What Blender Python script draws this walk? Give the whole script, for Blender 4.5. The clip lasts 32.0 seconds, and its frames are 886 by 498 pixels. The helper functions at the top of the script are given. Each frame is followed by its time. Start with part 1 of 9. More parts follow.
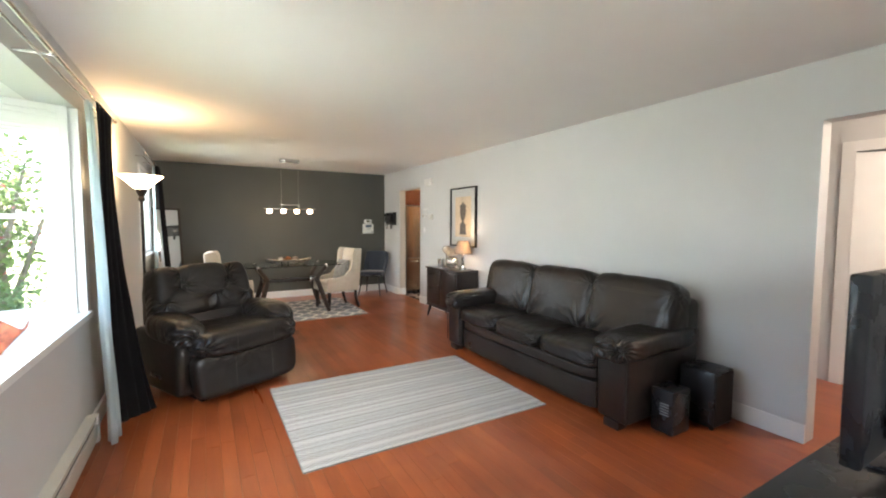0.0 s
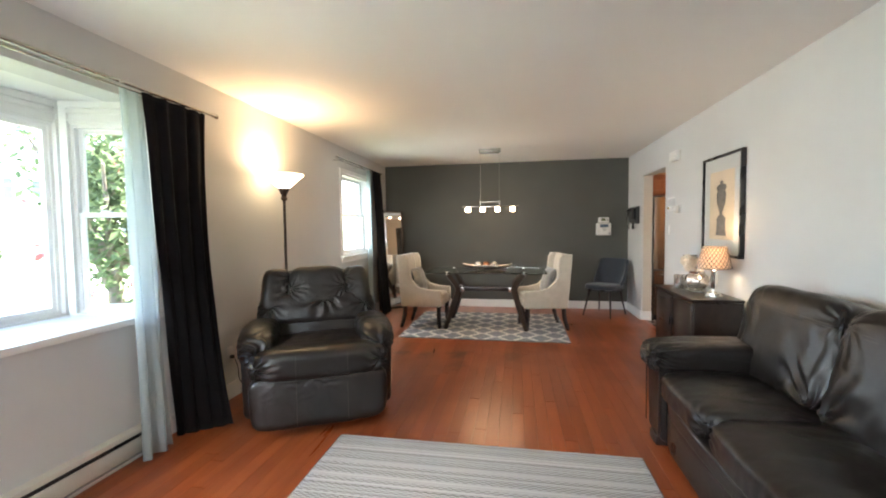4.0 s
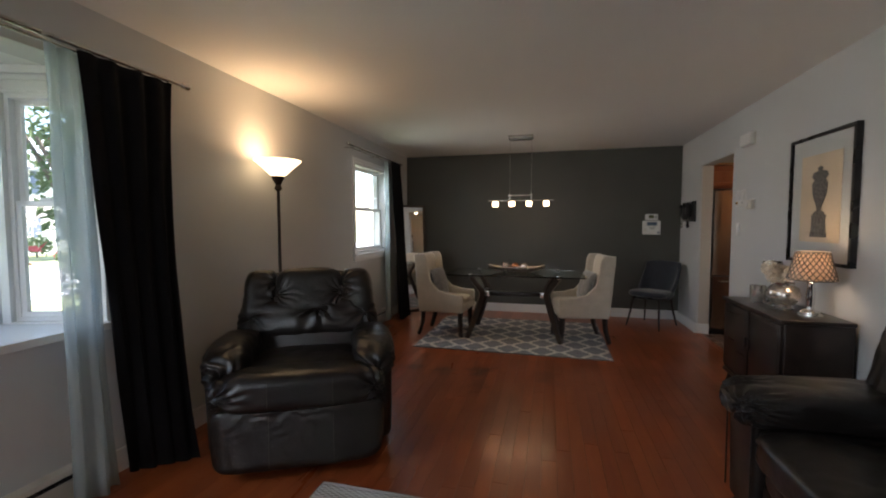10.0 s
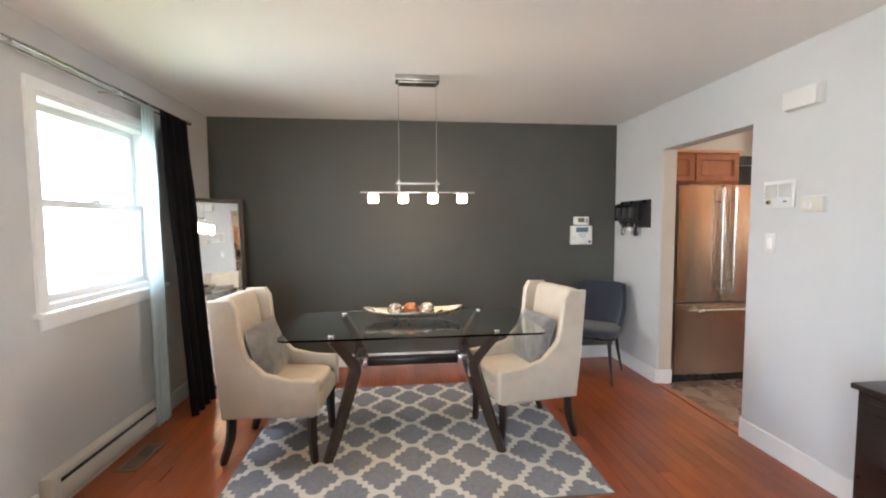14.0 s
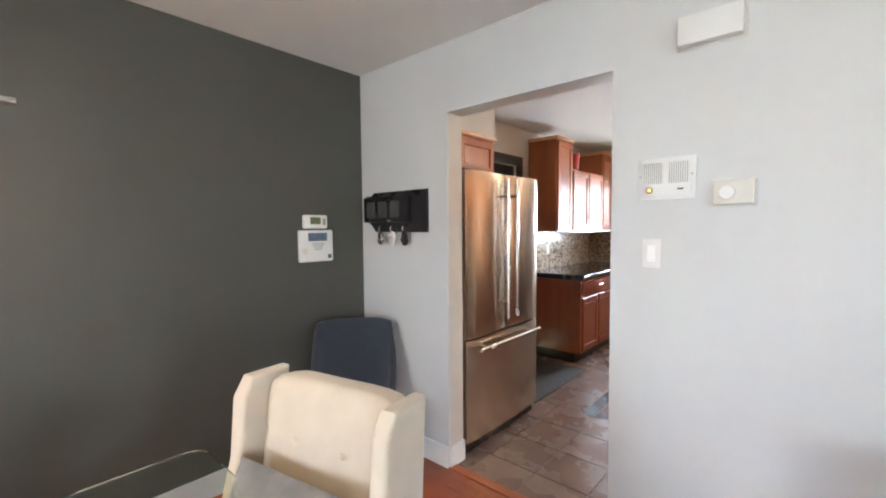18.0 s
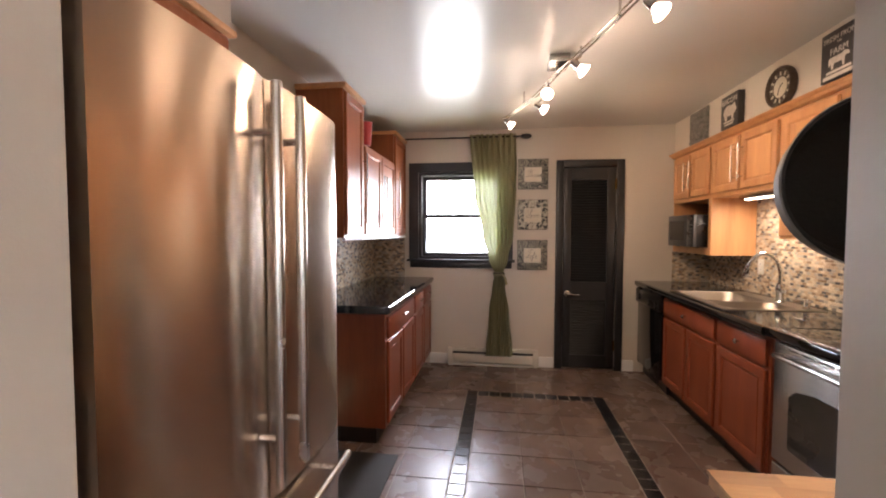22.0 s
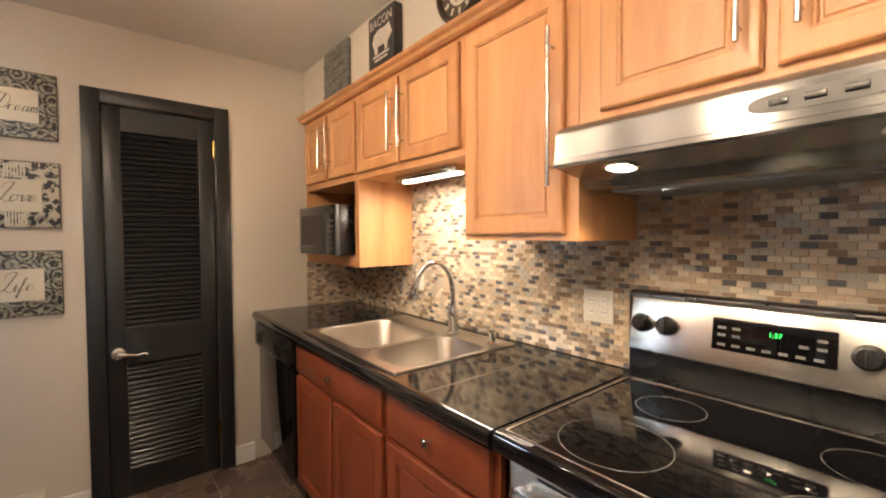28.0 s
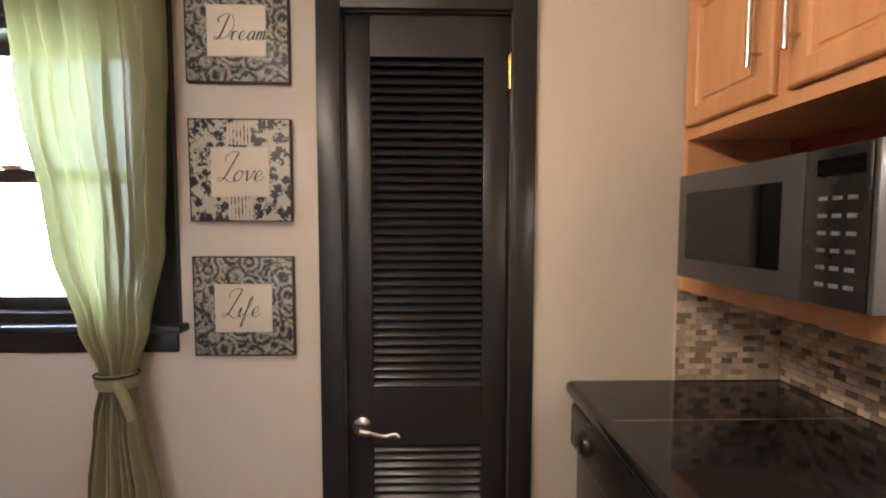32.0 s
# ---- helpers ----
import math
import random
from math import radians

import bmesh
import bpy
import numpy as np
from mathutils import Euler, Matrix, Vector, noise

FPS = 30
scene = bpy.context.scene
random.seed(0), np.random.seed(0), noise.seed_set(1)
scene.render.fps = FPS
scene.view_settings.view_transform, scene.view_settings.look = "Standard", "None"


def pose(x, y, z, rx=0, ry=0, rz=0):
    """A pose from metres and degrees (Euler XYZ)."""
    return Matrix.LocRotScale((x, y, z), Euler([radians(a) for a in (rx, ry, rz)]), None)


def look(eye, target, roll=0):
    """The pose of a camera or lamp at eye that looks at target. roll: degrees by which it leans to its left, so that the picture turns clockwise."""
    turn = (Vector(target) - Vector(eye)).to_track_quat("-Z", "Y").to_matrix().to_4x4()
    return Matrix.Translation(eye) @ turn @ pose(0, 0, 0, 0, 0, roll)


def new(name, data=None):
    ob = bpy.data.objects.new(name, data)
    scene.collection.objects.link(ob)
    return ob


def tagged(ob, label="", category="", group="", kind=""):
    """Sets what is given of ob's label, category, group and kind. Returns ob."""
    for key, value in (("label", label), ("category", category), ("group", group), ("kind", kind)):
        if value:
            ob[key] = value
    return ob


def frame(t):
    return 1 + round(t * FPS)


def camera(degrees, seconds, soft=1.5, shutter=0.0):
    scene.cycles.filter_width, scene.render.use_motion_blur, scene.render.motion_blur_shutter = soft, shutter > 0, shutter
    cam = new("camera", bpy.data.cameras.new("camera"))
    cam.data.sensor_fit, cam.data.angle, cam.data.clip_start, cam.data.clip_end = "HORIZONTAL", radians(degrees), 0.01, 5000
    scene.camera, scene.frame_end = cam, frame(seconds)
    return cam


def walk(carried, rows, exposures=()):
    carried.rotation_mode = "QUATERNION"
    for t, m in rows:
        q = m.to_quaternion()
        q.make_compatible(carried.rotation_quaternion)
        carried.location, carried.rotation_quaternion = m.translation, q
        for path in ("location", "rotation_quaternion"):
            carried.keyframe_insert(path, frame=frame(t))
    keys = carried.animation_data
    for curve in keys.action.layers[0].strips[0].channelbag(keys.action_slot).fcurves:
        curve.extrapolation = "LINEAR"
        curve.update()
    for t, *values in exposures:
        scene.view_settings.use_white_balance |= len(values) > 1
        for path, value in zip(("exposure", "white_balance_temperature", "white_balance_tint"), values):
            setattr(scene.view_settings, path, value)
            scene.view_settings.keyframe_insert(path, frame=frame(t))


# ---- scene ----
cam = camera(93.6, 32.0, 2.0)
PATH = [
    (0, (0.329, 0.333, 1.416), (1.323, 2.065, 1.292), 0.2),
    (0.5, (0.473, 0.532, 1.412), (1.231, 2.379, 1.292), 0.1),
    (1, (0.628, 0.818, 1.418), (1.171, 2.738, 1.284), 0.1),
    (1.5, (0.889, 1.017, 1.426), (1.343, 2.96, 1.292), -0.6),
    (2, (1.181, 1.206, 1.452), (1.542, 3.169, 1.316), -0.6),
    (2.5, (1.404, 1.402, 1.433), (1.619, 3.386, 1.304), -0.6),
    (4.5, (2.061, 1.566, 1.322), (1.447, 3.468, 1.247), -0.6),
    (5, (2.221, 1.506, 1.316), (1.325, 3.292, 1.244), -0.5),
    (5.5, (2.37, 1.392, 1.327), (1.302, 3.082, 1.249), -0.2),
    (6, (2.521, 1.316, 1.32), (1.328, 2.919, 1.238), -0.2),
    (6.5, (2.635, 1.253, 1.314), (1.33, 2.767, 1.226), -0.3),
    (7, (2.694, 1.219, 1.331), (1.339, 2.686, 1.228), -0.1),
    (7.5, (2.644, 1.272, 1.321), (1.274, 2.724, 1.215), 0.0),
    (8, (2.459, 1.351, 1.34), (1.092, 2.806, 1.223), 0.1),
    (8.5, (2.294, 1.49, 1.311), (1.034, 3.039, 1.194), 0.0),
    (9, (2.142, 1.723, 1.329), (1.085, 3.417, 1.214), -0.1),
    (9.5, (2.007, 1.947, 1.334), (1.227, 3.786, 1.228), -0.1),
    (10, (1.898, 2.184, 1.334), (1.401, 4.118, 1.22), -0.1),
    (10.5, (1.873, 2.484, 1.315), (1.565, 4.458, 1.219), -0.1),
    (11, (1.766, 2.781, 1.377), (1.623, 4.772, 1.267), -0.1),
    (11.5, (1.725, 3.082, 1.375), (1.649, 5.077, 1.263), -0.3),
    (12, (1.644, 3.37, 1.404), (1.595, 5.366, 1.288), -0.3),
    (12.5, (1.553, 3.657, 1.417), (1.521, 5.654, 1.303), -0.3),
    (13, (1.514, 3.954, 1.407), (1.506, 5.95, 1.288), -0.5),
    (13.5, (1.469, 4.218, 1.423), (1.557, 6.213, 1.298), -0.4),
    (15.5, (1.245, 5.267, 1.414), (1.905, 7.152, 1.315), -0.6),
    (16, (1.286, 5.505, 1.401), (2.115, 7.322, 1.299), -0.8),
    (16.5, (1.395, 5.746, 1.413), (2.4, 7.472, 1.308), -0.6),
    (17, (1.476, 5.997, 1.411), (2.681, 7.591, 1.305), -0.4),
    (17.5, (1.657, 6.182, 1.408), (3.032, 7.631, 1.298), -0.5),
    (18, (1.871, 6.321, 1.406), (3.37, 7.641, 1.299), -0.5),
    (18.5, (2.089, 6.483, 1.413), (3.702, 7.661, 1.304), -0.3),
    (19, (2.286, 6.58, 1.39), (3.977, 7.643, 1.285), -0.4),
    (19.5, (2.504, 6.66, 1.395), (4.258, 7.617, 1.294), -0.3),
    (20, (2.732, 6.812, 1.386), (4.535, 7.674, 1.288), 0.0),
    (20.5, (2.923, 6.95, 1.385), (4.769, 7.713, 1.289), -0.1),
    (21, (3.107, 7.045, 1.386), (4.991, 7.71, 1.293), -0.1),
    (21.5, (3.222, 7.185, 1.383), (5.155, 7.694, 1.300), 0.0),
    (22, (3.315, 7.298, 1.384), (5.294, 7.570, 1.302), 0.1),
    (22.5, (3.437, 7.371, 1.375), (5.435, 7.339, 1.285), 0.0),
    (23, (3.558, 7.401, 1.387), (5.530, 7.075, 1.299), -0.1),
    (23.5, (3.657, 7.452, 1.391), (5.560, 6.843, 1.302), -0.2),
    (24, (3.741, 7.458, 1.368), (5.532, 6.571, 1.289), -0.2),
    (24.5, (3.869, 7.4, 1.356), (5.554, 6.325, 1.282), -0.2),
    (25, (4.035, 7.331, 1.347), (5.641, 6.141, 1.278), -0.0),
    (25.5, (4.218, 7.276, 1.362), (5.746, 5.988, 1.294), -0.1),
    (27.5, (4.806, 6.826, 1.362), (6.32, 5.522, 1.295), -0.2),
    (28, (4.935, 6.654, 1.36), (6.492, 5.401, 1.299), -0.3),
    (28.5, (5.095, 6.527, 1.355), (6.742, 5.394, 1.29), -0.1),
    (29, (5.297, 6.468, 1.377), (7.03, 5.471, 1.31), -0.1),
    (29.5, (5.462, 6.393, 1.366), (7.265, 5.53, 1.295), -0.1),
    (30, (5.632, 6.338, 1.376), (7.492, 5.608, 1.303), -0.0),
    (30.5, (5.813, 6.341, 1.376), (7.72, 5.744, 1.295), 0.1),
    (31, (5.989, 6.383, 1.382), (7.934, 5.924, 1.302), 0.1),
    (31.5, (6.174, 6.361, 1.372), (8.157, 6.117, 1.286), 0.0),
    (32, (6.35, 6.403, 1.401), (8.346, 6.354, 1.283), 0.1),
]
EXPOSURES = [
    (0, 3.79, 6550, 8), (1, 3.73, 6500, 8), (2.5, 3.68, 6500, 9), (5, 3.76, 6400, 9), (7, 2.97, 5950, 7), (8, 2.57, 5950, 7), (9, 2.07, 6150, 9), (10, 2.06, 6450, 13), (11, 2.98, 6650, 17), (12, 3.50, 6450, 16),
    (13, 3.80, 6200, 12), (16, 4.15, 5980, 12), (18, 4.10, 5950, 11), (19.5, 3.72, 6050, 12), (21, 3.32, 6350, 17), (22, 3.65, 6400, 19), (25, 4.04, 6400, 15), (28, 4.08, 6250, 10), (30, 3.89, 6280, 15), (31, 3.92, 6250, 16), (32, 4.20, 5700, 12)]
walk(cam, [(t, look(eye, target, roll)) for t, eye, target, roll in PATH], EXPOSURES)

# ---- world, sun, exposure ----
world = bpy.data.worlds.new("sky")
scene.world = world
world.use_nodes = True
wn = world.node_tree.nodes
sky = wn.new("ShaderNodeTexSky")
sky.sky_type = "NISHITA"
sky.sun_disc = False
sky.sun_elevation, sky.sun_rotation = radians(51), radians(18)
world.node_tree.links.new(sky.outputs[0], wn["Background"].inputs[0])
wn["Background"].inputs[1].default_value = 0.15
sun = new("sun", bpy.data.lights.new("sun", "SUN"))
sun.data.energy, sun.data.angle, sun.data.color = 5.0, radians(0.6), (1.0, 0.95, 0.88)
sun.matrix_world = look((4.5, 14, 18), (0, 0, 0))


# ---- mesh helpers ----
def mesh(name, bm, mat, smooth=True, sharp=0.7):
    me = bpy.data.meshes.new(name)
    bm.normal_update()
    for f in bm.faces:
        f.smooth = smooth
    if smooth:
        for e in bm.edges:
            if len(e.link_faces) == 2 and e.calc_face_angle(0) > sharp:
                e.smooth = False
    bm.to_mesh(me)
    bm.free()
    for m in (mat if isinstance(mat, (list, tuple)) else [mat]):
        me.materials.append(m)
    return me


def part(name, bm, mat, parent=None, label="", smooth=True, m=None):
    ob = new(name, bm if isinstance(bm, bpy.types.Mesh) else mesh(name, bm, mat, smooth))
    if parent is not None:
        ob.parent = parent
    if m is not None:
        ob.matrix_basis = m
    return tagged(ob, label)


def thing(name, label, category, x=0, y=0, z=0, rz=0, group="", rx=0, ry=0):
    ob = new(name)
    ob.empty_display_size = 0.1
    ob.matrix_basis = pose(x, y, z, rx, ry, rz)
    return tagged(ob, label, category, group)


def structure(name, bm, mat, label="", smooth=False):
    return tagged(part(name, bm, mat, None, label, smooth), kind="structure")


def B():
    return bmesh.new()


def bx(bm, x0, x1, y0, y1, z0, z1, m=None):
    vs = [bm.verts.new(p) for p in ((x0, y0, z0), (x1, y0, z0), (x1, y1, z0), (x0, y1, z0), (x0, y0, z1), (x1, y0, z1), (x1, y1, z1), (x0, y1, z1))]
    for q in ((3, 2, 1, 0), (4, 5, 6, 7), (0, 1, 5, 4), (1, 2, 6, 5), (2, 3, 7, 6), (3, 0, 4, 7)):
        bm.faces.new([vs[i] for i in q])
    if m is not None:
        for v in vs:
            v.co = m @ v.co
    return bm


def box(x0, x1, y0, y1, z0, z1, bevel=0.0, seg=2):
    bm = bx(B(), x0, x1, y0, y1, z0, z1)
    if bevel:
        bmesh.ops.bevel(bm, geom=bm.edges[:], offset=bevel, segments=seg, profile=0.5, affect="EDGES")
    return bm


def rod(bm, a, b, r0, r1=None, seg=12, caps=True):
    a, b = Vector(a), Vector(b)
    r1 = r0 if r1 is None else r1
    q = (b - a).to_track_quat("Z", "Y")
    rings = []
    for c, r in ((a, r0), (b, r1)):
        rings.append([bm.verts.new(c + q @ Vector((r * math.cos(2 * math.pi * i / seg), r * math.sin(2 * math.pi * i / seg), 0))) for i in range(seg)])
    for i in range(seg):
        j = (i + 1) % seg
        bm.faces.new((rings[0][i], rings[0][j], rings[1][j], rings[1][i]))
    if caps:
        bm.faces.new(rings[0][::-1])
        bm.faces.new(rings[1])
    return bm


def lathe(prof, seg=32, bm=None, at=(0, 0, 0), m=None, closed=False):
    """Turns a profile of (radius, height) about the z axis."""
    bm = bm or B()
    rings = []
    for r, z in prof:
        if r < 1e-5:
            rings.append([bm.verts.new((at[0], at[1], at[2] + z))])
        else:
            rings.append([bm.verts.new((at[0] + r * math.cos(2 * math.pi * i / seg), at[1] + r * math.sin(2 * math.pi * i / seg), at[2] + z)) for i in range(seg)])
    pairs = list(zip(rings, rings[1:])) + ([(rings[-1], rings[0])] if closed else [])
    for p, q in pairs:
        for i in range(seg):
            j = (i + 1) % seg
            f = [p[i % len(p)], p[j % len(p)], q[j % len(q)], q[i % len(q)]]
            f = list(dict.fromkeys(f))
            if len(f) > 2:
                bm.faces.new(f)
    if m is not None:
        for ring in rings:
            for v in ring:
                v.co = m @ v.co
    return bm


def sweep(pts, r, seg=10, bm=None, flat=None):
    """A tube along points; r: one radius or one per point. flat: (half width, half height) of a rectangular bar instead."""
    bm = bm or B()
    pts = [Vector(p) for p in pts]
    rr = r if isinstance(r, (list, tuple)) else [r] * len(pts)
    side = None
    rings = []
    for i, p in enumerate(pts):
        d = (pts[min(i + 1, len(pts) - 1)] - pts[max(i - 1, 0)]).normalized()
        if side is None:
            side = d.orthogonal().normalized() if abs(d.z) > 0.99 or flat is None else d.cross(Vector((0, 0, 1))).normalized()
        side = (side - d * side.dot(d)).normalized()
        up = d.cross(side)
        if flat:
            w, h = flat
            k = rr[i]
            ring = [p + side * a * w * k + up * b * h * k for a, b in ((-1, -1), (1, -1), (1, 1), (-1, 1))]
        else:
            ring = [p + (side * math.cos(2 * math.pi * j / seg) + up * math.sin(2 * math.pi * j / seg)) * rr[i] for j in range(seg)]
        rings.append([bm.verts.new(c) for c in ring])
    n = len(rings[0])
    for a, b in zip(rings, rings[1:]):
        for j in range(n):
            bm.faces.new((a[j], a[(j + 1) % n], b[(j + 1) % n], b[j]))
    bm.faces.new(rings[0][::-1])
    bm.faces.new(rings[-1])
    return bm


def smoothpath(pts, n=6):
    """Catmull-Rom points through pts."""
    p = [Vector(q) for q in pts]
    p = [2 * p[0] - p[1]] + p + [2 * p[-1] - p[-2]]
    out = []
    for i in range(1, len(p) - 2):
        for k in range(n):
            t = k / n
            out.append(0.5 * (2 * p[i] + (p[i + 1] - p[i - 1]) * t + (2 * p[i - 1] - 5 * p[i] + 4 * p[i + 1] - p[i + 2]) * t * t + (3 * p[i] - p[i - 1] - 3 * p[i + 1] + p[i + 2]) * t ** 3))
    return out + [p[-2]]


def puff(sx, sy, sz, e=4.0, n=10, wrinkle=0.0, seed=0, m=None, sag=0.0, freq=9.0, crease=0.0, run=(5.0, 5.0, 3.0), tucks=(), pinch=0.0, taper=0.0, droop=0.0):
    """An upholstered cushion: a superellipsoid block with soft wrinkles, centred, with full sizes sx, sy, sz.
    tucks: (point, radius, depth, folds) of radial folds; pinch draws the lower corners down; taper narrows the top; droop bends the front (-y) down."""
    bm = B()
    bmesh.ops.create_cube(bm, size=2.0)
    bmesh.ops.subdivide_edges(bm, edges=bm.edges[:], cuts=n, use_grid_fill=True)
    tucks = [(Vector(p), r, d, k) for p, r, d, k in tucks]
    for v in bm.verts:
        p = v.co
        k = (abs(p.x) ** e + abs(p.y) ** e + abs(p.z) ** e) ** (1 / e)
        u = p / k
        q = Vector((u.x * sx / 2, u.y * sy / 2, u.z * sz / 2))
        nr = Vector([math.copysign(abs(c) ** (e - 1) / h, c) for c, h in zip(u, (sx, sy, sz))]).normalized()
        if wrinkle:
            d = noise.noise(Vector((q.x * freq * 0.6 + seed * 7.1, q.y * freq * 0.6, q.z * freq))) + 0.5 * noise.noise(Vector((q.x * freq * 2.2, q.y * freq * 2.2 + seed * 3.3, q.z * freq * 2.0)))
            q += nr * d * wrinkle
        if crease:
            # grooves that run where a stretched noise crosses zero, deeper towards the rim of the cushion
            h = noise.noise(Vector((q.x * run[0] + seed * 2.7, q.y * run[1] - seed, q.z * run[2] + seed * 1.3)))
            rim = max(abs(2 * q.x / sx), abs(2 * q.z / sz)) ** 2
            q -= nr * crease * max(0.0, 1 - abs(h) / 0.16) * (0.25 + 0.75 * rim)
        for at, r, depth, folds in tucks:
            d = q - at
            ln = d.length
            if ln < 2.2 * r:
                a = math.atan2(d.z + 0.4 * d.y, d.x + 0.25 * d.y) + 0.5 * noise.noise(d * 9 + Vector((seed, 0, 0)))
                q += nr * depth * math.exp(-(ln / r) ** 2) * min(1.0, ln / 0.035) * math.sin(folds * a + seed * 1.7)
        if pinch and q.z < 0:
            q.z -= pinch * abs(u.x) ** 5 * min(1.0, -u.z)
        if taper:
            q.x *= 1 - taper * (0.5 + q.z / sz)
        if droop and q.y < 0:
            q.z -= droop * (2 * q.y / sy) ** 2
        if sag:
            q.z -= sag * (1 - (2 * q.x / sx) ** 2) * (1 - (2 * q.y / sy) ** 2)
        v.co = m @ q if m is not None else q
    return bm


def seam_on(sx, sy, sz, e, m, pts, r=0.0016):
    """A line of thread on the front (-y) of such a cushion, through (x, z) pairs."""
    out = []
    for x, z in pts:
        k = max(0.0, 1 - abs(2 * x / sx) ** e - abs(2 * z / sz) ** e) ** (1 / e)
        out.append(m @ Vector((x, -sy / 2 * k - 0.0015, z)))
    return sweep(out, r, 5)


def extrude_outline(pts, depth, bm=None, m=None):
    """A flat outline in x, z pushed out along y by depth."""
    bm = bm or B()
    a = [bm.verts.new((x, 0, z)) for x, z in pts]
    b = [bm.verts.new((x, depth, z)) for x, z in pts]
    bm.faces.new(a)
    bm.faces.new(b[::-1])
    for i in range(len(pts)):
        j = (i + 1) % len(pts)
        bm.faces.new((a[j], a[i], b[i], b[j]))
    if m is not None:
        for v in a + b:
            v.co = m @ v.co
    bmesh.ops.recalc_face_normals(bm, faces=bm.faces[:])
    return bm


def join(bm, other, m=None):
    """Adds the bmesh other to bm."""
    at = {}
    for v in other.verts:
        at[v] = bm.verts.new(m @ v.co if m is not None else v.co)
    for f in other.faces:
        bm.faces.new([at[v] for v in f.verts])
    other.free()
    return bm


def lettering(text, size, mat, m, parent, name="writing", shear=0.0, depth=0.0005, weight=0.0):
    cu = bpy.data.curves.new(name, "FONT")
    cu.body, cu.size, cu.shear, cu.extrude, cu.align_x, cu.align_y = text, size, shear, depth, "CENTER", "CENTER"
    cu.offset = weight
    cu.materials.append(mat)
    tmp = new(name + "_tmp", cu)
    me = bpy.data.meshes.new_from_object(tmp.evaluated_get(bpy.context.evaluated_depsgraph_get()))
    bpy.data.objects.remove(tmp)
    ob = new(name, me)
    ob.parent, ob.matrix_basis = parent, m
    return ob


# ---- materials ----
def mat(name, col, rough=0.5, metal=0.0, var=0.1, scale=6.0, bump=0.05, bscale=120.0, spec=0.5, coat=0.0, sheen=0.0, rvar=0.08, each=0.0, stretch=(1, 1, 1), grain="NOISE", emit=None, power=0.0):
    m = bpy.data.materials.new(name)
    m.use_nodes = True
    nt = m.node_tree
    N, L = nt.nodes, nt.links
    bs = N["Principled BSDF"]
    tc = N.new("ShaderNodeTexCoord")
    mp = N.new("ShaderNodeMapping")
    mp.inputs["Scale"].default_value = stretch
    L.new(tc.outputs["Object"], mp.inputs[0])
    vec = mp.outputs[0]
    if each:
        shift, oj = N.new("ShaderNodeVectorMath"), N.new("ShaderNodeObjectInfo")
        shift.operation = "MULTIPLY_ADD"
        shift.inputs[1].default_value = (17.3, 11.1, 5.7)
        L.new(oj.outputs["Random"], shift.inputs[0])
        L.new(vec, shift.inputs[2])
        vec = shift.outputs[0]
    big = N.new("ShaderNodeTexNoise")
    big.inputs["Scale"].default_value, big.inputs["Detail"].default_value = scale, 5
    L.new(vec, big.inputs["Vector"])
    ramp = N.new("ShaderNodeValToRGB")
    lo, hi = [min(1, max(0, c * (1 - var))) for c in col], [min(1, c * (1 + var)) for c in col]
    ramp.color_ramp.elements[0].color, ramp.color_ramp.elements[1].color = (*lo, 1), (*hi, 1)
    ramp.color_ramp.elements[0].position, ramp.color_ramp.elements[1].position = 0.3, 0.7
    L.new(big.outputs[0], ramp.inputs[0])
    out = ramp.outputs[0]
    if each:
        oi = N.new("ShaderNodeObjectInfo")
        mr = N.new("ShaderNodeMapRange")
        mr.inputs["To Min"].default_value, mr.inputs["To Max"].default_value = 1 - each, 1 + each
        L.new(oi.outputs["Random"], mr.inputs["Value"])
        hs = N.new("ShaderNodeHueSaturation")
        L.new(mr.outputs[0], hs.inputs["Value"])
        L.new(out, hs.inputs["Color"])
        out = hs.outputs[0]
    L.new(out, bs.inputs["Base Color"])
    fine = N.new("ShaderNodeTexVoronoi" if grain == "VORONOI" else "ShaderNodeTexNoise")
    fine.inputs["Scale"].default_value = bscale
    L.new(vec, fine.inputs["Vector"])
    bp = N.new("ShaderNodeBump")
    bp.inputs["Strength"].default_value, bp.inputs["Distance"].default_value = bump, 0.004
    L.new(fine.outputs[0], bp.inputs["Height"])
    L.new(bp.outputs[0], bs.inputs["Normal"])
    rr = N.new("ShaderNodeMapRange")
    rr.inputs["To Min"].default_value, rr.inputs["To Max"].default_value = max(0.02, rough - rvar), min(1, rough + rvar)
    L.new(big.outputs[0], rr.inputs["Value"])
    L.new(rr.outputs[0], bs.inputs["Roughness"])
    bs.inputs["Metallic"].default_value = metal
    bs.inputs["Specular IOR Level"].default_value = spec
    bs.inputs["Coat Weight"].default_value = coat
    bs.inputs["Sheen Weight"].default_value = sheen
    if emit:
        bs.inputs["Emission Color"].default_value, bs.inputs["Emission Strength"].default_value = (*emit, 1), power
    return m


def glassy(name, col=(1, 1, 1), rough=0.0, ior=1.45):
    m = bpy.data.materials.new(name)
    m.use_nodes = True
    bs = m.node_tree.nodes["Principled BSDF"]
    bs.inputs["Base Color"].default_value = (*col, 1)
    bs.inputs["Roughness"].default_value = rough
    bs.inputs["Transmission Weight"].default_value = 1
    bs.inputs["IOR"].default_value = ior
    return m


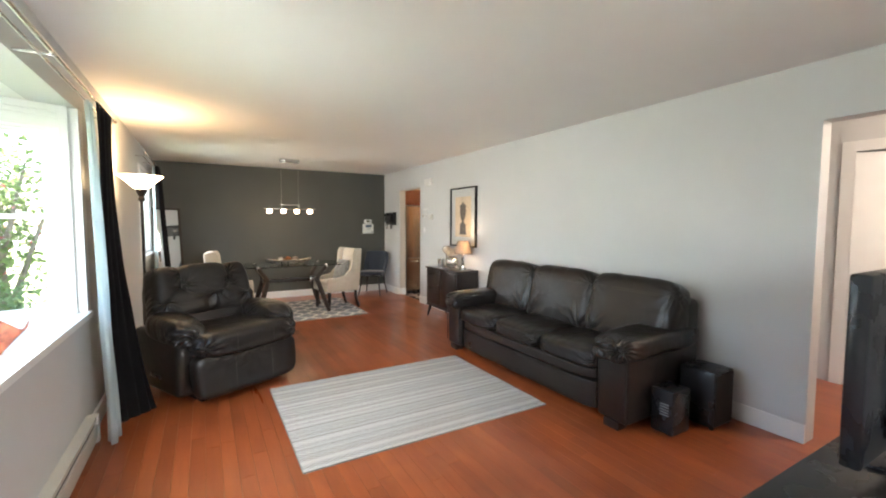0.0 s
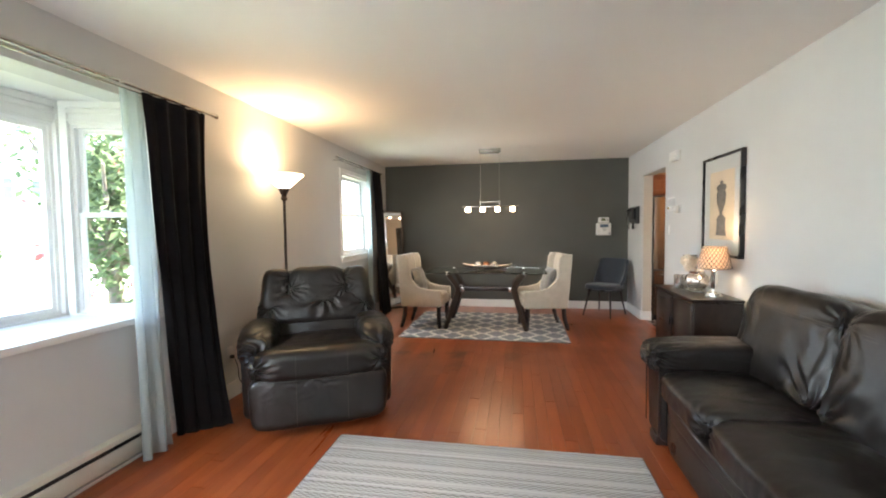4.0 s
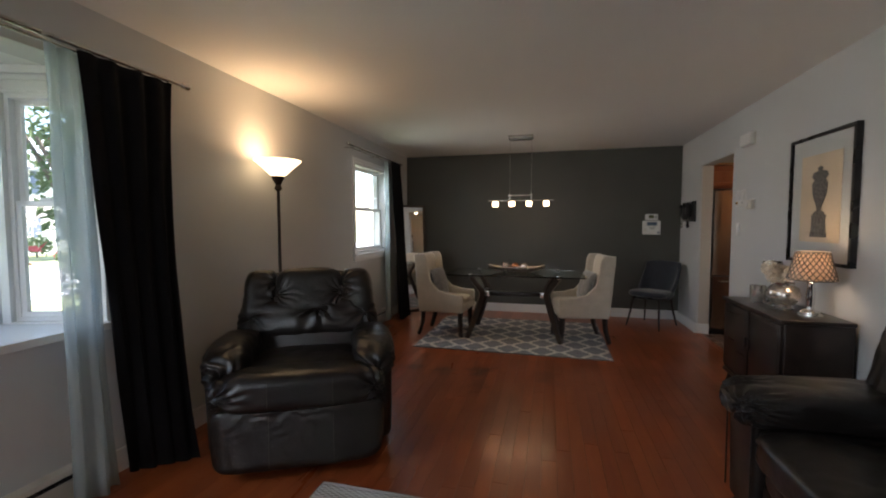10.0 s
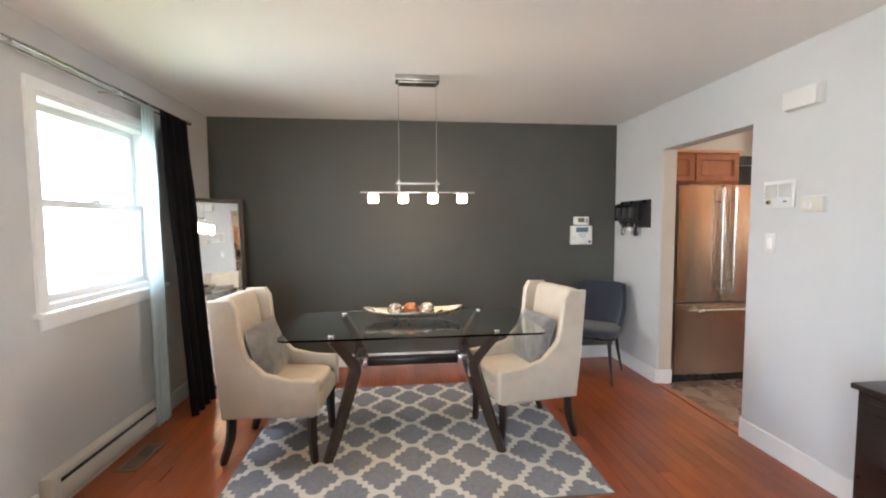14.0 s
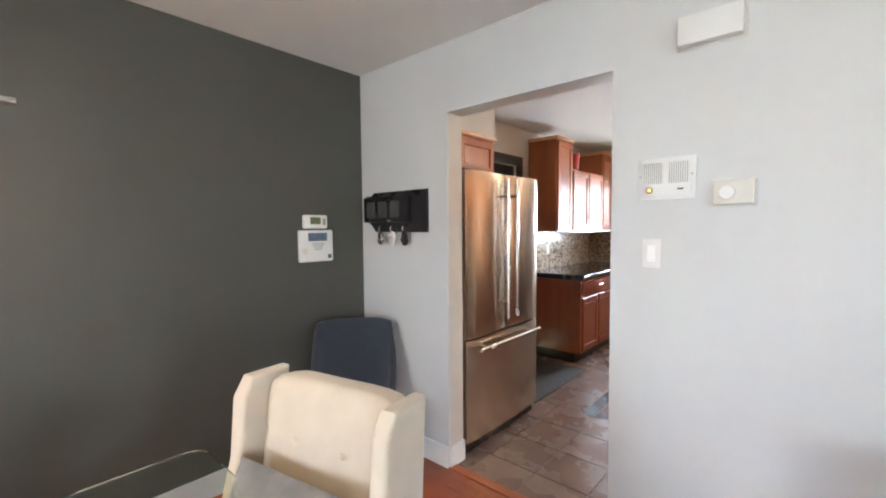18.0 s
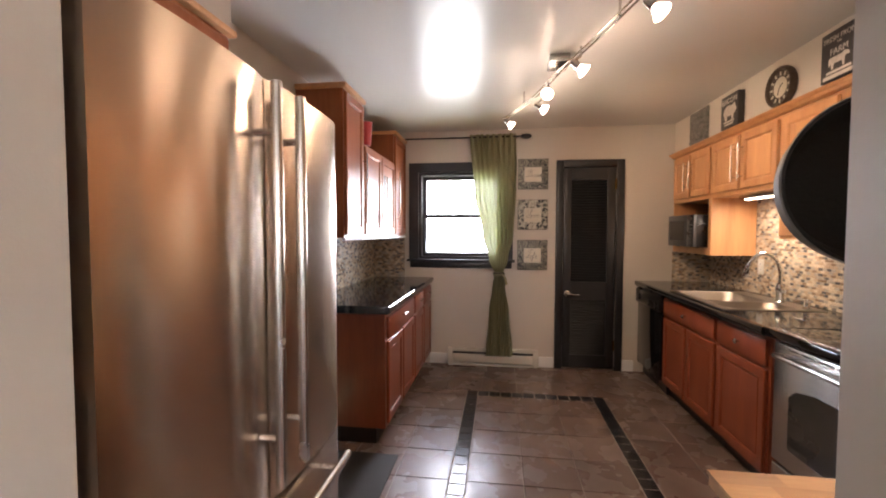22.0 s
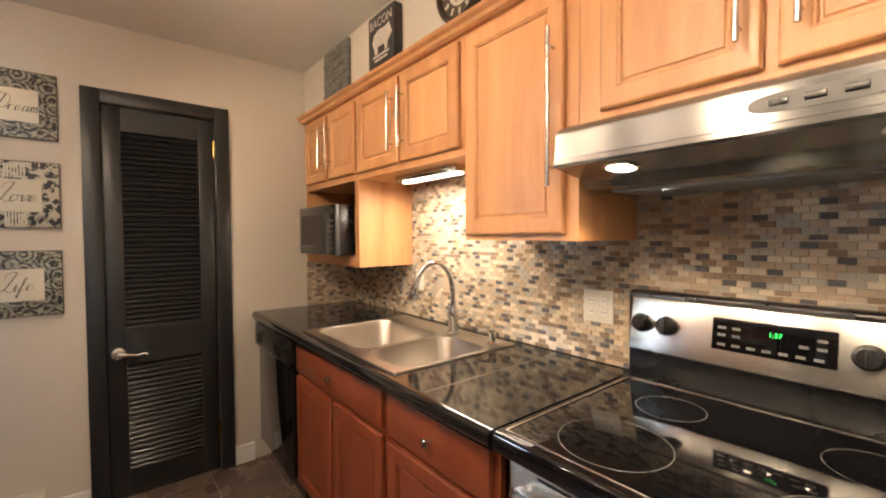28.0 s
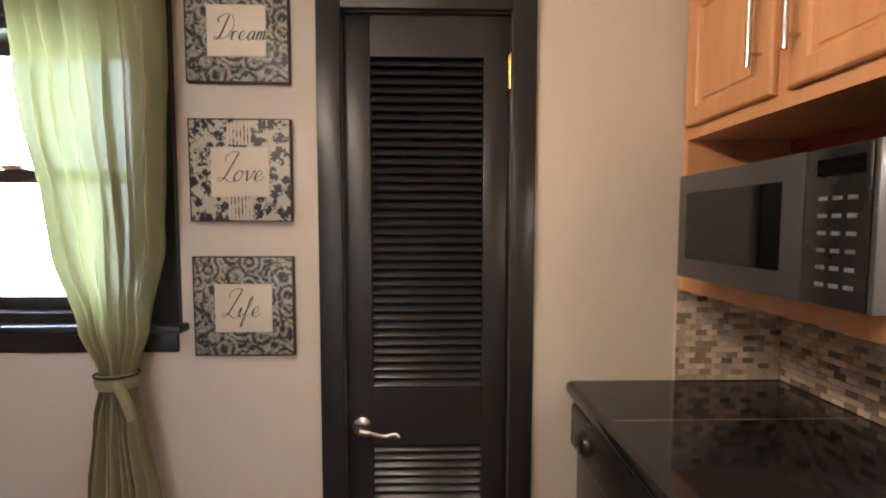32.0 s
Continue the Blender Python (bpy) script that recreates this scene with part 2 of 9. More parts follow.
def glow(name, col, power):
    m = bpy.data.materials.new(name)
    m.use_nodes = True
    bs = m.node_tree.nodes["Principled BSDF"]
    bs.inputs["Base Color"].default_value = (*col, 1)
    bs.inputs["Emission Color"].default_value = (*col, 1)
    bs.inputs["Emission Strength"].default_value = power
    return m


def add_bump(m, scale, strength, distance=0.02, stretch=(1, 1, 1), detail=3, distortion=0.0):
    """A second, coarser relief under the fine one."""
    nt = m.node_tree
    N, L = nt.nodes, nt.links
    bp0 = next(n for n in N if n.bl_idname == "ShaderNodeBump")
    tc = next(n for n in N if n.bl_idname == "ShaderNodeTexCoord")
    mp = N.new("ShaderNodeMapping")
    mp.inputs["Scale"].default_value = stretch
    L.new(tc.outputs["Object"], mp.inputs[0])
    nz = N.new("ShaderNodeTexNoise")
    nz.inputs["Scale"].default_value, nz.inputs["Detail"].default_value, nz.inputs["Distortion"].default_value = scale, detail, distortion
    L.new(mp.outputs[0], nz.inputs["Vector"])
    bp = N.new("ShaderNodeBump")
    bp.inputs["Strength"].default_value, bp.inputs["Distance"].default_value = strength, distance
    L.new(nz.outputs[0], bp.inputs["Height"])
    L.new(bp.outputs[0], bp0.inputs["Normal"])
    return m


def wood(name, dark, light, rough=0.35, each=0.15, along="y", scale=3.0, coat=0.0, rvar=0.06, bump=0.05):
    """Wood with streaks along one axis."""
    s = {"x": (0.12, 1, 1), "y": (1, 0.12, 1), "z": (1, 1, 0.12)}[along]
    m = bpy.data.materials.new(name)
    m.use_nodes = True
    N, L = m.node_tree.nodes, m.node_tree.links
    bs = N["Principled BSDF"]
    tc, mp, oi = N.new("ShaderNodeTexCoord"), N.new("ShaderNodeMapping"), N.new("ShaderNodeObjectInfo")
    mp.inputs["Scale"].default_value = s
    add = N.new("ShaderNodeVectorMath")
    add.operation = "ADD"
    sc = N.new("ShaderNodeVectorMath")
    sc.operation = "SCALE"
    sc.inputs[0].default_value = (7.3, 3.1, 5.7)
    L.new(oi.outputs["Random"], sc.inputs["Scale"])
    L.new(tc.outputs["Object"], mp.inputs[0])
    L.new(mp.outputs[0], add.inputs[0])
    L.new(sc.outputs[0], add.inputs[1])
    n1, n2 = N.new("ShaderNodeTexNoise"), N.new("ShaderNodeTexNoise")
    n1.inputs["Scale"].default_value, n1.inputs["Detail"].default_value, n1.inputs["Distortion"].default_value = scale * 6, 6, 0.6
    n2.inputs["Scale"].default_value, n2.inputs["Detail"].default_value = scale * 45, 4
    L.new(add.outputs[0], n1.inputs["Vector"])
    L.new(add.outputs[0], n2.inputs["Vector"])
    mx = N.new("ShaderNodeMath")
    mx.operation = "MULTIPLY_ADD"
    mx.inputs[1].default_value = 0.35
    L.new(n2.outputs[0], mx.inputs[0])
    L.new(n1.outputs[0], mx.inputs[2])
    ramp = N.new("ShaderNodeValToRGB")
    ramp.color_ramp.elements[0].position, ramp.color_ramp.elements[1].position = 0.45, 0.92
    ramp.color_ramp.elements[0].color, ramp.color_ramp.elements[1].color = (*dark, 1), (*light, 1)
    L.new(mx.outputs[0], ramp.inputs[0])
    mr = N.new("ShaderNodeMapRange")
    mr.inputs["To Min"].default_value, mr.inputs["To Max"].default_value = 1 - each, 1 + each
    L.new(oi.outputs["Random"], mr.inputs["Value"])
    hs = N.new("ShaderNodeHueSaturation")
    L.new(mr.outputs[0], hs.inputs["Value"])
    L.new(ramp.outputs[0], hs.inputs["Color"])
    L.new(hs.outputs[0], bs.inputs["Base Color"])
    rr = N.new("ShaderNodeMapRange")
    rr.inputs["To Min"].default_value, rr.inputs["To Max"].default_value = max(0.03, rough - rvar), rough + rvar
    L.new(n1.outputs[0], rr.inputs["Value"])
    L.new(rr.outputs[0], bs.inputs["Roughness"])
    bp = N.new("ShaderNodeBump")
    bp.inputs["Strength"].default_value, bp.inputs["Distance"].default_value = bump, 0.002
    L.new(n2.outputs[0], bp.inputs["Height"])
    L.new(bp.outputs[0], bs.inputs["Normal"])
    bs.inputs["Coat Weight"].default_value = coat
    bs.inputs["Coat Roughness"].default_value = 0.15
    return m


M_WALL = mat("grey_wall_paint", (0.56, 0.565, 0.56), 0.6, var=0.03, scale=1.2, bump=0.08, bscale=260)
M_ACCENT = mat("charcoal_wall_paint", (0.066, 0.067, 0.057), 0.5, var=0.08, scale=1.5, bump=0.1, bscale=240)
M_KWALL = mat("beige_wall_paint", (0.56, 0.51, 0.44), 0.5, var=0.03, scale=1.3, bump=0.08, bscale=260)
M_CEIL = mat("white_ceiling_paint", (0.78, 0.77, 0.75), 0.7, var=0.02, scale=1.0, bump=0.06, bscale=180)
M_KCEIL = mat("glossy_white_ceiling_paint", (0.74, 0.73, 0.70), 0.25, var=0.02, scale=1.0, bump=0.03, bscale=60, rvar=0.004, spec=0.14)
M_TRIM = mat("white_trim_paint", (0.76, 0.76, 0.74), 0.35, var=0.02, scale=3, bump=0.0)
M_VINYL = mat("white_vinyl", (0.82, 0.82, 0.81), 0.3, var=0.02, scale=3, bump=0.01)
M_BLACKTRIM = mat("black_satin_paint", (0.016, 0.017, 0.019), 0.33, var=0.2, scale=5, bump=0.06, bscale=90, stretch=(1, 1, 0.2))
M_OAK = wood("red_oak_floor", (0.245, 0.055, 0.017), (0.335, 0.087, 0.027), 0.28, each=0.14, along="y", scale=1.6, coat=0.15, rvar=0.015, bump=0.02)


def add_wear(m, dark, scale, lo, hi, stretch=(1, 1, 1)):
    """Dull, darker worn patches laid over a floor by its place in the room; they are rougher too."""
    N, L = m.node_tree.nodes, m.node_tree.links
    bs = N["Principled BSDF"]
    src, rsrc = bs.inputs["Base Color"].links[0].from_socket, bs.inputs["Roughness"].links[0].from_socket
    ge, mp, nz, rp = N.new("ShaderNodeNewGeometry"), N.new("ShaderNodeMapping"), N.new("ShaderNodeTexNoise"), N.new("ShaderNodeMapRange")
    mp.inputs["Scale"].default_value = stretch
    L.new(ge.outputs["Position"], mp.inputs[0])
    L.new(mp.outputs[0], nz.inputs["Vector"])
    nz.inputs["Scale"].default_value, nz.inputs["Detail"].default_value, nz.inputs["Roughness"].default_value = scale, 3, 0.55
    rp.inputs["From Min"].default_value, rp.inputs["From Max"].default_value = lo, hi
    L.new(nz.outputs[0], rp.inputs["Value"])
    mx = N.new("ShaderNodeMix")
    mx.data_type, mx.blend_type = "RGBA", "MULTIPLY"
    L.new(rp.outputs[0], mx.inputs[0])
    L.new(src, mx.inputs[6])
    mx.inputs[7].default_value = (*dark, 1)
    L.new(mx.outputs[2], bs.inputs["Base Color"])
    ad = N.new("ShaderNodeMath")
    ad.operation, ad.inputs[1].default_value = "MULTIPLY_ADD", 0.12
    L.new(rp.outputs[0], ad.inputs[0])
    L.new(rsrc, ad.inputs[2])
    L.new(ad.outputs[0], bs.inputs["Roughness"])


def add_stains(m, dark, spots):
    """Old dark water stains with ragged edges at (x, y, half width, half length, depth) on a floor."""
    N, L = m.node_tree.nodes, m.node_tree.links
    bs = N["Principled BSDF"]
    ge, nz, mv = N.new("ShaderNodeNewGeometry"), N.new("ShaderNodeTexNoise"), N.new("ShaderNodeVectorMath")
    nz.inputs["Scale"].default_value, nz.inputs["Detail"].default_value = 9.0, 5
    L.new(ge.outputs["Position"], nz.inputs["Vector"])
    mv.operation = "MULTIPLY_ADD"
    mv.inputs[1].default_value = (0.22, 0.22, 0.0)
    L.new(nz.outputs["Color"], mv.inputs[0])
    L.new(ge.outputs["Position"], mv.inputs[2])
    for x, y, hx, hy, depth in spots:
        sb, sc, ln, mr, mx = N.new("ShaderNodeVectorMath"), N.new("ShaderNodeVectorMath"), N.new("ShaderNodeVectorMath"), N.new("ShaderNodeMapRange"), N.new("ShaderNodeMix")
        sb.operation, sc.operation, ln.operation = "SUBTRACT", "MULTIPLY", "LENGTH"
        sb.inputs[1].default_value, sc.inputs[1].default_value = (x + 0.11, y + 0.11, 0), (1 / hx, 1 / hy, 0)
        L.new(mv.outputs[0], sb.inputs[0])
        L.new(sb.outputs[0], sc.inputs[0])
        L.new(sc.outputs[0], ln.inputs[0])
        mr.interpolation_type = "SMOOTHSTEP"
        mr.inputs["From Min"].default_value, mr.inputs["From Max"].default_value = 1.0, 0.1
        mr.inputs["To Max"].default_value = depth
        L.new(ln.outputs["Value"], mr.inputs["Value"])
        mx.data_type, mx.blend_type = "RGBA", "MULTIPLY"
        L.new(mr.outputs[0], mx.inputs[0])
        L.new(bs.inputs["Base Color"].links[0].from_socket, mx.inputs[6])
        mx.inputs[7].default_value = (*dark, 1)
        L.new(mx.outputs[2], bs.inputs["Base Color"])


add_wear(M_OAK, (0.58, 0.50, 0.47), 1.1, 0.50, 0.76, (1, 0.7, 1))
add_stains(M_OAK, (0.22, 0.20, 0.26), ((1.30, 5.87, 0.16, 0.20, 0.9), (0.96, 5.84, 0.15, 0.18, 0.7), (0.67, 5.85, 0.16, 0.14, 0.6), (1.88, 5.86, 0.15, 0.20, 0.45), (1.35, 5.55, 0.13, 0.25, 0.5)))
M_SUB = mat("dark_joint", (0.06, 0.025, 0.014), 0.8)
M_TILE = mat("brown_stone_tile", (0.150, 0.106, 0.088), 0.25, var=0.15, scale=5.0, bump=0.05, bscale=60, each=0.17, rvar=0.03)
add_wear(M_TILE, (0.78, 0.75, 0.72), 4.5, 0.46, 0.74, (1, 1, 1))
M_TILEB = mat("black_glazed_tile", (0.012, 0.012, 0.015), 0.16, var=0.3, scale=20, bump=0.05, bscale=60, each=0.3)
M_GROUT = mat("grey_brown_grout", (0.27, 0.225, 0.19), 0.85, var=0.1, scale=30)
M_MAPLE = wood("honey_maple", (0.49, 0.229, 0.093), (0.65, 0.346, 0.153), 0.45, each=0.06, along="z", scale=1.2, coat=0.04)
# Redder tone for base cabinets, with the shade below counters in its colour.
M_MAPLE_SHADED = wood("shaded_reddish_maple", (0.175, 0.038, 0.016), (0.26, 0.066, 0.027), 0.33, each=0.06, along="z", scale=1.2, coat=0.15)
# Maple toned darker for the north wall, its dimmer light put into the colour.
M_MAPLE_DIM = wood("dimmed_maple", (0.27, 0.083, 0.032), (0.38, 0.13, 0.054), 0.40, each=0.06, along="z", scale=1.2, coat=0.06)
M_MAPLE_DIM.node_tree.nodes["Principled BSDF"].inputs["Specular IOR Level"].default_value = 0.16
M_ESPRESSO = wood("espresso_wood", (0.010, 0.006, 0.0045), (0.026, 0.015, 0.011), 0.3, each=0.1, along="x", scale=2)
M_WALNUT = wood("walnut_wood", (0.02, 0.013, 0.009), (0.055, 0.035, 0.024), 0.35, each=0.1, along="z", scale=2)
M_DARKLEG = mat("dark_brown_leg", (0.018, 0.01, 0.008), 0.35, var=0.2)
M_LEATHER = mat("black_brown_leather", (0.0105, 0.0082, 0.0070), 0.30, var=0.22, scale=4, bump=0.09, bscale=380, grain="VORONOI", rvar=0.06, spec=0.45)
M_STITCH = mat("brown_thread", (0.06, 0.05, 0.042), 0.6, var=0.2, scale=60)
M_LINEN = mat("cream_linen", (0.48, 0.42, 0.335), 0.85, var=0.06, scale=12, bump=0.35, bscale=700, sheen=0.2)
M_PILLOW = mat("grey_velvet", (0.12, 0.115, 0.11), 0.55, var=0.45, scale=14, bump=0.3, bscale=300, sheen=0.5)
M_NAVY = mat("slate_blue_fabric", (0.022, 0.028, 0.042), 0.85, var=0.15, scale=20, bump=0.4, bscale=600, sheen=0.3)
M_CURTAIN = mat("black_curtain_cloth", (0.0066, 0.0062, 0.0068), 0.9, var=0.2, scale=8, bump=0.3, bscale=600, spec=0.12, sheen=0.02)
add_bump(M_LEATHER, 14.0, 0.30, 0.005, (1, 1, 1.6), 4, 1.4)
# Warm tint in the base colour stands for wood reflected in the steel.
M_STEEL = mat("brushed_stainless_steel", (0.58, 0.475, 0.385), 0.25, 1.0, var=0.03, scale=1.0, bump=0.02, bscale=260, stretch=(0.03, 0.03, 3), rvar=0.02)
M_STEELH = mat("brushed_steel_sheet", (0.64, 0.615, 0.58), 0.26, 1.0, var=0.03, scale=1.0, bump=0.02, bscale=260, stretch=(0.03, 0.03, 3), rvar=0.02)
add_bump(M_STEEL, 3.4, 0.30, 0.012, (1, 1, 0.22), 1, 0.9)
for _m in (M_STEEL, M_STEELH):
    _m.node_tree.nodes["Principled BSDF"].inputs["Anisotropic"].default_value = 0.7
M_HOOD = mat("satin_steel_sheet", (0.37, 0.365, 0.355), 0.27, 1.0, var=0.04, scale=1.0, bump=0.03, bscale=260, stretch=(0.03, 3, 3), rvar=0.03)
M_HOOD.node_tree.nodes["Principled BSDF"].inputs["Anisotropic"].default_value = 0.88
for _m in (M_STEEL, M_STEELH, M_HOOD):
    _t = _m.node_tree.nodes.new("ShaderNodeTangent")
    _t.direction_type, _t.axis = "RADIAL", "X"
    _m.node_tree.links.new(_t.outputs[0], _m.node_tree.nodes["Principled BSDF"].inputs["Tangent"])
M_SINK = mat("worn_sink_steel", (0.50, 0.46, 0.41), 0.30, 1.0, var=0.10, scale=6, bump=0.03, bscale=200, rvar=0.05)
M_PEWTER = mat("polished_pewter", (0.44, 0.42, 0.39), 0.24, 1.0, var=0.15, scale=18, bump=0.3, bscale=60)
M_CHROME = mat("chrome", (0.75, 0.75, 0.74), 0.07, 1.0, var=0.02, bump=0.0)
M_NICKEL = mat("satin_nickel", (0.55, 0.53, 0.5), 0.25, 1.0, var=0.04, bump=0.01)
M_GRANITE = mat("black_granite", (0.010, 0.010, 0.011), 0.07, var=0.5, scale=160, bump=0.0, rvar=0.02, spec=0.8)
M_BLACK = mat("black_plastic", (0.011, 0.011, 0.012), 0.28, var=0.2, bump=0.03)
M_BLACKGLASS = mat("black_glass", (0.004, 0.004, 0.005), 0.045, var=0.1, bump=0.0, rvar=0.01)
M_OVENGLASS = mat("smoked_oven_glass", (0.032, 0.030, 0.028), 0.06, var=0.1, bump=0.0, rvar=0.01)
M_BLACKMAT = mat("black_rubber", (0.015, 0.013, 0.012), 0.75, var=0.2, scale=40, bump=0.3, bscale=160)
M_PANOUT = mat("black_enamel", (0.011, 0.012, 0.013), 0.34, var=0.3, scale=30, bump=0.02, rvar=0.08)
M_WHITEP = mat("white_plastic", (0.68, 0.675, 0.655), 0.35, var=0.02, bump=0.01)
M_CREAMP = mat("cream_plastic", (0.60, 0.58, 0.52), 0.4, var=0.03, bump=0.01)
M_BEZEL = mat("dark_grey_plastic", (0.055, 0.054, 0.052), 0.35, var=0.1)
M_GREYP = mat("grey_plastic", (0.25, 0.25, 0.25), 0.4, var=0.1)
M_BRONZE = mat("dark_bronze", (0.035, 0.025, 0.02), 0.4, 0.7, var=0.2, bump=0.05)
M_VENT = mat("brown_vent_metal", (0.24, 0.20, 0.165), 0.4, 0.5, var=0.2, bump=0.05)
M_BRASS = mat("brass", (0.55, 0.38, 0.14), 0.25, 1.0, var=0.05)
M_PINK = mat("red_plastic", (0.4, 0.02, 0.02), 0.4)
M_BUTCHER = wood("butcher_block", (0.34, 0.17, 0.065), (0.52, 0.30, 0.13), 0.4, each=0.16, along="y", scale=2.0)
M_PANE = glassy("window_glass", (1, 1, 1), 0, 1.1)
M_TABLEGLASS = glassy("greenish_table_glass", (0.86, 0.95, 0.92), 0, 1.5)
M_MIRROR = mat("mirror_silver", (0.86, 0.87, 0.86), 0.02, 1.0, var=0.0, bump=0.0, rvar=0.0)


def translucent(name, col, through_col, mixv=0.5, clear=0.0):
    m = bpy.data.materials.new(name)
    m.use_nodes = True
    N, L = m.node_tree.nodes, m.node_tree.links
    N.remove(N["Principled BSDF"])
    d, t, mixn = N.new("ShaderNodeBsdfDiffuse"), N.new("ShaderNodeBsdfTranslucent"), N.new("ShaderNodeMixShader")
    nz, tc, rp = N.new("ShaderNodeTexNoise"), N.new("ShaderNodeTexCoord"), N.new("ShaderNodeMix")
    rp.data_type = "RGBA"
    nz.inputs["Scale"].default_value, nz.inputs["Detail"].default_value = 14, 5
    mp = N.new("ShaderNodeMapping")
    mp.inputs["Scale"].default_value = (1, 1, 0.15)
    L.new(tc.outputs["Object"], mp.inputs[0])
    L.new(mp.outputs[0], nz.inputs["Vector"])
    rp.inputs[6].default_value, rp.inputs[7].default_value = (*[c * 0.8 for c in col], 1), (*[min(1, c * 1.15) for c in col], 1)
    L.new(nz.outputs[0], rp.inputs[0])
    L.new(rp.outputs[2], d.inputs[0])
    t.inputs[0].default_value = (*through_col, 1)
    mixn.inputs[0].default_value = mixv
    L.new(d.outputs[0], mixn.inputs[1])
    L.new(t.outputs[0], mixn.inputs[2])
    out = mixn.outputs[0]
    if clear:
        tr, mix2 = N.new("ShaderNodeBsdfTransparent"), N.new("ShaderNodeMixShader")
        mix2.inputs[0].default_value = clear
        L.new(out, mix2.inputs[1])
        L.new(tr.outputs[0], mix2.inputs[2])
        out = mix2.outputs[0]
    L.new(out, N["Material Output"].inputs[0])
    return m


M_SHEER = translucent("pale_blue_sheer", (0.60, 0.685, 0.70), (0.56, 0.645, 0.66), 0.5, 0.40)
M_GREEN = translucent("sage_green_cloth", (0.31, 0.30, 0.18), (0.18, 0.20, 0.085), 0.18, 0.006)
M_FROST = glow("lit_frosted_glass", (1.0, 0.74, 0.46), 2.27)
M_TORCH = glow("lit_alabaster_glass", (1.0, 0.74, 0.42), 0.78)
M_BULB = glow("lit_bulb", (1.0, 0.80, 0.58), 3.25)
M_CONE = glow("lit_frosted_cone", (1.0, 0.78, 0.62), 0.9)
M_SPOT = glow("lit_spot_lens", (1.0, 0.76, 0.50), 1.95)
M_TUBE = glow("lit_tube", (1.0, 0.86, 0.68), 1.62)
M_LAMPSHADE = translucent("patterned_lampshade", (0.60, 0.54, 0.48), (0.75, 0.58, 0.42), 0.5)

# ---- the large structure ----
XW, XE, XK, XF = -0.36, 3.66, 3.79, 7.63
YS, YN, YK = -1.0, 8.63, 5.29
ZC = 2.425


def wall(name, axis, face0, face1, a0, a1, z0, z1, holes, material, label=""):
    """A wall from face0 to face1 across its thickness and a0 to a1 along its length, with openings (a0, a1, z0, z1)."""
    bm = B()
    cuts = sorted({a0, a1, *[h[0] for h in holes], *[h[1] for h in holes]})
    for p, q in zip(cuts, cuts[1:]):
        zs = [(z0, z1)]
        for h in holes:
            if h[0] < q - 1e-6 and h[1] > p + 1e-6:
                zs = [s for lo, hi in zs for s in ((lo, min(hi, h[2])), (max(lo, h[3]), hi)) if s[1] - s[0] > 1e-4]
        for lo, hi in zs:
            if axis == "x":
                bx(bm, face0, face1, p, q, lo, hi)
            else:
                bx(bm, p, q, face0, face1, lo, hi)
    bmesh.ops.remove_doubles(bm, verts=bm.verts[:], dist=1e-5)
    return structure(name, bm, material, label)


BAY = (1.92, 3.84, 0.79, 2.135)
WIN2 = (6.74, 7.72, 0.99, 2.09)
KDOOR = (6.95, 7.86, -0.1, 2.045)
HDOOR = (0.45, 1.43, -0.1, 2.06)
wall("wall_west", "x", XW - 0.2, XW, YS, YN, -0.1, ZC, [(BAY[0] - 0.09, BAY[1] + 0.09, BAY[2], BAY[3]), WIN2], M_WALL, "light grey painted wall with bay window")
wall("wall_east", "x", XE, XE + 0.015, YS, YN, -0.1, ZC, [KDOOR, HDOOR], M_WALL, "light grey painted wall behind the sofa")
wall("wall_east_core", "x", XE + 0.015, XK, YK - 0.1, YN, -0.1, ZC, [KDOOR], M_KWALL, "beige painted wall and doorway reveal")
wall("wall_east_core_south", "x", XE + 0.015, XK, YS, YK - 0.1, -0.1, ZC, [HDOOR], M_WALL, "light grey wall")
wall("wall_north", "y", YN, YN + 0.2, XW - 0.2, XE + 0.015, -0.1, ZC, [], M_ACCENT, "charcoal painted accent wall")
# Opening is unseen; added to supply the light that falls from the south.
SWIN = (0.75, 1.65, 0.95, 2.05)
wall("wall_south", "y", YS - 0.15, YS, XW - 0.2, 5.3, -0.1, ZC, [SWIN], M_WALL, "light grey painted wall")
SDOOR = (4.90, 5.66, -0.1, 2.03)
KWIN = (7.27, 8.15, 1.10, 2.0)
PANTRY = (6.165, 6.675, -0.1, 2.032)
wall("wall_kitchen_north", "y", YN, YN + 0.2, XE + 0.015, XF + 0.2, -0.1, ZC, [SDOOR], M_KWALL, "beige painted kitchen wall")
wall("wall_kitchen_east", "x", XF, XF + 0.2, YK - 0.1, YN, -0.1, ZC, [KWIN, PANTRY], M_KWALL, "beige painted kitchen wall with window and pantry door")
wall("wall_kitchen_south", "y", YK - 0.1, YK, XK, XF, -0.1, ZC, [], M_KWALL, "beige painted wall behind the cooker")
# the pantry behind the louvred door, the hall behind the doorway
structure("wall_pantry", bx(bx(bx(B(), XF + 0.2, XF + 0.9, 5.9, 6.0, -0.1, ZC), XF + 0.2, XF + 0.9, 6.9, 7.0, -0.1, ZC), XF + 0.9, XF + 1.0, 5.9, 7.0, -0.1, ZC), M_KWALL)
wall("wall_hall_east", "x", 5.2, 5.3, YS, YK - 0.1, -0.1, ZC, [(0.9, 1.7, 0, 2.04)], M_WALL, "light wall of the hall")
